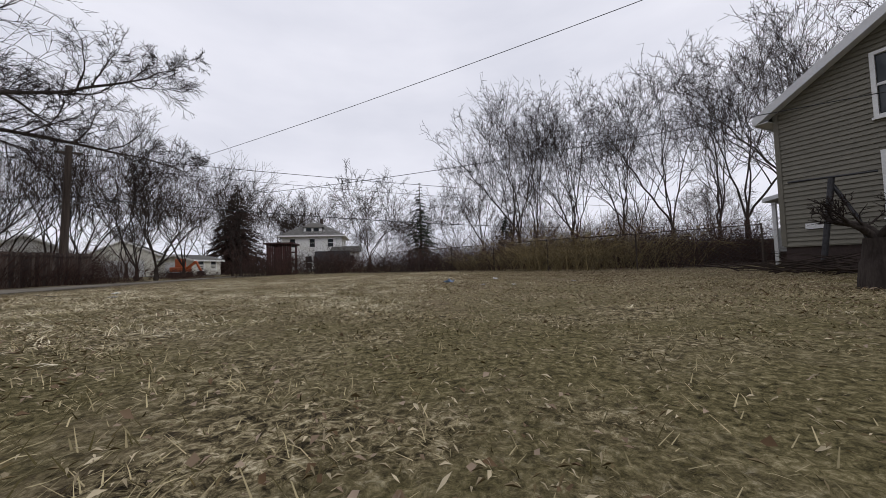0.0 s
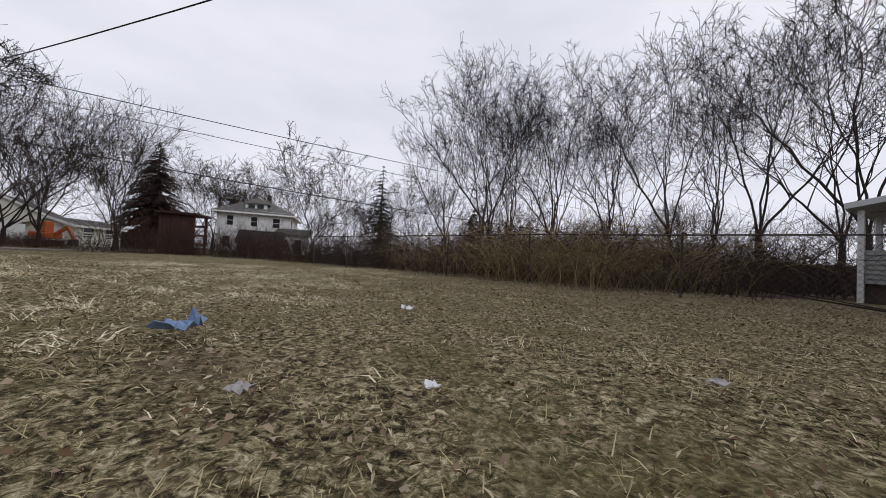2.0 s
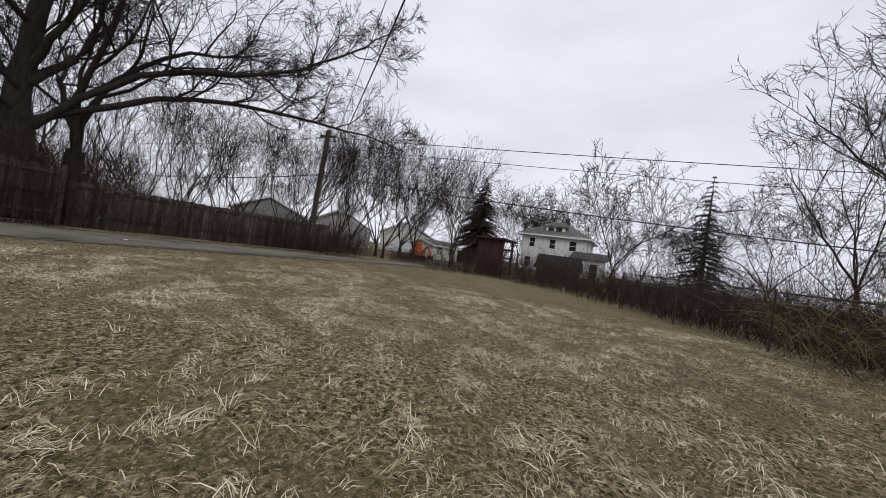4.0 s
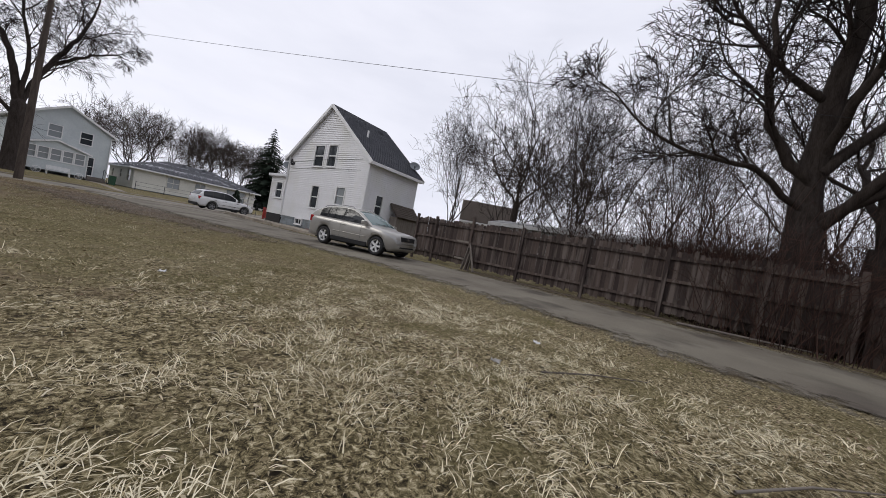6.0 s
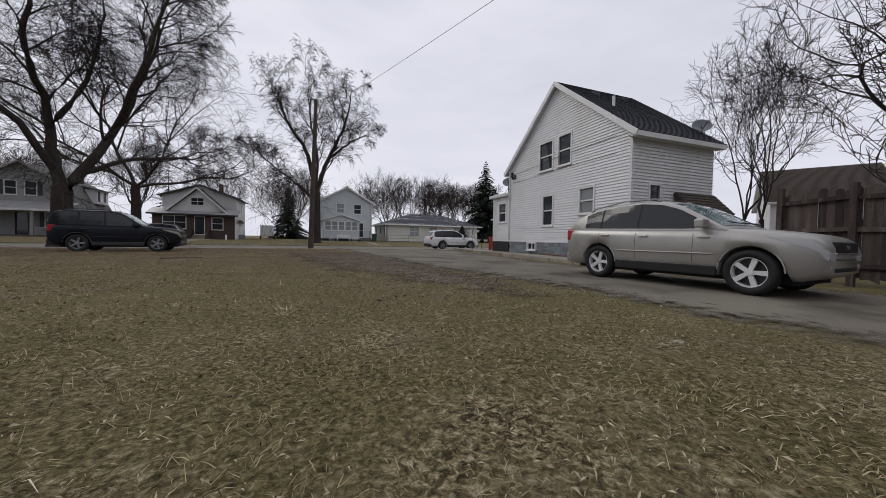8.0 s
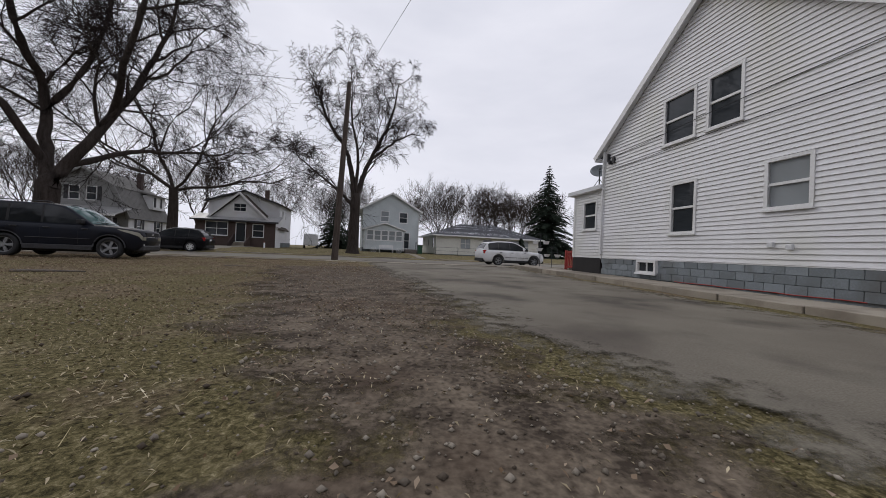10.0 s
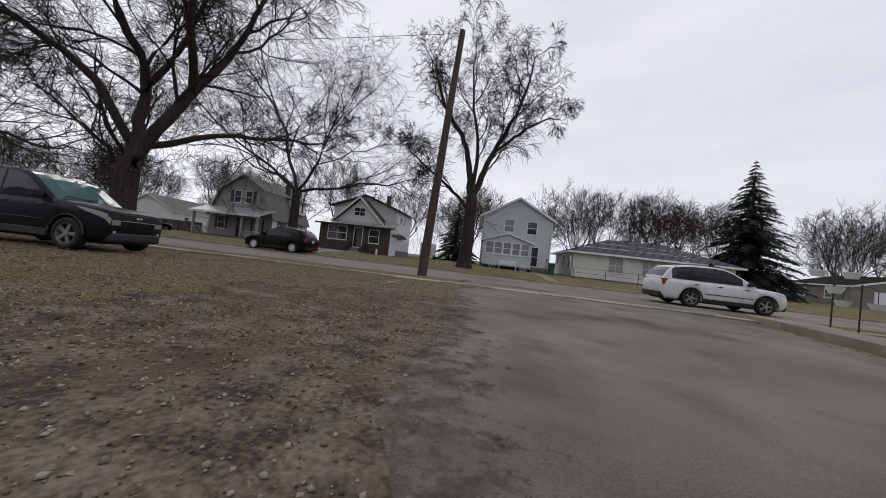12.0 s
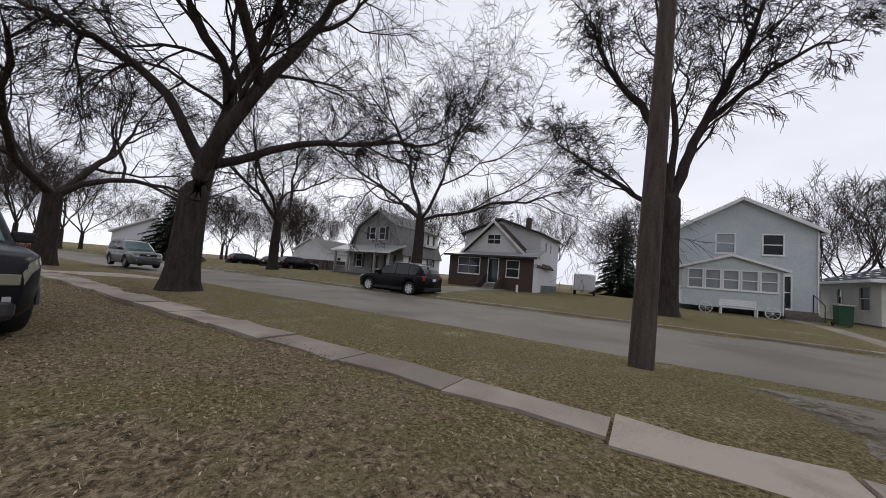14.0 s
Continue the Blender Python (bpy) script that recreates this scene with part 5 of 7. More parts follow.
def shrub(m, label, seed, n, height, spread, material, group="shrubs", arch=0.5):
    """A thicket of thin arching stems with side twigs."""
    r = np.random.default_rng(seed)
    t = Tubes()
    for i in range(n):
        a, q = r.uniform(0, 6.283), spread * math.sqrt(r.uniform(0, 1))
        p = np.array((math.cos(a) * q, math.sin(a) * q, -0.05))
        b = r.uniform(0, 6.283)
        d = unit(np.array((math.cos(b) * 0.45, math.sin(b) * 0.45, 1.0)))
        L = height * r.uniform(0.5, 1.15)
        pts, rad = [p], [0.009]
        for k in range(5):
            d = unit(d + r.normal(0, 0.16, 3) + np.array((math.cos(b), math.sin(b), -1.0)) * arch * 0.12 * k)
            p = p + d * L / 5
            pts.append(p)
            rad.append(0.009 - 0.0013 * (k + 1))
            if k > 0:
                for _ in range(1):
                    dd = unit(d + r.normal(0, 0.55, 3))
                    ll = L * r.uniform(0.12, 0.35)
                    t.add([p, p + unit(dd + r.normal(0, 0.2, 3)) * ll], [0.005, 0.002], 3)
        t.add(pts, rad, 3)
    e = thing("shrub", m, label, "shrub", group)
    piece("thicket", t.mesh("thicket", material), e)
    return e


SHRUB = [shrub(pose(-9.6, -4.6, 0), "yellowish tangle of bare arching stems", 91, 140, 2.1, 1.5, M["twig_tan"], arch=0.9),
         shrub(pose(-6.2, -10.5, 0), "reddish-brown bare thicket at the lawn's edge", 92, 105, 1.6, 1.6, M["twig_red"]),
         shrub(pose(-3.0, -13.5, 0), "grey-brown bare brush at the lawn's edge", 93, 105, 1.4, 1.7, M["twig_pale"]),
         shrub(pose(15.4, -4.0, 0), "dense dark brown bare hedge stems", 94, 145, 1.9, 1.6, M["twig_red"], arch=0.2)]


def bush(k, x, y, s=1.0, turn=0.0, sz=1.0):
    t = copy_thing(SHRUB[k], pose(x, y, z_at(x, y), 0, 0, turn))
    t.scale = (s, s, s * sz)
    return t


for x, y, k, s in ((-11.6, -3.0, 0, 1.0), (-13.2, -2.6, 1, 1.0), (-8.0, -6.6, 1, 0.9), (-15.5, -4.5, 1, 1.2), (-11.5, -6.5, 0, 0.9), (-7.6, -9.0, 2, 0.9), (-4.8, -12, 1, 0.9), (-0.8, -15.5, 1, 0.9),
                   (1.6, -16.2, 2, 0.9), (4.0, -16.6, 1, 0.9), (5.8, -15.2, 2, 0.8), (-2, -18, 1, 1.1), (-6, -15, 2, 1.1), (-10, -12, 1, 1.2), (-14, -9, 2, 1.2), (-17, -6, 1, 1.1), (-9.5, -16, 2, 1.3),
                   (11.6, -12.2, 1, 0.9), (13.2, -10.4, 3, 0.8), (15.0, -12.6, 2, 1.2), (17.5, -10.5, 1, 1.2), (20, -8, 2, 1.2), 
                   (2.0, -21, 2, 1.3), (-4, -23, 1, 1.3), (-12, -21, 2, 1.4), (-18, -15, 1, 1.4), (6, -24, 1, 1.3), (-20, -12, 2, 1.4), (-16, -12, 1, 1.3), (-8, -27, 2, 1.4), (1, -27, 1, 1.4), (14.5, -17, 1, 1.3), (18, -16, 2, 1.3), (22, -14, 1, 1.3)):
    bush(k, x, y, s, rt.uniform(0, 360))
for x, y, k, s in ((-13.5, -5.5, 2, 1.2), (-16.5, -8, 1, 1.3), (-19, -3.5, 1, 1.3), (-21, -6.5, 2, 1.4), (-17.5, -10, 1, 1.4), (-12.5, -9, 1, 1.3), (-21.5, -9.5, 1, 1.5), (-11, -10, 2, 1.2), (-14.5, -15, 1, 1.5), (-23.5, -13.5, 1, 1.5), (-26, -10, 2, 1.5), (-19.5, -0.8, 1, 1.3),
                   (-10.5, -5.5, 3, 1.1), (-13, -4, 3, 1.2), (-15.5, -6.5, 3, 1.3), (-18, -5, 3, 1.35), (-20.5, -4, 3, 1.4), (-9.0, -9, 3, 1.1), (-12, -11.5, 3, 1.35), (-17, -11, 3, 1.4), (-6.5, -12.5, 3, 1.1), (-22.5, -8, 3, 1.5), (-3.5, -16.5, 3, 1.1), (-0.5, -19, 3, 1.2), (3.2, -19, 3, 1.1)):
    bush(k, x, y, s, rt.uniform(0, 360))
for x, y in ((15.7, 0.1), (16.8, 0.6), (17.6, -0.9), (15.4, -1.4), (18.8, 0.4), (17.0, -3.6), (19.6, -1.6)):
    bush(3, x, y, rt.uniform(1.0, 1.2), rt.uniform(0, 360), 1.55)
for x, y, k in ((14.5, -15, 3), (17, -14, 1), (17.5, -18, 3), (20, -16, 1), (6.8, -19, 3)):
    bush(k, x, y, 1.25, rt.uniform(0, 360))
for i in range(9):
    bush(3, 15.2 - 0.22 * i, -2.6 - 1.25 * i, rt.uniform(0.9, 1.05), rt.uniform(0, 360), 1.05)

for x, y, z in ((16.6, 2.2, 2.0), (18.0, 3.6, 2.1), (17.2, 1.0, 2.2), (19.2, 1.8, 2.4), (18.6, -1.2, 2.4), (16.2, -3.4, 2.0), (18.2, -3.8, 2.2), (20.2, 5.6, 2.2), (14.9, -0.6, 1.35), (15.0, -1.7, 1.4), (20.4, -3.0, 2.5), (21.0, 0.2, 2.4)):
    bush(3, x, y, 1.1, rt.uniform(0, 360), z)
for x, y, s in ((17.8, -5.4, 0.9), (19.0, -0.2, 0.85), (20.6, 3.0, 0.8), (20.8, 7.6, 0.75), (22.0, -4.0, 1.0)):
    stand("scrub", x, y, s, rt.uniform(0, 360))

for x, y, k, s in ((-9.4, -3.4, 0, 1.1), (-10.6, -4.4, 0, 1.2), (-8.6, -5.4, 0, 1.0), (-12.6, -4.8, 0, 1.2), (-7.4, -7.8, 0, 0.9), (-14.2, -3.6, 0, 1.1), (-9.8, -6.6, 3, 1.2), (-12.2, -6.6, 3, 1.3), (-14.6, -5.2, 3, 1.3), (-7.0, -9.8, 3, 1.1),
                   (-5.4, -11.6, 3, 1.0), (-16.4, -3.6, 3, 1.3), (-10.8, -8.4, 3, 1.3), (-8.4, -11.2, 3, 1.2), (-4.4, -14.4, 3, 1.2), (-13.6, -7.4, 1, 1.4), (-15.8, -9.2, 3, 1.5), (-2.2, -15.0, 1, 1.0), (0.6, -17.2, 3, 1.0), (5.0, -18.0, 3, 1.0)):
    bush(k, x, y, s, rt.uniform(0, 360))

for x, y, k, z in ((11.4, -19.6, 1, 0.5), (12.6, -21.0, 1, 0.6), (13.8, -22.6, 3, 0.5), (9.6, -17.0, 1, 0.45), (16.4, -26.0, 1, 0.7)):
    bush(k, x, y, 1.0, rt.uniform(0, 360), z)

# ---- board fence along the drive ----
def board_fence():
    f = thing("fence", pose(14.37, 13.0, 0, 0, 0, -90), "weathered brown board fence along the driveway", "fence")
    meshes = []
    for i in range(6):
        r = random.Random(i)
        h = 2.05 + r.uniform(-0.05, 0.05)
        bm = bmesh.new()
        w = 0.135
        prism(bm, [(0, 0.12 + r.uniform(0, 0.08)), (w, 0.12 + r.uniform(0, 0.08)), (w, h - 0.05), (w - 0.03, h), (0.03, h), (0, h - 0.05)], "y", 0.0, 0.018)
        me = bpy.data.meshes.new("board")
        bm.to_mesh(me)
        bm.free()
        me.materials.append(M["fence"])
        meshes.append(me)
    r = random.Random(8)
    x = 0.62
    n = 0
    while x < 15.0:
        piece("board", meshes[r.randrange(6)], f, pose(x, 0.02 + r.uniform(0, 0.006), r.uniform(-0.04, 0.03), 0, r.uniform(-0.4, 0.4), r.uniform(-0.5, 0.5)))
        x += 0.1365 + r.uniform(0, 0.003)
        n += 1
    posts = [0.66, 1.9, 4.0, 6.4, 8.9, 11.2, 13.4, 15.0]
    for k, px in enumerate(posts):
        h = 2.15 if k != 2 else 2.3
        part("post", boxed(px - 0.055, -0.09, -0.2, px + 0.055, 0.015, h + r.uniform(-0.05, 0.05), bevel=0.008), M["fence"], f)
    for a, b in zip(posts, posts[1:]):
        for z in (0.45, 1.15, 1.82):
            bm = bmesh.new()
            beam(bm, (a, -0.03, z + r.uniform(-0.03, 0.03)), (b, -0.03, z + r.uniform(-0.05, 0.05)), 0.04, 0.09)
            part("rail", bm, M["fence"], f)
    bm = bmesh.new()
    beam(bm, (4.05, -0.1, 1.15), (4.75, -0.55, 0.02), 0.04, 0.10)
    part("brace", bm, M["wood_grey"], f, "grey leaning timber brace")
    for k in range(3):
        bm = bmesh.new()
        beam(bm, (4.05 + 0.12 * k, -0.12, 1.0 - 0.1 * k), (4.0 + 0.17 * k, -0.35, 0.0), 0.03, 0.11)
        part("leaning_board", bm, M["wood_grey"], f)
    # hinges and latch of the gate
    for z in (1.2, 0.45):
        part("hinge", boxed(3.3, -0.06, z - 0.05, 3.95, -0.04, z + 0.03), M["wood_grey"], f)
    return f


board_fence()


# the same fence going on behind the hedge, lower and darker
def back_fence(m, n, label, tall=1.0):
    f = thing("fence", m, label, "fence")
    bm = boxed(0, 0, 0, 0.147, 0.02, 1.62 * tall)
    me = bpy.data.meshes.new("board")
    bm.to_mesh(me)
    bm.free()
    me.materials.append(M["fence"])
    r = random.Random(3)
    for i in range(n):
        piece("board", me, f, pose(i * 0.148, r.uniform(-0.004, 0.004), r.uniform(-0.04, 0.02), 0, r.uniform(-0.5, 0.5), 0))
    for z in (0.4 * tall, 1.4 * tall):
        part("rail", boxed(0, -0.05, z, n * 0.148, 0.0, z + 0.09), M["fence"], f)
    return f


back_fence(pose(14.4, -2.2, 0, 0, 0, -98), 72, "low dark board fence running on behind the hedge")
back_fence(pose(-23.5, -3.0, 0, 0, 0, -36), 95, "dark weathered board fence behind the tangled brush", 0.72)


# ---- buildings behind the fence ----
def trailer():
    h = thing("mobile_home", pose(22.0, 13.0, 0, 0, 0, -90), "long white flat-roofed mobile home behind the fence", "mobile home")
    wall(h, "side_wall", Matrix.Identity(4), 16.0, 0.4, 2.75, M["siding_grey"], 0.25, None, [(3, 4, 1.4, 2.2), (8, 9, 1.4, 2.2)])
    for w in ((3, 4, 1.4, 2.2), (8, 9, 1.4, 2.2)):
        window(h, Matrix.Identity(4), *w, M["white"])
    bm = bmesh.new()
    prism(bm, [(-0.2, 2.75), (-0.2, 2.95), (1.2, 3.25), (2.4, 3.25), (3.8, 2.95), (3.8, 2.75)], "x", -0.1, 16.1)
    part("roof", bm, M["metal_roof"], h)
    for x in np.arange(0.3, 16, 0.6):
        bm = bmesh.new()
        beam(bm, (x, -0.22, 2.98), (x, 1.2, 3.28), 0.05, 0.03)
        part("roof_rib", bm, M["metal_roof"], h)
    part("roof_box", boxed(5.2, 1.0, 3.2, 6.0, 1.8, 3.6, bevel=0.03), M["white"], h)
    part("skirting", boxed(0.05, 0.05, -0.1, 15.95, 3.5, 0.4), M["siding_grey"], h)
    wall(h, "end_wall", pose(0, 3.6, 0, 0, 0, -90), 3.6, 0.4, 2.75, M["siding_grey"], 0.25)
    return h


def garage(m, label, W, D, eave, rise, wall_mat, roof_mat):
    h = thing("garage", m, label, "garage", "garages")
    gable_shell(h, W, D, 0.1, eave, rise, wall_mat, roof_mat, M["white"], over=0.3, lap=0.2)
    part("garage_door", boxed(W * 0.2, -0.05, 0.1, W * 0.8, -0.02, min(2.2, eave - 0.2)), M["soffit"], h)
    part("foundation", boxed(0.05, 0.05, -0.2, W - 0.05, D - 0.05, 0.12), M["block"], h)
    for m2, length in ((pose(0, D, 0, 0, 0, -90), D), (pose(W, 0, 0, 0, 0, 90), D)):
        for f in (0.25, 0.7):
            window(h, m2 @ pose(0, -0.06, 0), length * f - 0.45, length * f + 0.45, eave * 0.4, eave * 0.4 + 1.0, M["white"])
    return h


trailer()
garage(pose(38.9, 28.2, 0, 0, 0, 217), "brown-roofed house end behind the board fence", 8.0, 5.5, 3.9, 2.6, M["siding_white"], M["shingle_brown"])
garage(pose(33.0, -41.0, 0, 0, 0, 200), "white gabled house beyond the back hedge", 7, 8, 3.0, 1.8, M["siding_cream"], M["shingle_grey"])
garage(pose(29.0, -24.0, 0, 0, 0, 215), "small grey-roofed house beyond the back hedge", 6, 7, 2.4, 1.6, M["siding_white"], M["shingle_grey"])
garage(pose(38.0, -20.0, 0, 0, 0, 230), "dark-roofed house far beyond the hedge", 8, 8, 2.8, 1.8, M["siding_grey"], M["shingle"])
garage(pose(19.4, -30.5, 0, 0, 0, 170), "low pale shed beyond the brush", 3.4, 4.5, 1.7, 0.5, M["siding_cream"], M["shingle_grey"])
garage(pose(-52, 33.0, 0, 0, 0, 70), "pale gabled house far along the street", 7, 10, 3.0, 2.0, M["siding_white"], M["shingle_grey"])
garage(pose(-58, 58.0, 0.2, 0, 0, 15), "white house far along the street with grey roof", 8, 12, 3.2, 2.2, M["siding_white"], M["shingle_grey"])
garage(pose(-45, 66.0, 0.2, 0, 0, 10), "small white house beyond a long fence", 6, 8, 2.6, 1.7, M["siding_white"], M["shingle_grey"])
garage(pose(41, 70.0, 0.2, 0, 0, 8), "olive single-storey house with brown roof and white porch posts", 12, 8, 2.6, 1.5, M["siding_tan"], M["shingle_brown"])


# lean-to with timber stacks under the rusty evergreen
def timber_rack():
    t = thing("timber_shelter", pose(4.6, -22.3, 0), "open red-brown timber shelter with stacked boards", "shelter")
    for x in (0, 0.85, 1.7):
        for y in (0, 2.0):
            part("post", boxed(x - 0.07, y - 0.07, -0.1, x + 0.07, y + 0.07, 2.6), M["wood_red"], t)
    for z in (0.6, 1.2, 1.8, 2.5):
        part("rail", boxed(-0.1, -0.1, z, 1.8, -0.04, z + 0.14), M["wood_red"], t)
    for k in range(9):
        part("board", boxed(0.1, 0.1 + 0.2 * k, 0.62, 1.6, 0.26 + 0.2 * k, 0.72 + 0.03 * (k % 3)), M["wood_grey"], t)
    for k in range(11):
        part("back_plank", boxed(-0.05 + 0.165 * k, 1.98, 0.0, 0.1 + 0.165 * k, 2.02, 2.5 - 0.07 * (k % 3)), M["wood_red"], t)
    part("roof", boxed(-0.25, -0.3, 2.45, 1.95, 2.3, 2.57), M["wood_red"], t)
    return t


timber_rack()


def dark_shed(m, label):
    s = thing("shed", m, label, "shed", "sheds")
    for x in (0, 2.9):
        for y in (0, 1.7):
            part("post", boxed(x - 0.05, y - 0.05, -0.1, x + 0.05, y + 0.05, 1.1), M["wood_grey"], s)
    wall(s, "front_wall", Matrix.Identity(4), 2.9, 0.0, 0.9, M["wood_grey"], 0.15)
    bm = bmesh.new()
    prism(bm, [(-0.25, 0.95), (0.85, 2.1), (1.1, 2.1), (2.0, 0.95)], "x", -0.2, 3.1)
    part("roof", bm, M["tar"], s)
    return s


dark_shed(pose(2.0, -25.6, 0, 0, 0, 180) @ pose(-1.5, 0, 0), "low dark-roofed shed among the brush")


def excavator():
    e = thing("excavator", pose(15.0, -25.6, 0, 0, 0, 160) @ Matrix.Scale(0.72, 4), "small orange digger parked beyond the brush", "digger")
    part("body", boxed(-0.9, -0.7, 0.7, 0.9, 0.7, 1.3, bevel=0.08), M["orange"], e)
    part("cab", boxed(-0.2, -0.6, 1.3, 0.7, 0.1, 2.3, bevel=0.06), M["orange"], e)
    for y in (-0.8, 0.45):
        part("track", boxed(-1.1, y, 0.0, 1.1, y + 0.35, 0.6, bevel=0.15), M["black"], e)
    bm = bmesh.new()
    beam(bm, (0.9, 0, 1.1), (2.2, 0, 1.9), 0.2, 0.25)
    beam(bm, (2.2, 0, 1.9), (2.9, 0, 0.7), 0.16, 0.2)
    part("boom", bm, M["orange"], e)
    part("bucket", boxed(2.6, -0.3, 0.2, 3.1, 0.3, 0.75, bevel=0.06), M["steel"], e)
    return e


excavator()


# ---- poles and wires ----
def utility_pole(base, top, label, arm=None, r0=0.18, r1=0.13):
    b, t = Vector(base), Vector(top)
    p = thing("utility_pole", Matrix.Translation(b), label, "utility pole", "poles")
    d = t - b
    tube_part("shaft", [tuple(d * f - (Vector((0, 0, 0.3)) if f == 0 else Vector())) for f in (0, 0.25, 0.5, 0.75, 1)], [r0 + (r1 - r0) * f for f in (0, 0.25, 0.5, 0.75, 1)], M["pole"], p, 14)
    if arm:
        bm = bmesh.new()
        a = Vector(arm)
        beam(bm, d * 0.95 - a, d * 0.95 + a, 0.09, 0.11)
        part("crossarm", bm, M["pole"], p)
        for f in (-0.9, -0.4, 0.4, 0.9):
            q = d * 0.95 + a * f
            tube_part("insulator", [(q.x, q.y, q.z + 0.05), (q.x, q.y, q.z + 0.2)], [0.03, 0.045], M["dish"], p, 8)
    return p


utility_pole((1.6, 33.15, -0.06), (1.75, 34.6, 11.3), "leaning weathered utility pole in the verge by the street", None, 0.2, 0.13)
utility_pole((13.72, -12.06, 0), (13.6, -12.2, 7.3), "old utility pole with crossarm behind the lawn", (0.5, 0.15, 0))
utility_pole((-62, -30, 0), (-62, -30, 8.2), "distant utility pole at the back lots", (0.8, 0.2, 0))
utility_pole((58, -8, 0), (58, -8, 8.0), "distant utility pole beyond the fence", (0.2, 0.8, 0))


def cable(name, a, b, sag, r, label):
    a, b = np.array(a, float), np.array(b, float)
    pts = []
    for i in range(25):
        f = i / 24
        p = a + (b - a) * f
        p[2] -= sag * 4 * f * (1 - f)
        pts.append(p)
    ob = tube_part(name, pts, r, M["wire"], None, 6)
    tagged(ob, label, "cable", "overhead cables")
    return ob


cable("overhead_cable", (1.7, 34.3, 9.9), (21.9, -26.2, 3.3), 0.6, 0.007, "black overhead cable strung from the street pole over the fence")
cable("overhead_cable", (13.6, -12.2, 4.45), (-13.95, 9.3, 2.95), 0.89, 0.007, "black service cable from the back pole to the tan house")
cable("overhead_cable", (13.6, -12.2, 4.7), (-14.2, 8.8, 6.2), 0.5, 0.007, "black service cable crossing over the lawn")
cable("overhead_cable", (13.6, -12.2, 6.9), (-62, -30, 8.0), 0.8, 0.018, "black overhead cable along the back lots")
cable("overhead_cable", (13.6, -12.2, 6.3), (-62, -30, 7.3), 1.0, 0.014, "thin overhead cable along the back lots")
cable("overhead_cable", (13.65, -12.15, 4.6), (-62, -30, 5.6), 1.6, 0.028, "thick black telephone cable along the back lots")
cable("overhead_cable", (13.65, -12.15, 4.6), (58, -8, 5.6), 1.2, 0.028, "thick black telephone cable beyond the fence")
cable("overhead_cable", (13.6, -12.2, 6.9), (58, -8, 7.8), 0.8, 0.016, "black overhead cable beyond the fence")
cable("overhead_cable", (1.75, 34.6, 11.2), (-60, 26, 11.5), 1.2, 0.012, "thin overhead cable along the street")


# ---- chain-link fence at the back of the lawn ----
def chain_link(x0, y0, x1, y1, label, h=1.25, wire=True):
    L = math.hypot(x1 - x0, y1 - y0)
    f = thing("chain_link_fence", pose(x0, y0, 0, 0, 0, math.degrees(math.atan2(y1 - y0, x1 - x0))), label, "fence", "wire fences")
    n = max(1, round(L / 2.6))
    for i in range(n + 1):
        tube_part("post", [(L * i / n, 0, -0.2), (L * i / n, 0, h + 0.04)], 0.022, M["pole"], f, 8)
    tube_part("top_rail", [(0, 0, h), (L / 2, 0, h - 0.01), (L, 0, h)], 0.016, M["pole"], f, 8)
    t = Tubes()
    s = 0.11
    k = int(L / s)
    for i in range(-int(h / s), k):
        for sg in (0, 1):
            a, b = i * s, i * s + h
            lo, hi = max(0.0, a), min(L, b)
            if hi - lo < 0.05:
                continue
            z0, z1 = (lo - a), (hi - a)
            if sg:
                z0, z1 = h - z0, h - z1
            t.add([(lo, 0.004 * sg, z0), (hi, 0.004 * sg, z1)], [0.0028, 0.0028], 3)
    me = t.mesh("wire_mesh", M["steel"], False)
    tagged(piece("wire_mesh", me, f), kind="stuff")
    return f


chain_link(-12.4, 1.6, -8.6, -3.2, "sagging galvanised chain-link fence by the tan house")
chain_link(-8.6, -3.2, -3.0, -12.0, "rusty chain-link fence along the brush")


def clothes_pole():
    c = thing("clothes_pole", pose(-12.05, 3.2, 0, 0, 0, 112), "leaning rusty T-shaped clothes-line pole with a brace", "clothes pole")
    tube_part("post", [(-0.15, 0, -0.1), (0.1, 0, 2.1)], 0.055, M["steel"], c, 10)
    tube_part("crossbar", [(-0.6, 0, 2.14), (0.75, 0, 2.10)], 0.024, M["steel"], c, 8)
    tube_part("brace", [(0.1, 0.05, 1.95), (0.42, 0.1, 1.15), (0.7, 0.15, -0.05)], 0.04, M["steel"], c, 8)
    return c


clothes_pole()


def brush_pile():
    b = thing("brush_pile", pose(-11.0, 3.7, 0), "heap of dead branches and a stump by the tan house", "brush pile")
    r = np.random.default_rng(12)
    tubes = [Tubes() for _ in range(60)]
    for i in range(60):
        a = r.uniform(0, 6.28)
        p = np.array((r.normal(0, 0.8), r.normal(0, 0.7), 0.03 + abs(r.normal(0, 0.09))))
        d = unit(np.array((math.cos(a), math.sin(a), r.uniform(-0.02, 0.2))))
        L = r.uniform(0.6, 2.2)
        tubes[i].add([p, p + d * L * 0.5 + r.normal(0, 0.04, 3), p + d * L], [0.018, 0.012, 0.005], 5)
    for t in tubes:
        piece("branch", t.mesh("branch", M["twig_pale"]), b)
    return b


brush_pile()
tree(pose(-8.0, 5.95, 0), "broken dark tree stump with leaning stubs and dead twigs", 97, 1.3, 0.14, 0.6, 3, spread=0.8, kids=(6, 5, 3), levels=4, wander=0.22, twig=0.005)


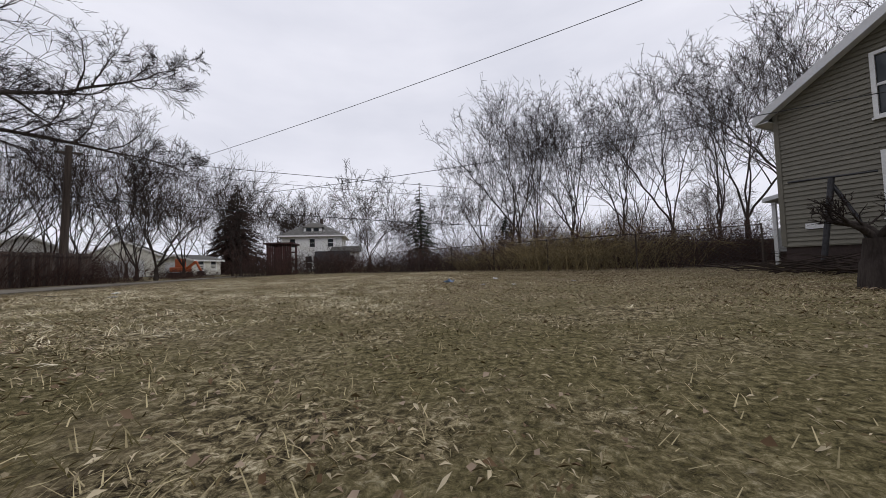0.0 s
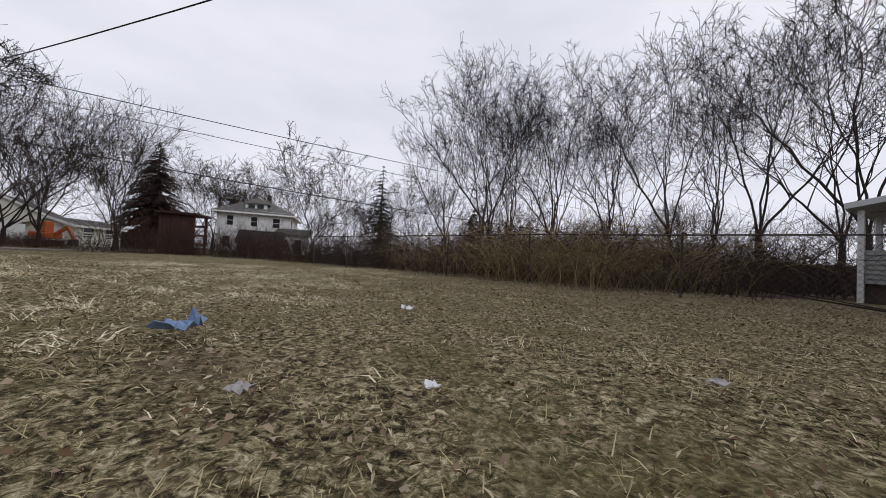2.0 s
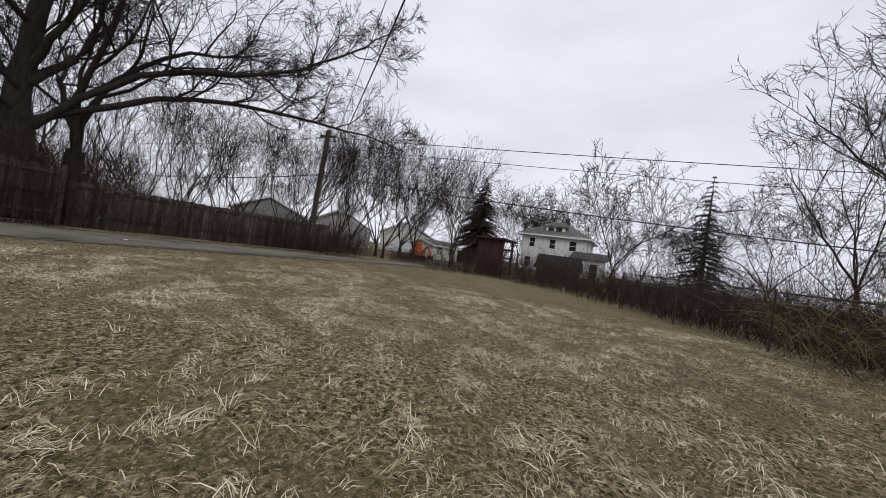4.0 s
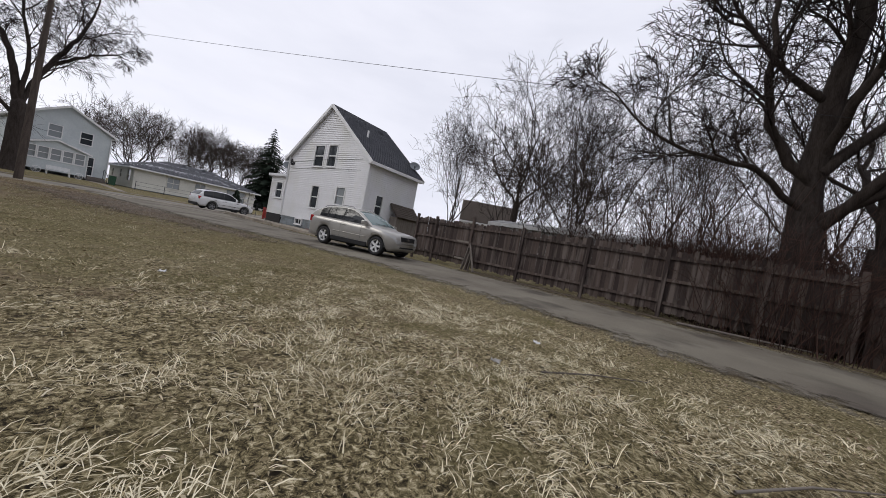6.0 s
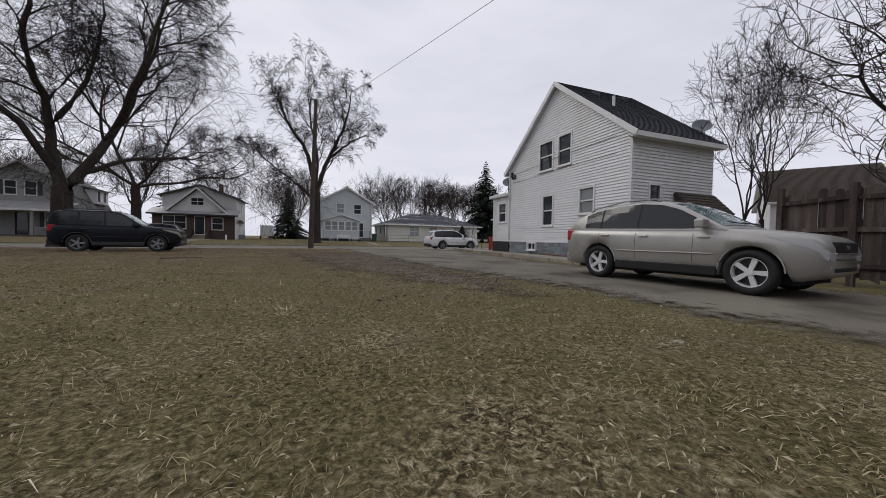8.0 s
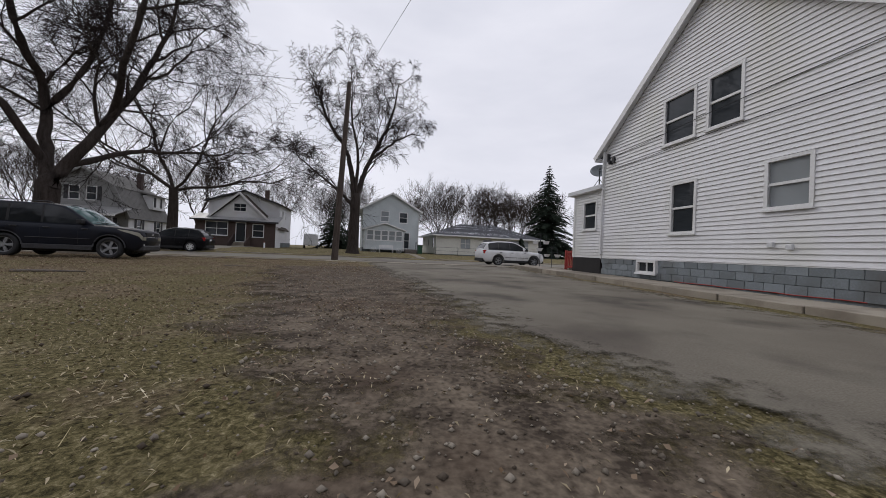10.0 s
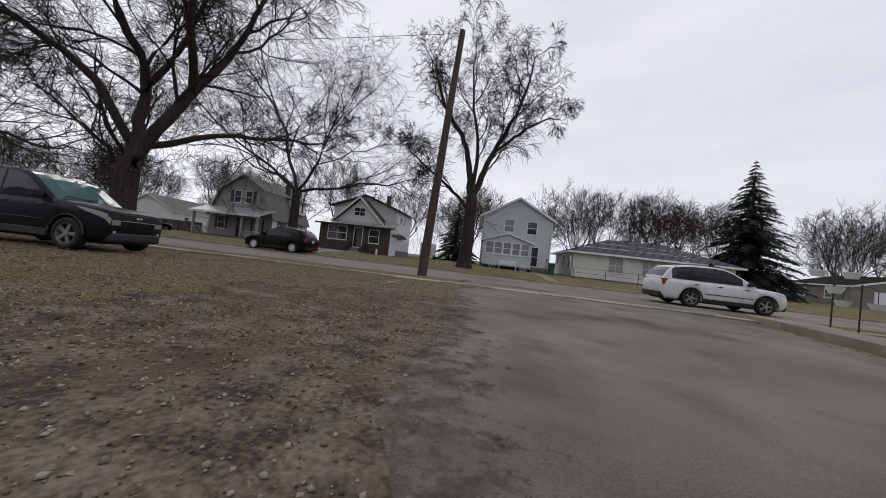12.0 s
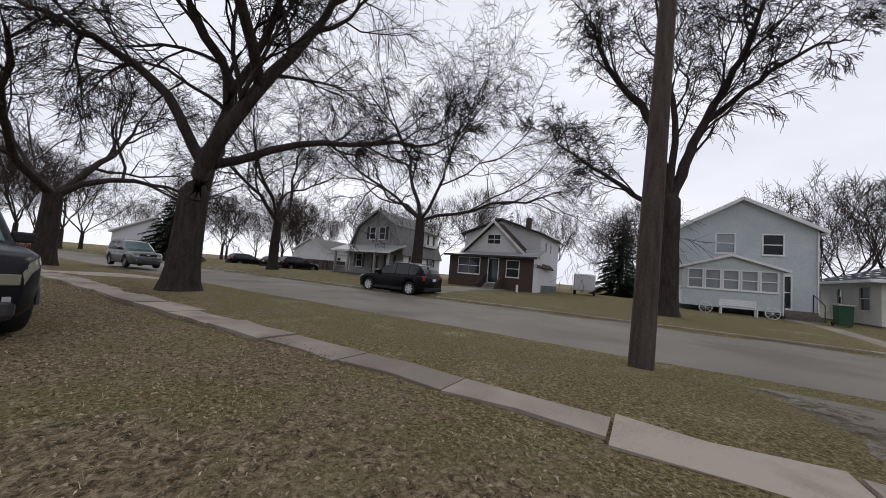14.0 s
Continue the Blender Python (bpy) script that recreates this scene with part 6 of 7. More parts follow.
# ---- pavement ----
def sidewalk():
    s = thing("pavement", Matrix.Rotation(STREET, 4, 'Z'), "old cracked concrete sidewalk slabs sunk in the grass", "sidewalk", kind="structure")
    r = random.Random(2)
    u = -60.0
    while u < 62:
        L = 1.5
        w0, w1 = 28.78 + r.uniform(-0.06, 0.08), 29.45 + r.uniform(-0.12, 0.05)
        if -22 < u < 22:
            bm = bmesh.new()
            pts = [(u + 0.015, w0 + r.uniform(-0.05, 0.05)), (u + L * 0.5, w0 + r.uniform(-0.06, 0.1)), (u + L - 0.015, w0 + r.uniform(-0.05, 0.05)),
                   (u + L - 0.015, w1 + r.uniform(-0.05, 0.05)), (u + L * 0.45, w1 + r.uniform(-0.1, 0.05)), (u + 0.015, w1 + r.uniform(-0.05, 0.05))]
            prism(bm, pts, "z", -0.08, 0.052 + r.uniform(-0.012, 0.012))
        else:
            bm = boxed(u + 0.01, w0, -0.08, u + L - 0.01, w1, 0.03)
        part("slab", bm, M["concrete"], s)
        u += L
    return s


sidewalk()


def house_walk():
    s = thing("house_path", Matrix.Identity(4), "grey concrete path along the white house", "path", kind="structure")
    r = random.Random(6)
    for i in range(11):
        y = 15.5 + i * 1.45
        bm = boxed(11.98 + r.uniform(-0.03, 0.03), y + 0.01, -0.05, 13.36, y + 1.44, 0.15 + r.uniform(-0.008, 0.008), bevel=0.012)
        part("slab", bm, M["concrete"], s)
    return s


house_walk()


def broken_path():
    s = thing("broken_path", Matrix.Identity(4), "broken sunken concrete path slabs between drive and sidewalk", "path", kind="structure")
    r = random.Random(16)
    for i in range(4):
        y = 26.9 + i * 0.42
        x = 2.85 - 0.19 * (y - 26.9)
        a = r.uniform(0, 6.28)
        ring = [(x + 0.19 * r.uniform(0.6, 1.2) * math.cos(a + k * 1.05), y + 0.15 * r.uniform(0.6, 1.2) * math.sin(a + k * 1.05)) for k in range(6)]
        ring.sort(key=lambda p: math.atan2(p[1] - y, p[0] - x))
        bm = bmesh.new()
        z = z_at(x, y)
        prism(bm, ring, "z", z - 0.05, z + 0.022 + r.uniform(-0.01, 0.008))
        part("slab", bm, M["concrete"], s)
    return s


broken_path()


def kerb():
    k = thing("kerb", Matrix.Rotation(STREET, 4, 'Z'), "low concrete kerb on the far side of the street", "kerb", kind="structure")
    for i in range(40):
        u = -60 + i * 3.0
        if -7.5 < u < -3.0:
            continue
        part("kerbstone", boxed(u, 40.85, -0.3, u + 2.98, 41.05, 0.02, bevel=0.02), M["concrete"], k)
    return k


kerb()
tagged(ribbon("side_drive", np.arange(40.9, 62, 0.7), lambda u, s: tuple(on_street(-5.2 + s, u)[:2]), lambda u: 1.9, 0.02, M["road"], 7, 0.15), "grey gravel drive between the bungalow and the blue house", "driveway", kind="structure")
tagged(ribbon("front_drive", np.arange(24.0, 33.5, 0.5), lambda u, s: tuple(on_street(-13.6 + s + 0.15 * (u - 24), u)[:2]), lambda u: 1.5, 0.025, M["concrete"], 7, 0.1), "concrete drive beside the parked car", "driveway", kind="structure")
tagged(ribbon("front_path", np.arange(41.0, 52, 0.7), lambda u, s: tuple(on_street(13.2 + s, u)[:2]), lambda u: 0.55, 0.02, M["concrete"], 5, 0.05), "narrow concrete path to the blue house", "path", kind="structure")

# ---- cars ----
def lerp_pts(pts, x):
    return float(np.interp(x, [p[0] for p in pts], [p[1] for p in pts]))


WHEELS = {}


def wheel_parts(parent, m, R, w, rim_mat, spokes, key):
    """Tyre with rounded shoulders, dished rim, hub and spokes."""
    if key not in WHEELS:
        seg = 28
        prof = [(R * 0.66, -w / 2), (R * 0.9, -w / 2 - 0.004), (R * 0.985, -w * 0.36), (R, -w * 0.15), (R, w * 0.15), (R * 0.985, w * 0.36), (R * 0.9, w / 2 + 0.004), (R * 0.66, w / 2)]
        vs, fs = [], []
        for j in range(seg):
            a = 2 * math.pi * j / seg
            vs += [(r * math.cos(a), y, r * math.sin(a)) for r, y in prof]
        n = len(prof)
        for j in range(seg):
            k = (j + 1) % seg
            for i in range(n):
                fs.append((j * n + i, j * n + (i + 1) % n, k * n + (i + 1) % n, k * n + i))
        tyre = mesh_of("tyre", vs, fs, M["black"], True)
        bm = bmesh.new()
        prof = [(R * 0.68, -w / 2 + 0.005), (R * 0.63, -w / 2 + 0.005), (R * 0.6, -w / 2 + 0.05), (R * 0.6, 0.0)]
        rings = [[bm.verts.new((r * math.cos(2 * math.pi * j / seg), y, r * math.sin(2 * math.pi * j / seg))) for j in range(seg)] for r, y in prof]
        for a, b in zip(rings, rings[1:]):
            for j in range(seg):
                bm.faces.new((a[j], a[(j + 1) % seg], b[(j + 1) % seg], b[j]))
        for s in range(spokes):
            a = 2 * math.pi * s / spokes
            rot = Matrix.Rotation(-a, 4, 'Y')
            vsb = box(bm, 0.03, -w / 2 + 0.02, -R * 0.085, R * 0.63, -w / 2 + 0.06, R * 0.085)
            for v in vsb:
                if v.co.x > 0.1:
                    v.co.z *= 1.25
                v.co = rot @ v.co
        bmesh.ops.create_cone(bm, segments=14, radius1=R * 0.17, radius2=R * 0.14, depth=0.05, cap_ends=True, matrix=pose(0, -w / 2 + 0.03, 0, 90, 0, 0))
        rim = bpy.data.meshes.new("rim")
        bm.to_mesh(rim)
        bm.free()
        rim.materials.append(rim_mat)
        bm = bmesh.new()
        bmesh.ops.create_cone(bm, segments=24, radius1=R * 0.6, radius2=R * 0.6, depth=0.05, cap_ends=True, matrix=pose(0, 0.02, 0, 90, 0, 0))
        disc = bpy.data.meshes.new("brake_disc")
        bm.to_mesh(disc)
        bm.free()
        disc.materials.append(M["steel"])
        WHEELS[key] = (tyre, rim, disc)
    tyre, rim, disc = WHEELS[key]
    t = piece("wheel", tyre, parent, m)
    piece("rim", rim, t)
    piece("brake_disc", disc, t)
    return t


def suv(m, label, L, W, H, base, front, body, belt, roof, paint_mat, R=0.36, clear=0.24, rim=None, spokes=5, rails=True, cladding=None, gh=0.36, lamp=None, pillars=(), windows=(), ws=None, rear_ws=None, top_in=0.74, key="", group="parked cars", bumper=None, grille=True):
    """A car from its side outline: belt and roof are (x, z) from the tail (x = -L/2) to the nose."""
    c = thing("car", m, label, "car", group)
    hw = W / 2
    xf = L / 2 - front
    xr = xf - base
    xs = np.linspace(-L / 2, L / 2, 93)
    RA = R + 0.055

    def taper(x):
        e = 1 - (0.26 if x > 0 else 0.16) * max(0.0, (abs(x) - (L / 2 - 0.6)) / 0.6) ** 2.4
        return hw * e

    def arch(x):
        z = 0.0
        for xw in (xf, xr):
            if abs(x - xw) < RA:
                z = max(z, R + math.sqrt(RA * RA - (x - xw) ** 2))
        return z

    bm = bmesh.new()
    prev = None
    for x in xs:
        w, zt, za = taper(x), lerp_pts(belt, x), arch(x)
        end = max(0.0, (abs(x) - (L / 2 - 0.25)) / 0.25)
        zb = clear + 0.12 * end
        sec = [(0, zb), (w * 0.86, zb), (w * 0.95, zb + 0.07), (w * 0.985, zb + 0.22), (w, (zb + zt) * 0.52), (w * 0.995, zt - 0.16), (w * 0.965, zt - 0.05), (w * 0.90, zt), (w * 0.5, zt + 0.025), (0, zt + 0.035)]
        pts = [(y, max(z, za) if (0 < i < 6) else z) for i, (y, z) in enumerate(sec)]
        pts[0] = (0, max(zb, 0.0))
        row = [bm.verts.new((x, y, z)) for y, z in pts] + [bm.verts.new((x, -y, z)) for y, z in pts[-2:0:-1]]
        if prev:
            n = len(row)
            for i in range(n):
                bm.faces.new((prev[i], prev[(i + 1) % n], row[(i + 1) % n], row[i]))
        else:
            bm.faces.new(row[::-1])
        prev = row
    bm.faces.new(prev)
    bmesh.ops.recalc_face_normals(bm, faces=bm.faces[:])
    part("body", bm, paint_mat, c, smooth=True)

    # cabin
    x0, x1 = roof[0][0], roof[-1][0]
    zmax = max(p[1] for p in roof)
    wb, wt = hw * 0.93, hw * top_in

    def width(x, z):
        zt = lerp_pts(belt, x)
        f = min(1.0, max(0.0, (z - zt) / (zmax - zt + 1e-6)))
        return (wb + (wt - wb) * f ** 1.15) * (taper(x) / hw) ** 0.6

    bm = bmesh.new()
    prev = None
    for x in np.linspace(x0, x1, 61):
        zt, zr = lerp_pts(belt, x) - 0.02, lerp_pts(roof, x)
        zr = max(zr, zt + 0.03)
        pts = []
        for f in (0, 0.3, 0.6, 0.85, 0.95):
            z = zt + (zr - 0.02 - zt) * f
            pts.append((width(x, z), z))
        wtop = width(x, zr)
        pts += [(wtop - 0.03, zr - 0.012), (wtop - 0.10, zr), (wtop * 0.5, zr + 0.02), (0, zr + 0.028)]
        row = [bm.verts.new((x, y, z)) for y, z in pts] + [bm.verts.new((x, -y, z)) for y, z in pts[-2::-1]]
        if prev:
            for i in range(len(row) - 1):
                bm.faces.new((prev[i], prev[i + 1], row[i + 1], row[i]))
        prev = row
    bmesh.ops.recalc_face_normals(bm, faces=bm.faces[:])
    part("cabin", bm, paint_mat, c, smooth=True)

    # side glass, one pane each
    for (a, b) in windows:
        for s in (1, -1):
            bm = bmesh.new()
            prev = None
            for x in np.linspace(a, b, 9):
                zt, zr = lerp_pts(belt, x) + 0.02, lerp_pts(roof, x) - 0.065
                if zr < zt + 0.02:
                    zr = zt + 0.02
                row = [bm.verts.new((x, s * (width(x, zt + (zr - zt) * f) + 0.007), zt + (zr - zt) * f)) for f in (0, 0.35, 0.7, 1)]
                if prev:
                    for i in range(3):
                        bm.faces.new((prev[i], prev[i + 1], row[i + 1], row[i]))
                prev = row
            bmesh.ops.recalc_face_normals(bm, faces=bm.faces[:])
            part("side_window", bm, M["carglass"], c)
    for rng, gm, nm in ((ws, M["windshield"], "windshield"), (rear_ws, M["carglass"], "rear_window")):
        if not rng:
            continue
        bm = bmesh.new()
        prev = None
        for x in np.linspace(rng[0], rng[1], 8):
            zr = lerp_pts(roof, x)
            wy = width(x, zr) - 0.09
            row = [bm.verts.new((x + (0.006 if nm == "windshield" else -0.006), wy * f, zr + 0.034 - 0.034 * abs(f) ** 2)) for f in (-1, -0.6, -0.2, 0.2, 0.6, 1)]
            if prev:
                for i in range(5):
                    bm.faces.new((prev[i], prev[i + 1], row[i + 1], row[i]))
            prev = row
        bmesh.ops.recalc_face_normals(bm, faces=bm.faces[:])
        part(nm, bm, gm, c)
    if ws:
        for k in (-0.35, 0.15):
            zb = lerp_pts(roof, ws[1])
            tube_part("wiper", [(ws[1] + 0.03, k + 0.35, zb + 0.05), (ws[1] - 0.02, k - 0.2, zb + 0.075)], 0.009, M["black"], c, 5)
    # wheels in dark wells
    for xw, nm in ((xf, "front"), (xr, "rear")):
        for s in (1, -1):
            mm = pose(xw, -s * (hw - 0.125), R) if s == 1 else pose(xw, hw - 0.125, R, 0, 0, 180)
            wheel_parts(c, mm, R, 0.225, rim or M["alloy"], spokes, key or label)
    part("underbody", boxed(-L / 2 + 0.3, -hw + 0.28, 0.2, L / 2 - 0.3, hw - 0.28, 0.5), M["black"], c)
    # sills, bumpers and cladding
    cm = cladding or paint_mat
    for s in (1, -1):
        bm = boxed(xr + RA + 0.02, s * (hw - 0.06), clear - 0.01, xf - RA - 0.02, s * (hw + 0.008), clear + 0.15, bevel=0.015)
        part("sill", bm, cladding or M["black"], c)
        # wheel-arch lips
        for xw in (xf, xr):
            arc = [(xw + (RA + 0.01) * math.cos(a), s * (hw * 0.985), R + (RA + 0.01) * math.sin(a)) for a in np.linspace(0.05, math.pi - 0.05, 15)]
            tube_part("arch_lip", arc, 0.022 if cladding else 0.012, cm, c, 6)
        # mirror
        xm = ws[1] - 0.25 if ws else x1 - 0.4
        zm = lerp_pts(belt, xm) + 0.09
        part("mirror", boxed(xm - 0.06, s * (hw * 0.93), zm - 0.07, xm + 0.09, s * (hw * 0.93 + 0.22), zm + 0.08, bevel=0.03), paint_mat if not cladding else M["black"], c)
        # door shut lines and handles
        for xd in pillars:
            pts = []
            for f in np.linspace(0, 1, 6):
                z = clear + 0.2 + (lerp_pts(belt, xd) - 0.08 - clear - 0.2) * f
                zz = (z - clear) / (lerp_pts(belt, xd) - clear)
                pts.append((xd, s * (taper(xd) * float(np.interp(zz, [0, 0.1, 0.25, 0.55, 0.83, 0.95, 1], [0.9, 0.955, 0.987, 1.0, 0.995, 0.966, 0.92])) - 0.001), z))
            tube_part("door_seam", pts, 0.005, M["black"], c, 4)
            zh = lerp_pts(belt, xd) - 0.14
            part("door_handle", boxed(xd + 0.08, s * (hw * 0.985), zh - 0.018, xd + 0.26, s * (hw * 0.985 + 0.035), zh + 0.018, bevel=0.01), cm, c)
        tube_part("side_moulding", [(xr + RA + 0.08, s * (hw + 0.001), clear + 0.36), (xf - RA - 0.08, s * (hw + 0.001), clear + 0.36)], 0.014, cm, c, 6)
        if rails:
            xa, xb = x0 + 0.55, (ws[0] if ws else x1) - 0.25
            pts = [(x, s * (width(x, lerp_pts(roof, x)) - 0.07), lerp_pts(roof, x) + (0.0 if e else 0.05)) for x, e in ((xa, 1), (xa + 0.1, 0), ((xa + xb) / 2, 0), (xb - 0.1, 0), (xb, 1))]
            tube_part("roof_rail", pts, 0.017, M["galv"] if not cladding else M["steel"], c, 6)
        # lamps
        zl = lerp_pts(belt, L / 2 - 0.3) - 0.10
        wl_ = taper(L / 2 - 0.1)
        bm = bmesh.new()
        prev = None
        for x in np.linspace(L / 2 - 0.62, L / 2 - 0.004, 9):
            g = max(0.0, (x - L / 2 + 0.62) / 0.62)
            w, zt = taper(x), lerp_pts(belt, x)
            row = []
            for f in (0.0, 0.35, 0.7, 1.0):
                d = 0.045 + (0.015 + 0.125 * g ** 0.8) * (1 - f)
                row.append(bm.verts.new((x, s * (w * float(np.interp(d, [0, 0.05, 0.16, 0.4], [0.90, 0.965, 0.995, 1.0])) + 0.007), zt - d)))
            if prev:
                for i in range(3):
                    bm.faces.new((prev[i], prev[i + 1], row[i + 1], row[i]))
            prev = row
        zt, w = lerp_pts(belt, L / 2), taper(L / 2)
        bmesh.ops.recalc_face_normals(bm, faces=bm.faces[:])
        part("headlight", bm, lamp or M["lens_clear"], c, smooth=True)
        part("headlight_front", boxed(L / 2 - 0.02, s * w * 0.66, zt - 0.17, L / 2 + 0.006, s * w * 0.97, zt - 0.045, bevel=0.01), lamp or M["lens_clear"], c)
        for (a0, b0), (a1, b1) in zip(windows, windows[1:]):
            bm = bmesh.new()
            rows = []
            for x in (b0 - 0.01, a1 + 0.01):
                z0, z1 = lerp_pts(belt, x) + 0.02, lerp_pts(roof, x) - 0.065
                rows.append([bm.verts.new((x, s * (width(x, z0 + (z1 - z0) * f) + 0.005), z0 + (z1 - z0) * f)) for f in (0, 0.35, 0.7, 1)])
            for i in range(3):
                bm.faces.new((rows[0][i], rows[0][i + 1], rows[1][i + 1], rows[1][i]))
            bmesh.ops.recalc_face_normals(bm, faces=bm.faces[:])
            part("pillar_trim", bm, M["black"], c)
        part("fog_lamp", boxed(L / 2 - 0.12, s * (hw * 0.56), clear + 0.17, L / 2 + 0.002, s * (hw * 0.69), clear + 0.28, bevel=0.03), M["lens_clear"], c)
        zr = lerp_pts(belt, -L / 2 + 0.15) - 0.1
        wr_ = taper(-L / 2 + 0.12)
        part("tail_lamp", boxed(-L / 2 + 0.04, s * (wr_ * 0.70), zr - 0.17, -L / 2 + 0.32, s * (wr_ * 1.015), zr + 0.09, bevel=0.03), M["lens_red"], c)
    zg = lerp_pts(belt, L / 2 - 0.1)
    if grille:
        g = part("grille", boxed(L / 2 - 0.15, -hw * 0.5, zg - 0.19, L / 2 + 0.012, hw * 0.5, zg - 0.03, bevel=0.02), M["black"], c)
        part("grille_bar", boxed(L / 2 - 0.05, -hw * 0.5, zg - 0.205, L / 2 + 0.02, hw * 0.5, zg - 0.185, bevel=0.006), M["chrome"], g)
        part("badge", boxed(L / 2 - 0.02, -0.08, zg - 0.14, L / 2 + 0.02, 0.08, zg - 0.075, bevel=0.02), M["chrome"], g)
    wn_ = taper(L / 2)
    if bumper:
        part("lower_intake", boxed(L / 2 - 0.1, -wn_ * 0.7, clear + 0.14, L / 2 + 0.006, wn_ * 0.7, clear + 0.21, bevel=0.02), M["black"], c)
    else:
        part("front_bumper", boxed(L / 2 - 0.3, -wn_ * 0.98, clear - 0.02, L / 2 + 0.015, wn_ * 0.98, clear + 0.24, bevel=0.07), cladding or M["black"], c)
    part("rear_bumper", boxed(-L / 2 - 0.03, -hw * 0.84, clear + 0.02, -L / 2 + 0.3, hw * 0.84, clear + 0.26, bevel=0.05), bumper or cladding or M["black"], c)
    part("number_plate", boxed(-L / 2 - 0.02, -0.16, 0.84, -L / 2 + 0.03, 0.16, 0.98), M["plastic_white"], c)
    return c


def place(wheel_front, wheel_rear, near, W, base, front, L, z):
    """A car's pose from its two near-side wheel centres on the ground. near: +1 if these are its left wheels."""
    f, r = Vector(wheel_front), Vector(wheel_rear)
    d = (f - r).normalized()
    left = Vector((-d.y, d.x))
    mid_axle = r + d * base / 2
    off = (L / 2 - front - base / 2)
    centre = mid_axle - left * near * (W / 2 - 0.1) - d * off
    return pose(centre.x, centre.y, z, 0, 0, math.degrees(math.atan2(d.y, d.x)))


# silver SUV in the drive, nose towards the back
suv(place((10.45, 10.45), (9.88, 13.10), -1, 1.845, 2.715, 0.80, 4.52, 0.03), "champagne silver SUV parked in the driveway", 4.52, 1.845, 1.65, 2.715, 0.80, None,
    [(-2.26, 1.00), (-2.16, 1.10), (-1.5, 1.09), (0.4, 1.05), (0.9, 1.05), (1.2, 1.04), (1.6, 1.0), (1.95, 0.95), (2.12, 0.91), (2.21, 0.85), (2.26, 0.74)],
    [(-2.2, 1.08), (-2.02, 1.27), (-1.75, 1.44), (-1.4, 1.56), (-0.9, 1.63), (-0.4, 1.65), (0.0, 1.61), (0.35, 1.50), (0.75, 1.28), (1.15, 1.05)],
    M["silver"], 0.36, 0.27, M["alloy"], 5, True, None, windows=((-1.66, -1.26), (-1.22, -0.40), (-0.36, 0.66)), ws=(0.18, 1.05), rear_ws=(-2.14, -1.85), pillars=(-0.4, 0.66, -1.25), key="silver", bumper=M["silver"])
# dark navy SUV on the lawn
suv(place((-4.0, 24.9), (-6.62, 24.34), -1, 1.79, 2.62, 0.82, 4.38, 0.0), "dark navy SUV with grey cladding parked on the lawn", 4.38, 1.79, 1.75, 2.62, 0.82, None,
    [(-2.19, 1.02), (-2.12, 1.12), (0.4, 1.10), (0.75, 1.11), (1.0, 1.10), (1.5, 1.07), (1.9, 1.02), (2.1, 0.97), (2.16, 0.92), (2.19, 0.83)],
    [(-2.17, 1.10), (-2.10, 1.45), (-1.98, 1.67), (-1.6, 1.75), (-0.3, 1.76), (0.0, 1.72), (0.22, 1.62), (0.58, 1.35), (0.92, 1.10)],
    M["navy"], 0.37, 0.28, M["galv"], 5, True, M["steel"], windows=((-2.0, -1.25), (-1.18, -0.42), (-0.36, 0.52)), ws=(0.05, 0.87), rear_ws=(-2.15, -2.02), pillars=(-0.4, 0.55, -1.2), key="navy", top_in=0.83, lamp=M["lens_dull"])
# black SUV at the far kerb
suv(place((-13.17, 39.35), (-10.28, 39.75), 1, 1.94, 2.915, 0.92, 4.82, -0.12), "glossy black SUV parked along the far kerb", 4.82, 1.94, 1.76, 2.915, 0.92, None,
    [(-2.41, 1.02), (-2.25, 1.12), (0.5, 1.08), (1.0, 1.07), (1.3, 1.05), (2.0, 0.98), (2.3, 0.88), (2.41, 0.75)],
    [(-2.35, 1.1), (-2.1, 1.45), (-1.85, 1.65), (-1.2, 1.75), (-0.4, 1.76), (0.0, 1.72), (0.3, 1.6), (0.8, 1.3), (1.15, 1.08)],
    M["carblack"], 0.38, 0.26, M["alloy"], 7, True, None, windows=((-1.95, -1.3), (-1.24, -0.42), (-0.36, 0.6)), ws=(0.15, 1.08), rear_ws=(-2.25, -1.95), pillars=(-0.4, 0.6, -1.25), key="black")
# white SUV on the near verge
suv(place((12.55 + 2.865 * SC, 36.6 + 2.865 * SS), (12.55, 36.6), -1, 2.0, 2.865, 0.95, 5.0, -0.12), "white SUV parked on the street verge near the driveway", 5.0, 2.0, 1.79, 2.865, 0.95, None,
    [(-2.5, 1.0), (-2.4, 1.12), (0.5, 1.10), (1.0, 1.10), (1.3, 1.08), (2.0, 1.02), (2.35, 0.94), (2.5, 0.8)],
    [(-2.45, 1.1), (-2.25, 1.45), (-2.0, 1.68), (-1.3, 1.78), (-0.4, 1.79), (0.0, 1.76), (0.35, 1.63), (0.85, 1.35), (1.2, 1.12)],
    M["carwhite"], 0.38, 0.26, M["galv"], 5, True, M["black"], windows=((-2.1, -1.35), (-1.28, -0.42), (-0.36, 0.66)), ws=(0.2, 1.12), rear_ws=(-2.4, -2.1), pillars=(-0.4, 0.64, -1.3), key="white")
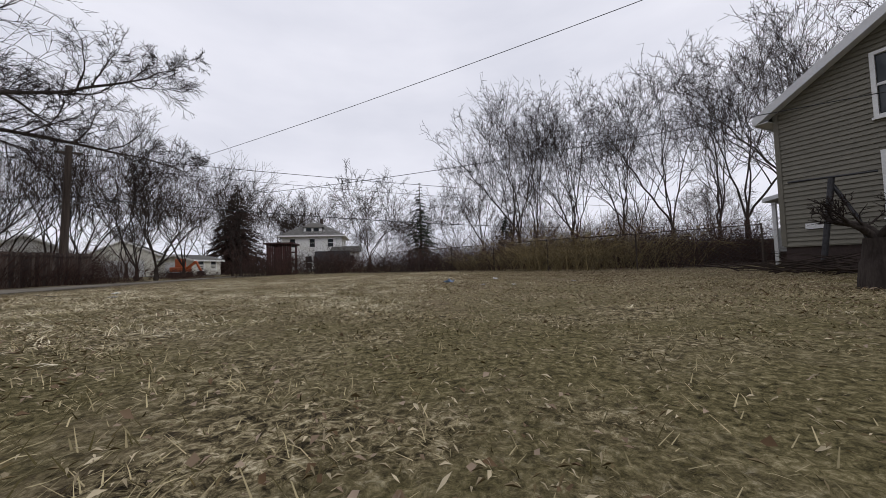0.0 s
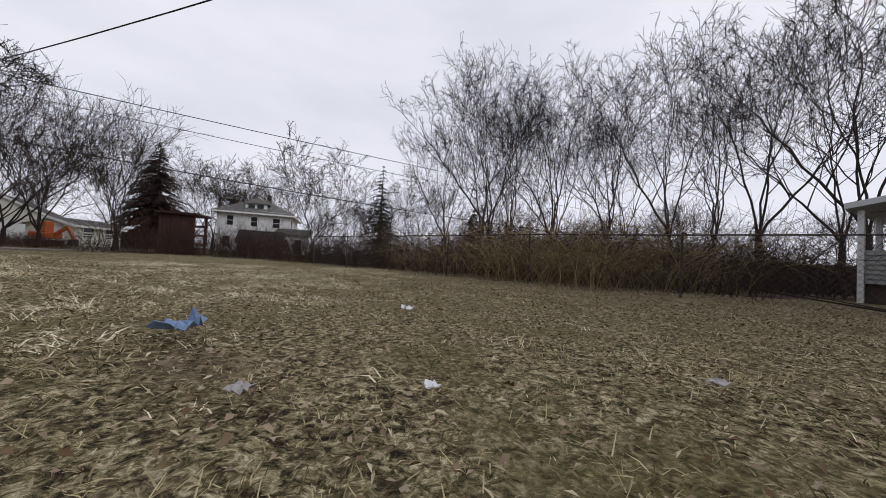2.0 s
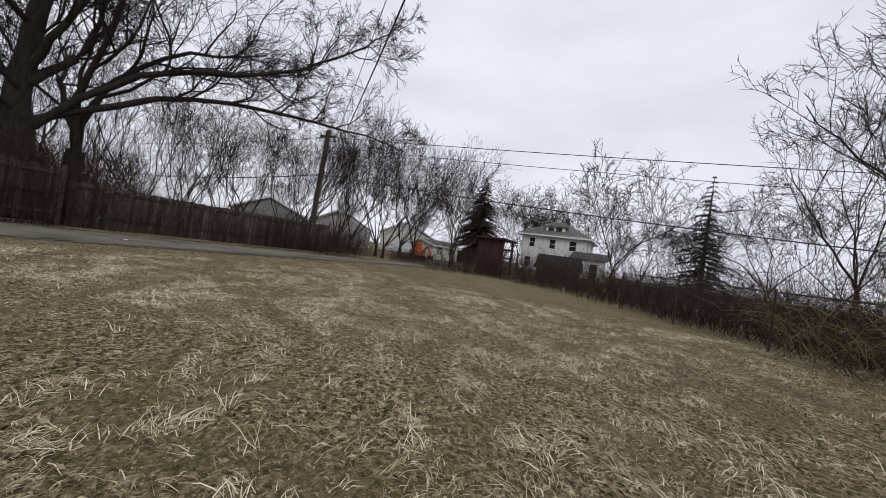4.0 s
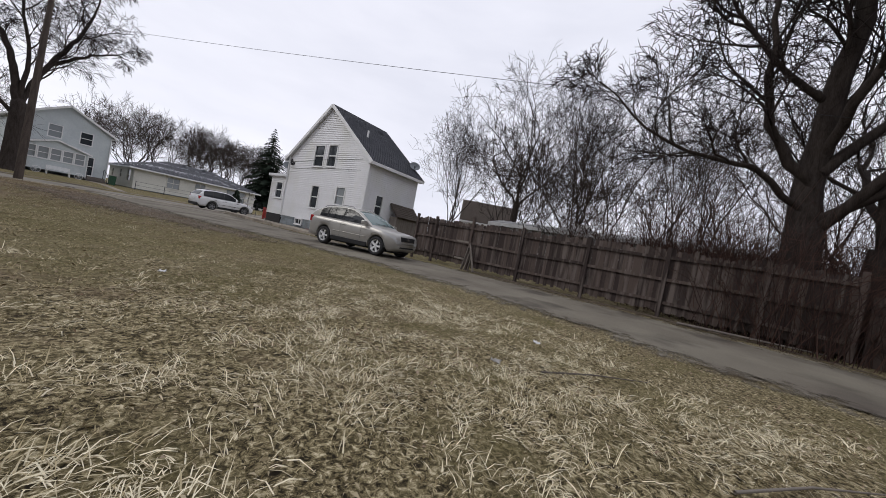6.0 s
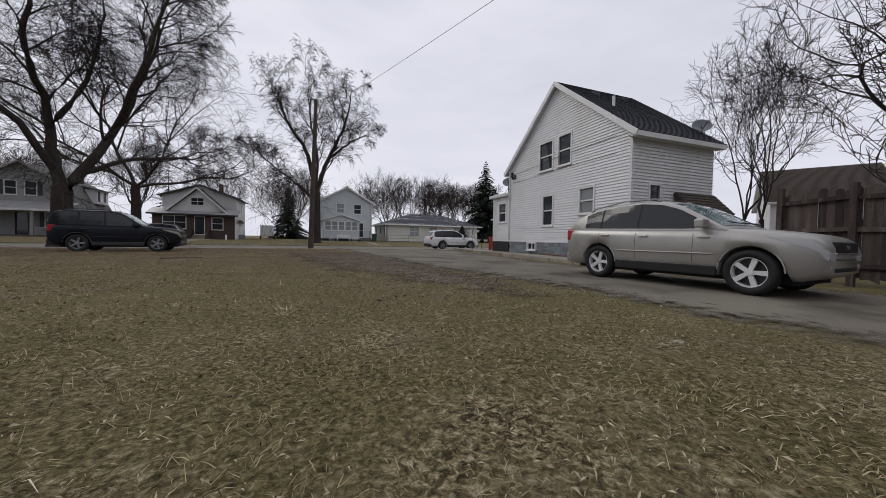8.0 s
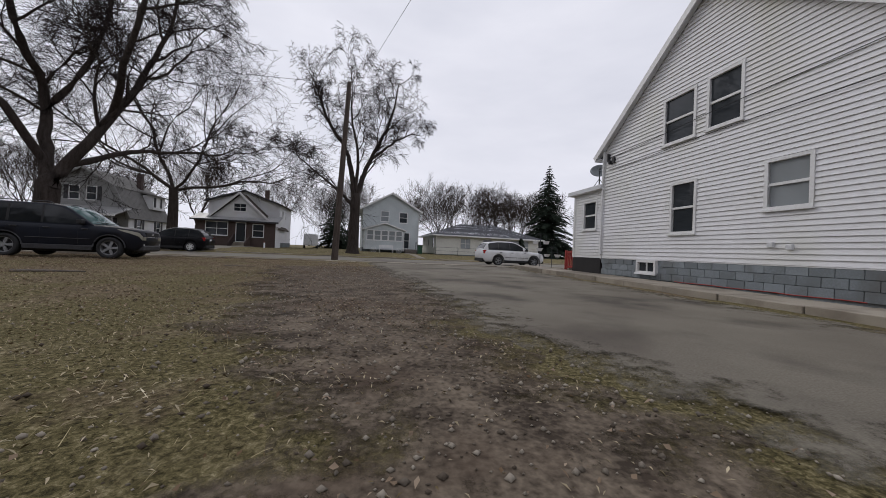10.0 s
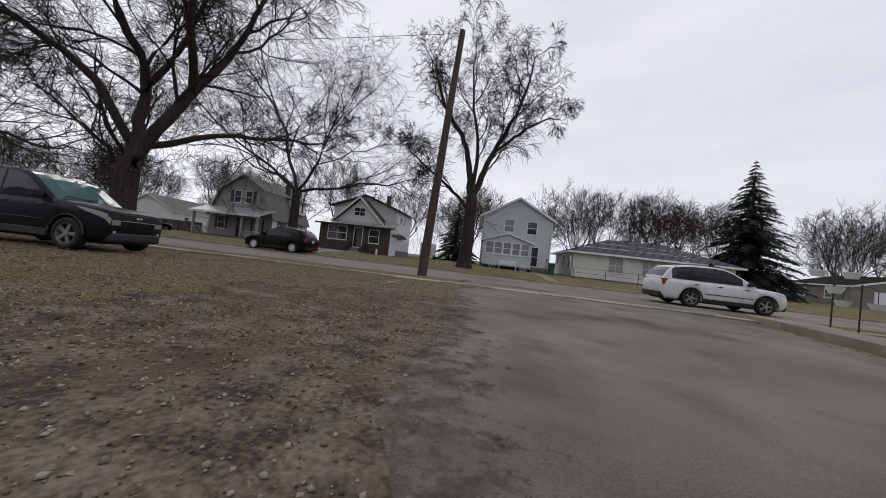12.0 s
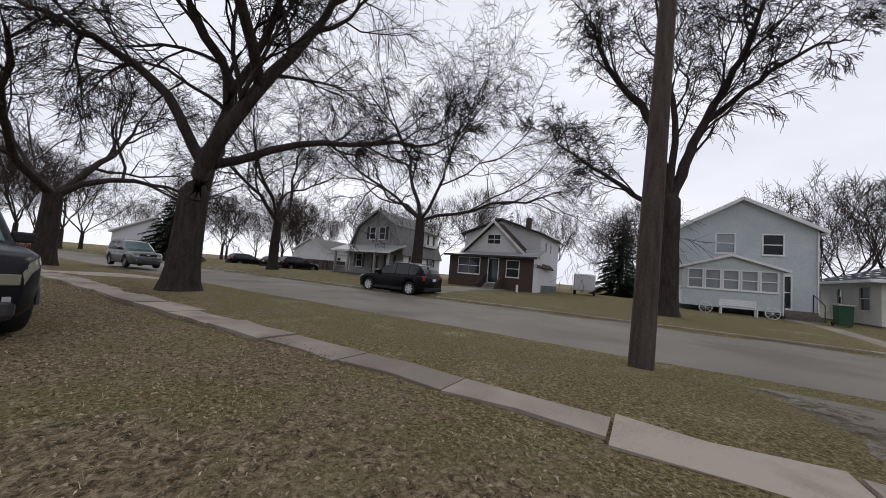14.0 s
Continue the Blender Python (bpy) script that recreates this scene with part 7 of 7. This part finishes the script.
# grey-green small SUV further along
suv(pose(-26.7, 31.1, -0.02, 0, 0, 8), "faded grey-green two-door SUV parked by the street trees", 4.5, 1.72, 1.63, 2.55, 0.85, None,
    [(-2.25, 0.95), (-2.15, 1.02), (0.4, 1.0), (0.9, 1.0), (1.3, 0.98), (2.1, 0.93), (2.25, 0.82)],
    [(-2.2, 1.02), (-2.1, 1.4), (-1.95, 1.58), (-1.0, 1.63), (-0.2, 1.63), (0.15, 1.58), (0.6, 1.25), (0.95, 1.02)],
    M["cargrey"], 0.35, 0.26, M["galv"], 5, True, M["steel"], windows=((-2.0, -1.3), (-1.2, -0.5), (-0.42, 0.5)), ws=(0.18, 0.9), rear_ws=(-2.18, -2.02), pillars=(-0.45, 0.52), key="grey")
for x, y, z, a, mt, lb in ((-41, 47.5, 0.0, 100, "carblack", "dark car parked beside a far house"), (-46, 45.5, 0.0, 95, "carblack", "black car parked near a far fence"), (-52, 27.5, 0.0, 10, "carred", "dull red pickup parked far along the street"), (-35.5, 47.0, 0.1, 90, "carblack", "dark SUV parked beside the grey house")):
    suv(pose(x, y, z, 0, 0, a), lb, 4.6, 1.8, 1.6, 2.7, 0.9, None,
        [(-2.3, 0.95), (-2.15, 1.05), (0.5, 1.02), (1.0, 1.0), (2.0, 0.92), (2.3, 0.75)],
        [(-2.2, 1.02), (-1.9, 1.42), (-1.5, 1.58), (-0.3, 1.6), (0.1, 1.54), (0.6, 1.25), (1.0, 1.02)],
        M[mt], 0.34, 0.25, M["galv"], 5, False, None, windows=((-1.85, -1.2), (-1.12, -0.42), (-0.36, 0.55)), ws=(0.15, 0.95), rear_ws=(-2.1, -1.8), pillars=(-0.4,), key="far", group="far cars")

# ---- small things ----
def wheelie_bin():
    b = thing("wheelie_bin", pose(7.4, 51.2, 0.3, 0, 0, 8), "dark green wheelie bin beside the front steps", "bin")
    bm = bmesh.new()
    lo = [(-0.26, -0.3), (0.26, -0.3), (0.26, 0.3), (-0.26, 0.3)]
    v0 = [bm.verts.new((x * 0.85, y * 0.85, 0.05)) for x, y in lo]
    v1 = [bm.verts.new((x, y, 1.0)) for x, y in lo]
    bm.faces.new(v0[::-1])
    bm.faces.new(v1)
    for i in range(4):
        bm.faces.new((v0[i], v0[(i + 1) % 4], v1[(i + 1) % 4], v1[i]))
    part("tub", bm, M["green_bin"], b)
    part("lid", boxed(-0.3, -0.36, 1.0, 0.3, 0.33, 1.07, bevel=0.02), M["curtain"], b, "pale bin lid")
    for x in (-0.27, 0.27):
        tube_part("wheel", [(x - 0.03, 0.25, 0.1), (x + 0.03, 0.25, 0.1)], 0.1, M["black"], b, 14)
    return b


wheelie_bin()


def bench():
    b = thing("garden_bench", pose(3.6, 51.15, 0.29, 0, 0, 9), "white painted garden bench before the glazed porch", "bench")
    for x in (-0.75, 0.75):
        for y in (-0.2, 0.2):
            part("leg", boxed(x - 0.03, y - 0.03, 0, x + 0.03, y + 0.03, 0.42 if y < 0 else 0.85), M["white"], b)
    for k in range(4):
        part("seat_slat", boxed(-0.8, -0.22 + 0.11 * k, 0.42, 0.8, -0.13 + 0.11 * k, 0.45), M["white"], b)
    for k in range(4):
        part("back_slat", boxed(-0.8, 0.2, 0.52 + 0.09 * k, 0.8, 0.23, 0.59 + 0.09 * k), M["white"], b)
    return b


bench()


def ring_planter(m):
    w = thing("garden_ring", m, "white spoked wheel ornament leaning by the porch", "ornament", "garden ornaments")
    tube_part("rim", [(0.3 * math.cos(a), 0, 0.3 + 0.3 * math.sin(a)) for a in np.linspace(0, 2 * math.pi, 21)], 0.025, M["white"], w, 6)
    for k in range(4):
        a = k * math.pi / 4
        tube_part("spoke", [(0.3 * math.cos(a), 0, 0.3 + 0.3 * math.sin(a)), (-0.3 * math.cos(a), 0, 0.3 - 0.3 * math.sin(a))], 0.01, M["white"], w, 4)
    return w


ring_planter(pose(2.2, 51.15, 0.29, 0, 0, 9))
ring_planter(pose(5.0, 51.4, 0.29, 0, 0, 9))


def box_trailer():
    t = thing("box_trailer", pose(-7.0, 60.0, 0.3, 0, 0, 98), "small white box trailer in the drive", "trailer")
    part("box", boxed(-1.3, -0.8, 0.45, 1.3, 0.8, 2.0, bevel=0.12), M["plastic_white"], t)
    for y in (-0.85, 0.85):
        tube_part("wheel", [(0, y - 0.08, 0.3), (0, y + 0.08, 0.3)], 0.3, M["black"], t, 16)
    part("drawbar", boxed(-2.3, -0.04, 0.4, -1.3, 0.04, 0.48), M["steel"], t)
    return t


box_trailer()


def red_railing():
    g = thing("step_railing", pose(13.45, 26.65, 0.1), "red painted railing at the white house's front steps", "railing")
    for x in (0.0, 1.6):
        part("post", boxed(x - 0.06, 0.0, 0, x + 0.06, 0.1, 1.15, bevel=0.01), M["red_paint"], g)
        part("post", boxed(x - 0.06, 1.1, 0, x + 0.06, 1.2, 0.95, bevel=0.01), M["red_paint"], g)
        for z0, z1 in ((0.95, 0.85), (0.25, 0.15)):
            bm = bmesh.new()
            beam(bm, (x, 0.05, z0), (x, 1.15, z1), 0.05, 0.09)
            part("rail", bm, M["red_paint"], g)
        for k in range(6):
            y = 0.2 + 0.15 * k
            part("baluster", boxed(x - 0.02, y, 0.2, x + 0.02, y + 0.05, 0.9), M["red_paint"], g)
    part("panel", boxed(0.25, -0.05, 0.9, 1.2, 0.0, 2.1), M["red_paint"], g)
    for k in range(3):
        part("step", boxed(0.1, 0.02 + 0.35 * k, -0.1, 1.5, 0.37 + 0.35 * k, 0.45 - 0.15 * k), M["concrete"], g)
    return g


red_railing()


def hook_stand(m, h, n, label):
    s = thing("plant_stand", m, label, "plant stand", "plant stands")
    tube_part("pole", [(0, 0, -0.1), (0, 0, h)], 0.018, M["steel"], s, 8)
    for k in range(n):
        a = k * 2.1
        z = h - 0.15 - 0.4 * (k // 2)
        c, d = math.cos(a), math.sin(a)
        tube_part("hook", [(0, 0, z), (0.15 * c, 0.15 * d, z + 0.12), (0.33 * c, 0.33 * d, z), (0.33 * c, 0.33 * d, z - 0.3)], 0.009, M["steel"], s, 6)
        bm = bmesh.new()
        bmesh.ops.create_cone(bm, segments=16, radius1=0.11, radius2=0.18, depth=0.16, cap_ends=True, matrix=pose(0.33 * c, 0.33 * d, z - 0.38))
        part("hanging_pot", bm, M["plastic_white"], s)
    return s


hook_stand(pose(13.2, 30.4, 0.0), 2.0, 3, "black hook stand with white hanging flower pots")
hook_stand(pose(14.1, 30.9, 0.0), 1.3, 2, "short black hook stand with white hanging pots")


def low_fence():
    """Black wire fence before the ranch house."""
    f = thing("wire_fence", pose(9.2, 50.6, 0.25, 0, 0, 8), "low black wire fence before the ranch house", "fence")
    for i in range(7):
        tube_part("post", [(i * 2.6, 0, -0.3), (i * 2.6, 0, 1.0)], 0.03, M["steel"], f, 6)
    for z in (0.15, 0.55, 0.95):
        tube_part("rail", [(0, 0, z), (15.6, 0, z)], 0.014, M["steel"], f, 6)
    return f


low_fence()


def grey_panel_fence():
    f = thing("fence", pose(-52, 50.5, 0.1, 0, 0, 12), "long dark grey board fence along a far lot", "fence")
    bm = boxed(0, 0, 0, 0.28, 0.03, 1.6)
    me = bpy.data.meshes.new("board")
    bm.to_mesh(me)
    bm.free()
    me.materials.append(M["fence"])
    for i in range(56):
        piece("board", me, f, pose(i * 0.29, 0, 0))
    return f


grey_panel_fence()


def hydrant(m, label):
    h = thing("marker_post", m, label, "post")
    tube_part("shaft", [(0, 0, 0), (0, 0, 0.55), (0, 0, 0.6)], [0.09, 0.09, 0.03], M["plastic_white"], h, 12)
    part("cap", boxed(-0.06, -0.06, 0.58, 0.06, 0.06, 0.66, bevel=0.02), M["red_paint"], h)
    return h


hydrant(pose(-9.3, 50.6, 0.25), "short white post with a red cap by the bungalow")


def litter(m, label, material, seed, size):
    """A crumpled scrap lying in the grass."""
    r = np.random.default_rng(seed)
    bm = bmesh.new()
    bmesh.ops.create_grid(bm, x_segments=6, y_segments=6, size=size)
    for v in bm.verts:
        v.co.x += r.normal(0, size * 0.12)
        v.co.y += r.normal(0, size * 0.12)
        v.co.z = 0.045 + abs(r.normal(0, size * 0.28))
    ob = part("litter", bm, material, None)
    ob.matrix_basis = m
    mod = ob.modifiers.new("thick", 'SOLIDIFY')
    mod.thickness = 0.004
    tagged(ob, label, "litter", "scraps on the lawn")
    return ob


for x, y, s, mt, lb in ((-3.44, 2.2, 0.17, "plastic_blue", "crumpled pale blue plastic bag lying in the grass"), (-4.71, 1.46, 0.09, "plastic_white", "small white scrap lying in the grass"), (3.25, 0.74, 0.1, "plastic_white", "small white scrap lying in the grass"),
                        (-4.5, 3.0, 0.05, "plastic_white", "small white scrap lying in the grass"), (3.2, 5.2, 0.07, "plastic_white", "small white scrap lying in the grass"), (6.0, 2.0, 0.07, "plastic_white", "small white scrap lying in the grass"),
                        (-5.6, 3.2, 0.06, "curtain", "dirty pale scrap lying in the grass"), (-3.9, 3.0, 0.06, "curtain", "dirty pale scrap lying in the grass"), (-10.0, 5.0, 0.14, "plastic_white", "torn white scrap beside the brush pile"), (6.8, 8.6, 0.07, "concrete", "small pale stone chip in the grass"), (4.9, 1.9, 0.08, "curtain", "dirty pale scrap lying in the grass"), (2.1, 2.6, 0.08, "curtain", "dirty pale scrap lying in the grass"), (9.4, -2.4, 0.09, "plastic_white", "white scrap lying by the drive")):
    litter(pose(x, y, z_at(x, y) + 0.02, 0, 0, x * 77 % 360), lb, M[mt], int(abs(x) * 100), s * 0.5)


def stick(a, b, r, label):
    a = Vector(a)
    ob = tube_part("fallen_stick", [tuple(a), tuple(a.lerp(Vector(b), 0.5) + Vector((0.02, 0.05, 0.0))), tuple(Vector(b))], [r, r * 0.8, r * 0.4], M["wood_grey"], None, 6)
    tagged(ob, label, "stick", "fallen sticks")


stick((4.6, 0.3, 0.04), (5.6, -0.5, 0.05), 0.009, "pale fallen stick in the grass")
stick((5.2, 1.6, 0.04), (6.1, 0.9, 0.05), 0.009, "bleached fallen stick in the grass")
stick((13.0, 1.2, 0.08), (13.9, -1.6, 0.1), 0.04, "long fallen branch at the foot of the fence")
stick((0.6, 22.8, 0.06), (1.4, 22.9, 0.06), 0.012, "thin fallen stick near the drive")
stick((-1.5, 19.5, 0.04), (-0.4, 19.7, 0.05), 0.03, "pale weathered plank end in the grass")

# ---- bare earth beside the drive ----
M["dirt"] = mat("bare_earth", (0.205, 0.165, 0.122), (0.050, 0.038, 0.028), 0.95, 3.2, 30, 1.0, stain=(0.088, 0.062, 0.044), stain_scale=1.1, coords="World", spec=0.15, fade=True, contrast=(0.40, 0.62))
M["mould"] = mat("leaf_mould", (0.120, 0.085, 0.062), (0.030, 0.021, 0.016), 0.95, 2.0, 25, 0.9, stain=(0.20, 0.16, 0.12), stain_scale=3.0, coords="World", spec=0.1, fade=True)
tagged(ribbon("earth_strip", np.arange(11.0, 30.0, 0.2), lambda u, s: (float(np.interp(u, EDGE_Y, EDGE_L)) - 0.9 + s, u), lambda u: float(np.interp(u, [11, 15, 22, 25, 28, 30], [0.7, 1.5, 2.5, 2.9, 2.4, 1.2])), 0.012, M["dirt"], 9, 0.45),
       "bare brown earth worn along the driveway's edge", "bare earth", kind="structure")
tagged(ribbon("earth_patch", np.arange(-14.0, 9.0, 0.25), lambda u, s: (float(np.interp(u, EDGE_Y, EDGE_R)) + 0.5 + s, u), lambda u: 0.9, 0.014, M["dirt"], 7, 0.25),
       "bare brown earth between the driveway and the fence", "bare earth", kind="structure")


tagged(ribbon("leaf_mould", np.arange(-30.0, -6.5, 0.5), lambda u, s: (u, -0.15 * u - 8.6 + s), lambda u: 5.0, 0.012, M["mould"], 9, 0.6),
       "dark brown leaf mould under the brush", "leaf mould", kind="structure")


# ---- grass blades and fallen leaves ----
def field(x, y, s, p):
    """Uneven patches over the lawn, bent so that they never line up."""
    x, y = (x + (0.9 * np.sin(0.9 * s * y + p) + 0.5 * np.sin(0.47 * s * (x + 1.7 * y) + 2 * p)) / s ** 0.5,
            y + (0.8 * np.sin(0.8 * s * x + 2.3 * p) + 0.6 * np.sin(0.41 * s * (y - 1.3 * x) + p)) / s ** 0.5)
    return np.sin(x * s + p) * np.sin(y * s * 1.13 + 1.7 * p) + 0.6 * np.sin(x * s * 2.3 + y * s * 1.9 + p * 3) + 0.4 * np.sin(y * s * 3.7 - x * s * 2.9)


def scatter(n, seed, keep, area=(-13.0, 9.0, -13.0, 29.0)):
    r = np.random.default_rng(seed)
    x = r.uniform(area[0], area[1], n)
    y = r.uniform(area[2], area[3], n)
    left = np.interp(y, EDGE_Y, EDGE_L)
    ok = (x < left + r.normal(-0.05, 0.22, n)) & (r.uniform(0, 1, n) < keep(x, y, left))
    return x[ok], y[ok], r


def grass(name, n, seed, length, width, lie_lo, lie_hi, keep, material, label, area=(-13.0, 9.0, -13.0, 29.0)):
    x, y, r = scatter(n, seed, keep, area)
    k = len(x)
    z = soil(x, y)
    a = r.uniform(0, 2 * np.pi, k)
    tilt = r.uniform(lie_lo, lie_hi, k)
    L = length * r.uniform(0.5, 1.3, k)
    w = width * r.uniform(0.7, 1.3, k)
    dx, dy = np.cos(a), np.sin(a)
    px, py = -dy * w, dx * w
    base = np.stack([x, y, z - 0.005], 1)
    side = np.stack([px, py, np.zeros(k)], 1)
    d1 = np.stack([dx * np.sin(tilt * 0.6), dy * np.sin(tilt * 0.6), np.cos(tilt * 0.6)], 1) * (L * 0.55)[:, None]
    d2 = np.stack([dx * np.sin(tilt * 1.25), dy * np.sin(tilt * 1.25), np.maximum(np.cos(tilt * 1.25), -0.25)], 1) * (L * 0.5)[:, None]
    mid, tip = base + d1, base + d1 + d2
    tip[:, 2] = np.maximum(tip[:, 2], z + 0.008)
    v = np.stack([base - side, base + side, mid - side * 0.8, mid + side * 0.8, tip - side * 0.15, tip + side * 0.15], 1).reshape(-1, 3)
    i = np.arange(k)[:, None] * 6
    f = np.concatenate([i + np.array([[0, 1, 3, 2]]), i + np.array([[2, 3, 5, 4]])])
    if name != "grass_tufts":
        v = np.stack([base - side, base + side, mid + d2 + side * 0.4, mid + d2 - side * 0.4], 1).reshape(-1, 3)
        v[:, 2] = np.maximum(v[:, 2], np.repeat(z, 4) - 0.005)
        f = np.arange(k)[:, None] * 4 + np.array([[0, 1, 2, 3]])
    me = bpy.data.meshes.new(name)
    quads(me, v, f)
    me.materials.append(material)
    tagged(new(name, me), label, "grass", kind="stuff")


def yard(x, y, left):
    worn = np.clip((left - x - 0.2) / 1.6, 0.12, 1)
    front = np.interp(y, [9, 16, 29], [1.0, 0.5, 0.45])
    mud = np.where((y > 12) & (x > -2), np.clip((left - x - 0.4) / 4.0, 0.12, 1), 1.0)
    edge = np.clip((y + 12.5 + 0.9 * np.abs(x) * (x < 0)) / 3, 0.2, 1)
    return worn * front * mud * edge * np.clip(0.62 + 0.42 * field(x, y, 1.9, 0.4), 0.12, 1)


def clumps(name, n, blades, seed, length, width, area, keep, material, label):
    """Matted tufts: blades of one tuft lean and lie much the same way, bent over at their middle."""
    x, y, r = scatter(n, seed, keep, area)
    k = len(x)
    way = 2.2 * field(x, y, 1.3, 0.8) + r.normal(0, 0.9, k)
    size, flat = r.uniform(0.6, 1.35, k), r.uniform(0.95, 1.42, k)
    x = np.repeat(x, blades) + r.normal(0, 0.035, k * blades)
    y = np.repeat(y, blades) + r.normal(0, 0.035, k * blades)
    z = soil(x, y)
    m = k * blades
    a = np.repeat(way, blades) + r.normal(0, 0.55, m)
    tilt = np.repeat(flat, blades) + r.normal(0, 0.16, m)
    L = length * np.repeat(size, blades) * r.uniform(0.5, 1.3, m)
    w = width * r.uniform(0.6, 1.4, m)
    out = np.stack([np.cos(a), np.sin(a), np.zeros(m)], 1)
    side = np.stack([-np.sin(a), np.cos(a), r.normal(0, 0.3, m)], 1) * w[:, None]
    up = np.array((0, 0, 1.0))
    base = np.stack([x, y, z - 0.004], 1)
    mid = base + (out * np.sin(tilt)[:, None] + up * np.cos(tilt)[:, None]) * (L * 0.5)[:, None]
    t2 = tilt + r.uniform(0.25, 0.75, m)
    tip = mid + (out * np.sin(t2)[:, None] + up * np.cos(t2)[:, None]) * (L * 0.5)[:, None]
    tip[:, 2] = np.maximum(tip[:, 2], z + 0.006)
    v = np.stack([base - side, base + side, mid + side * 0.85, mid - side * 0.85, tip + side * 0.25, tip - side * 0.25], 1).reshape(-1, 3)
    i = np.arange(m)[:, None] * 6
    me = bpy.data.meshes.new(name)
    quads(me, v, np.concatenate([i + np.array([[0, 1, 2, 3]]), i + np.array([[3, 2, 4, 5]])]))
    me.materials.append(material)
    tagged(new(name, me), label, "grass", kind="stuff")


LAWN = (-9.0, 8.5, -8.0, 20.0)
grass("grass", 300000, 1, 0.060, 0.0022, 0.75, 1.35, lambda x, y, l: yard(x, y, l) * np.where((x > -8) & (y > -6) & (y < 17), 1.0, 0.6), M["blade"], "matted dead straw and olive grass blades")
clumps("grass_tufts", 62000, 7, 2, 0.055, 0.0016, LAWN, lambda x, y, l: np.clip(yard(x, y, l) * 1.2, 0, 1) * np.interp(y, [5, 9, 20], [1, 0.55, 0.4]), M["blade"], "matted tufts of olive and straw grass")


def leaves(name, n, seed, keep, material, label, size=0.012, thin=0.38):
    x, y, r = scatter(n, seed, keep)
    k = len(x)
    z = soil(x, y) + r.uniform(0.012, 0.05, k)
    a = r.uniform(0, 2 * np.pi, k)
    s = size * r.uniform(0.5, 1.6, k)
    u = np.stack([np.cos(a), np.sin(a), r.normal(0, 0.3, k)], 1) * s[:, None]
    w = np.stack([-np.sin(a), np.cos(a), r.normal(0, 0.45, k)], 1) * (s * r.uniform(thin, thin * 2, k))[:, None]
    c = np.stack([x, y, z], 1)
    lift = np.stack([np.zeros(k), np.zeros(k), s * r.uniform(0.1, 0.5, k)], 1)
    v = np.stack([c - u, c - w * 0.9 + lift, c + u, c + w + lift], 1).reshape(-1, 3)
    i = np.arange(k)[:, None] * 4
    f = np.concatenate([i + np.array([[0, 1, 2]]), i + np.array([[0, 2, 3]])])
    me = bpy.data.meshes.new(name)
    quads(me, v, f)
    me.materials.append(material)
    tagged(new(name, me), label, "leaves", kind="stuff")


M["straw"] = mat("pale_straw", (0.84, 0.77, 0.58), (0.42, 0.35, 0.21), 0.9, 0.8, 6, 0.0, spec=0.1, island=0.9, coords="World", contrast=(0.15, 0.8))
clumps("straw", 120000, 7, 8, 0.11, 0.0023, LAWN, lambda x, y, l: np.clip((l - x - 0.4) / 1.5, 0, 1) * np.interp(y, [3, 5.5, 7.5], [1, 0.3, 0.01]) * np.interp(x - 0.4 * y, [-5, -2.5], [0.03, 1]) * np.clip(field(x, y, 2.1, 0.9) * 0.6 + 0.35, 0.03, 1), M["straw"], "pale bleached straw lying matted in the lawn")
M["fleck"] = mat("bleached_leaf_scraps", (0.56, 0.48, 0.33), (0.15, 0.115, 0.06), 0.9, 2, 10, 0.0, spec=0.1, island=0.9, coords="World", contrast=(0.15, 0.85))
leaves("leaf_scraps", 640000, 15, lambda x, y, l: np.clip(0.55 + 0.4 * field(x, y, 1.7, 2.9) + 0.25 * field(x, y, 5.1, 0.3), 0.08, 1) * np.where((x > -11) & (y > -9) & (y < 17), np.interp(y, [4, 9], [1.0, 0.55]), 0.12), M["fleck"], "bleached scraps of leaf and straw in the lawn", 0.013, 0.16)
leaves("fallen_leaves", 340000, 5, lambda x, y, l: np.clip(0.12 + 0.22 * field(x, y, 0.8, 1.2) + np.clip((-x - 3) / 16, 0, 0.3) + np.clip((y - 10) / 14, 0, 1) * 0.75 + 0.5 * np.exp(-((x + 6) ** 2 + (y - 0.5) ** 2) / 14), 0.02, 1), M["leaf"], "dry curled brown and tan fallen leaves")


def pebbles(name, n, seed, label):
    """Loose stones and clods on the bare earth and along the worn edge of the drive."""
    r = np.random.default_rng(seed)
    y = r.uniform(11.0, 30.0, n)
    x = np.interp(y, EDGE_Y, EDGE_L) - 0.7 + r.normal(0, 1.5, n)
    z = lie(x, y) + 0.016
    size = 0.006 + 0.016 * r.uniform(0, 1, n) ** 4
    corner = np.array([(1, 0, 0), (0, 1, 0), (-1, 0, 0), (0, -1, 0), (0, 0, 0.75), (0, 0, -0.75)])
    v = corner[None] * size[:, None, None] * r.uniform(0.6, 1.3, (n, 6, 3))
    v = v + np.stack([x, y, z], 1)[:, None]
    face = np.array([(0, 1, 4), (1, 2, 4), (2, 3, 4), (3, 0, 4), (1, 0, 5), (2, 1, 5), (3, 2, 5), (0, 3, 5)])
    me = bpy.data.meshes.new(name)
    quads(me, v.reshape(-1, 3), (np.arange(n)[:, None, None] * 6 + face[None]).reshape(-1, 3))
    me.materials.append(M["pebble"])
    tagged(new(name, me), label, "stones", kind="stuff")


M["pebble"] = mat("dusty_stones", (0.36, 0.32, 0.26), (0.09, 0.072, 0.055), 0.95, 2, 10, 0.0, spec=0.15, island=0.9, coords="World", contrast=(0.15, 0.85))
pebbles("gravel", 14000, 21, "loose small stones and clods on the bare earth")
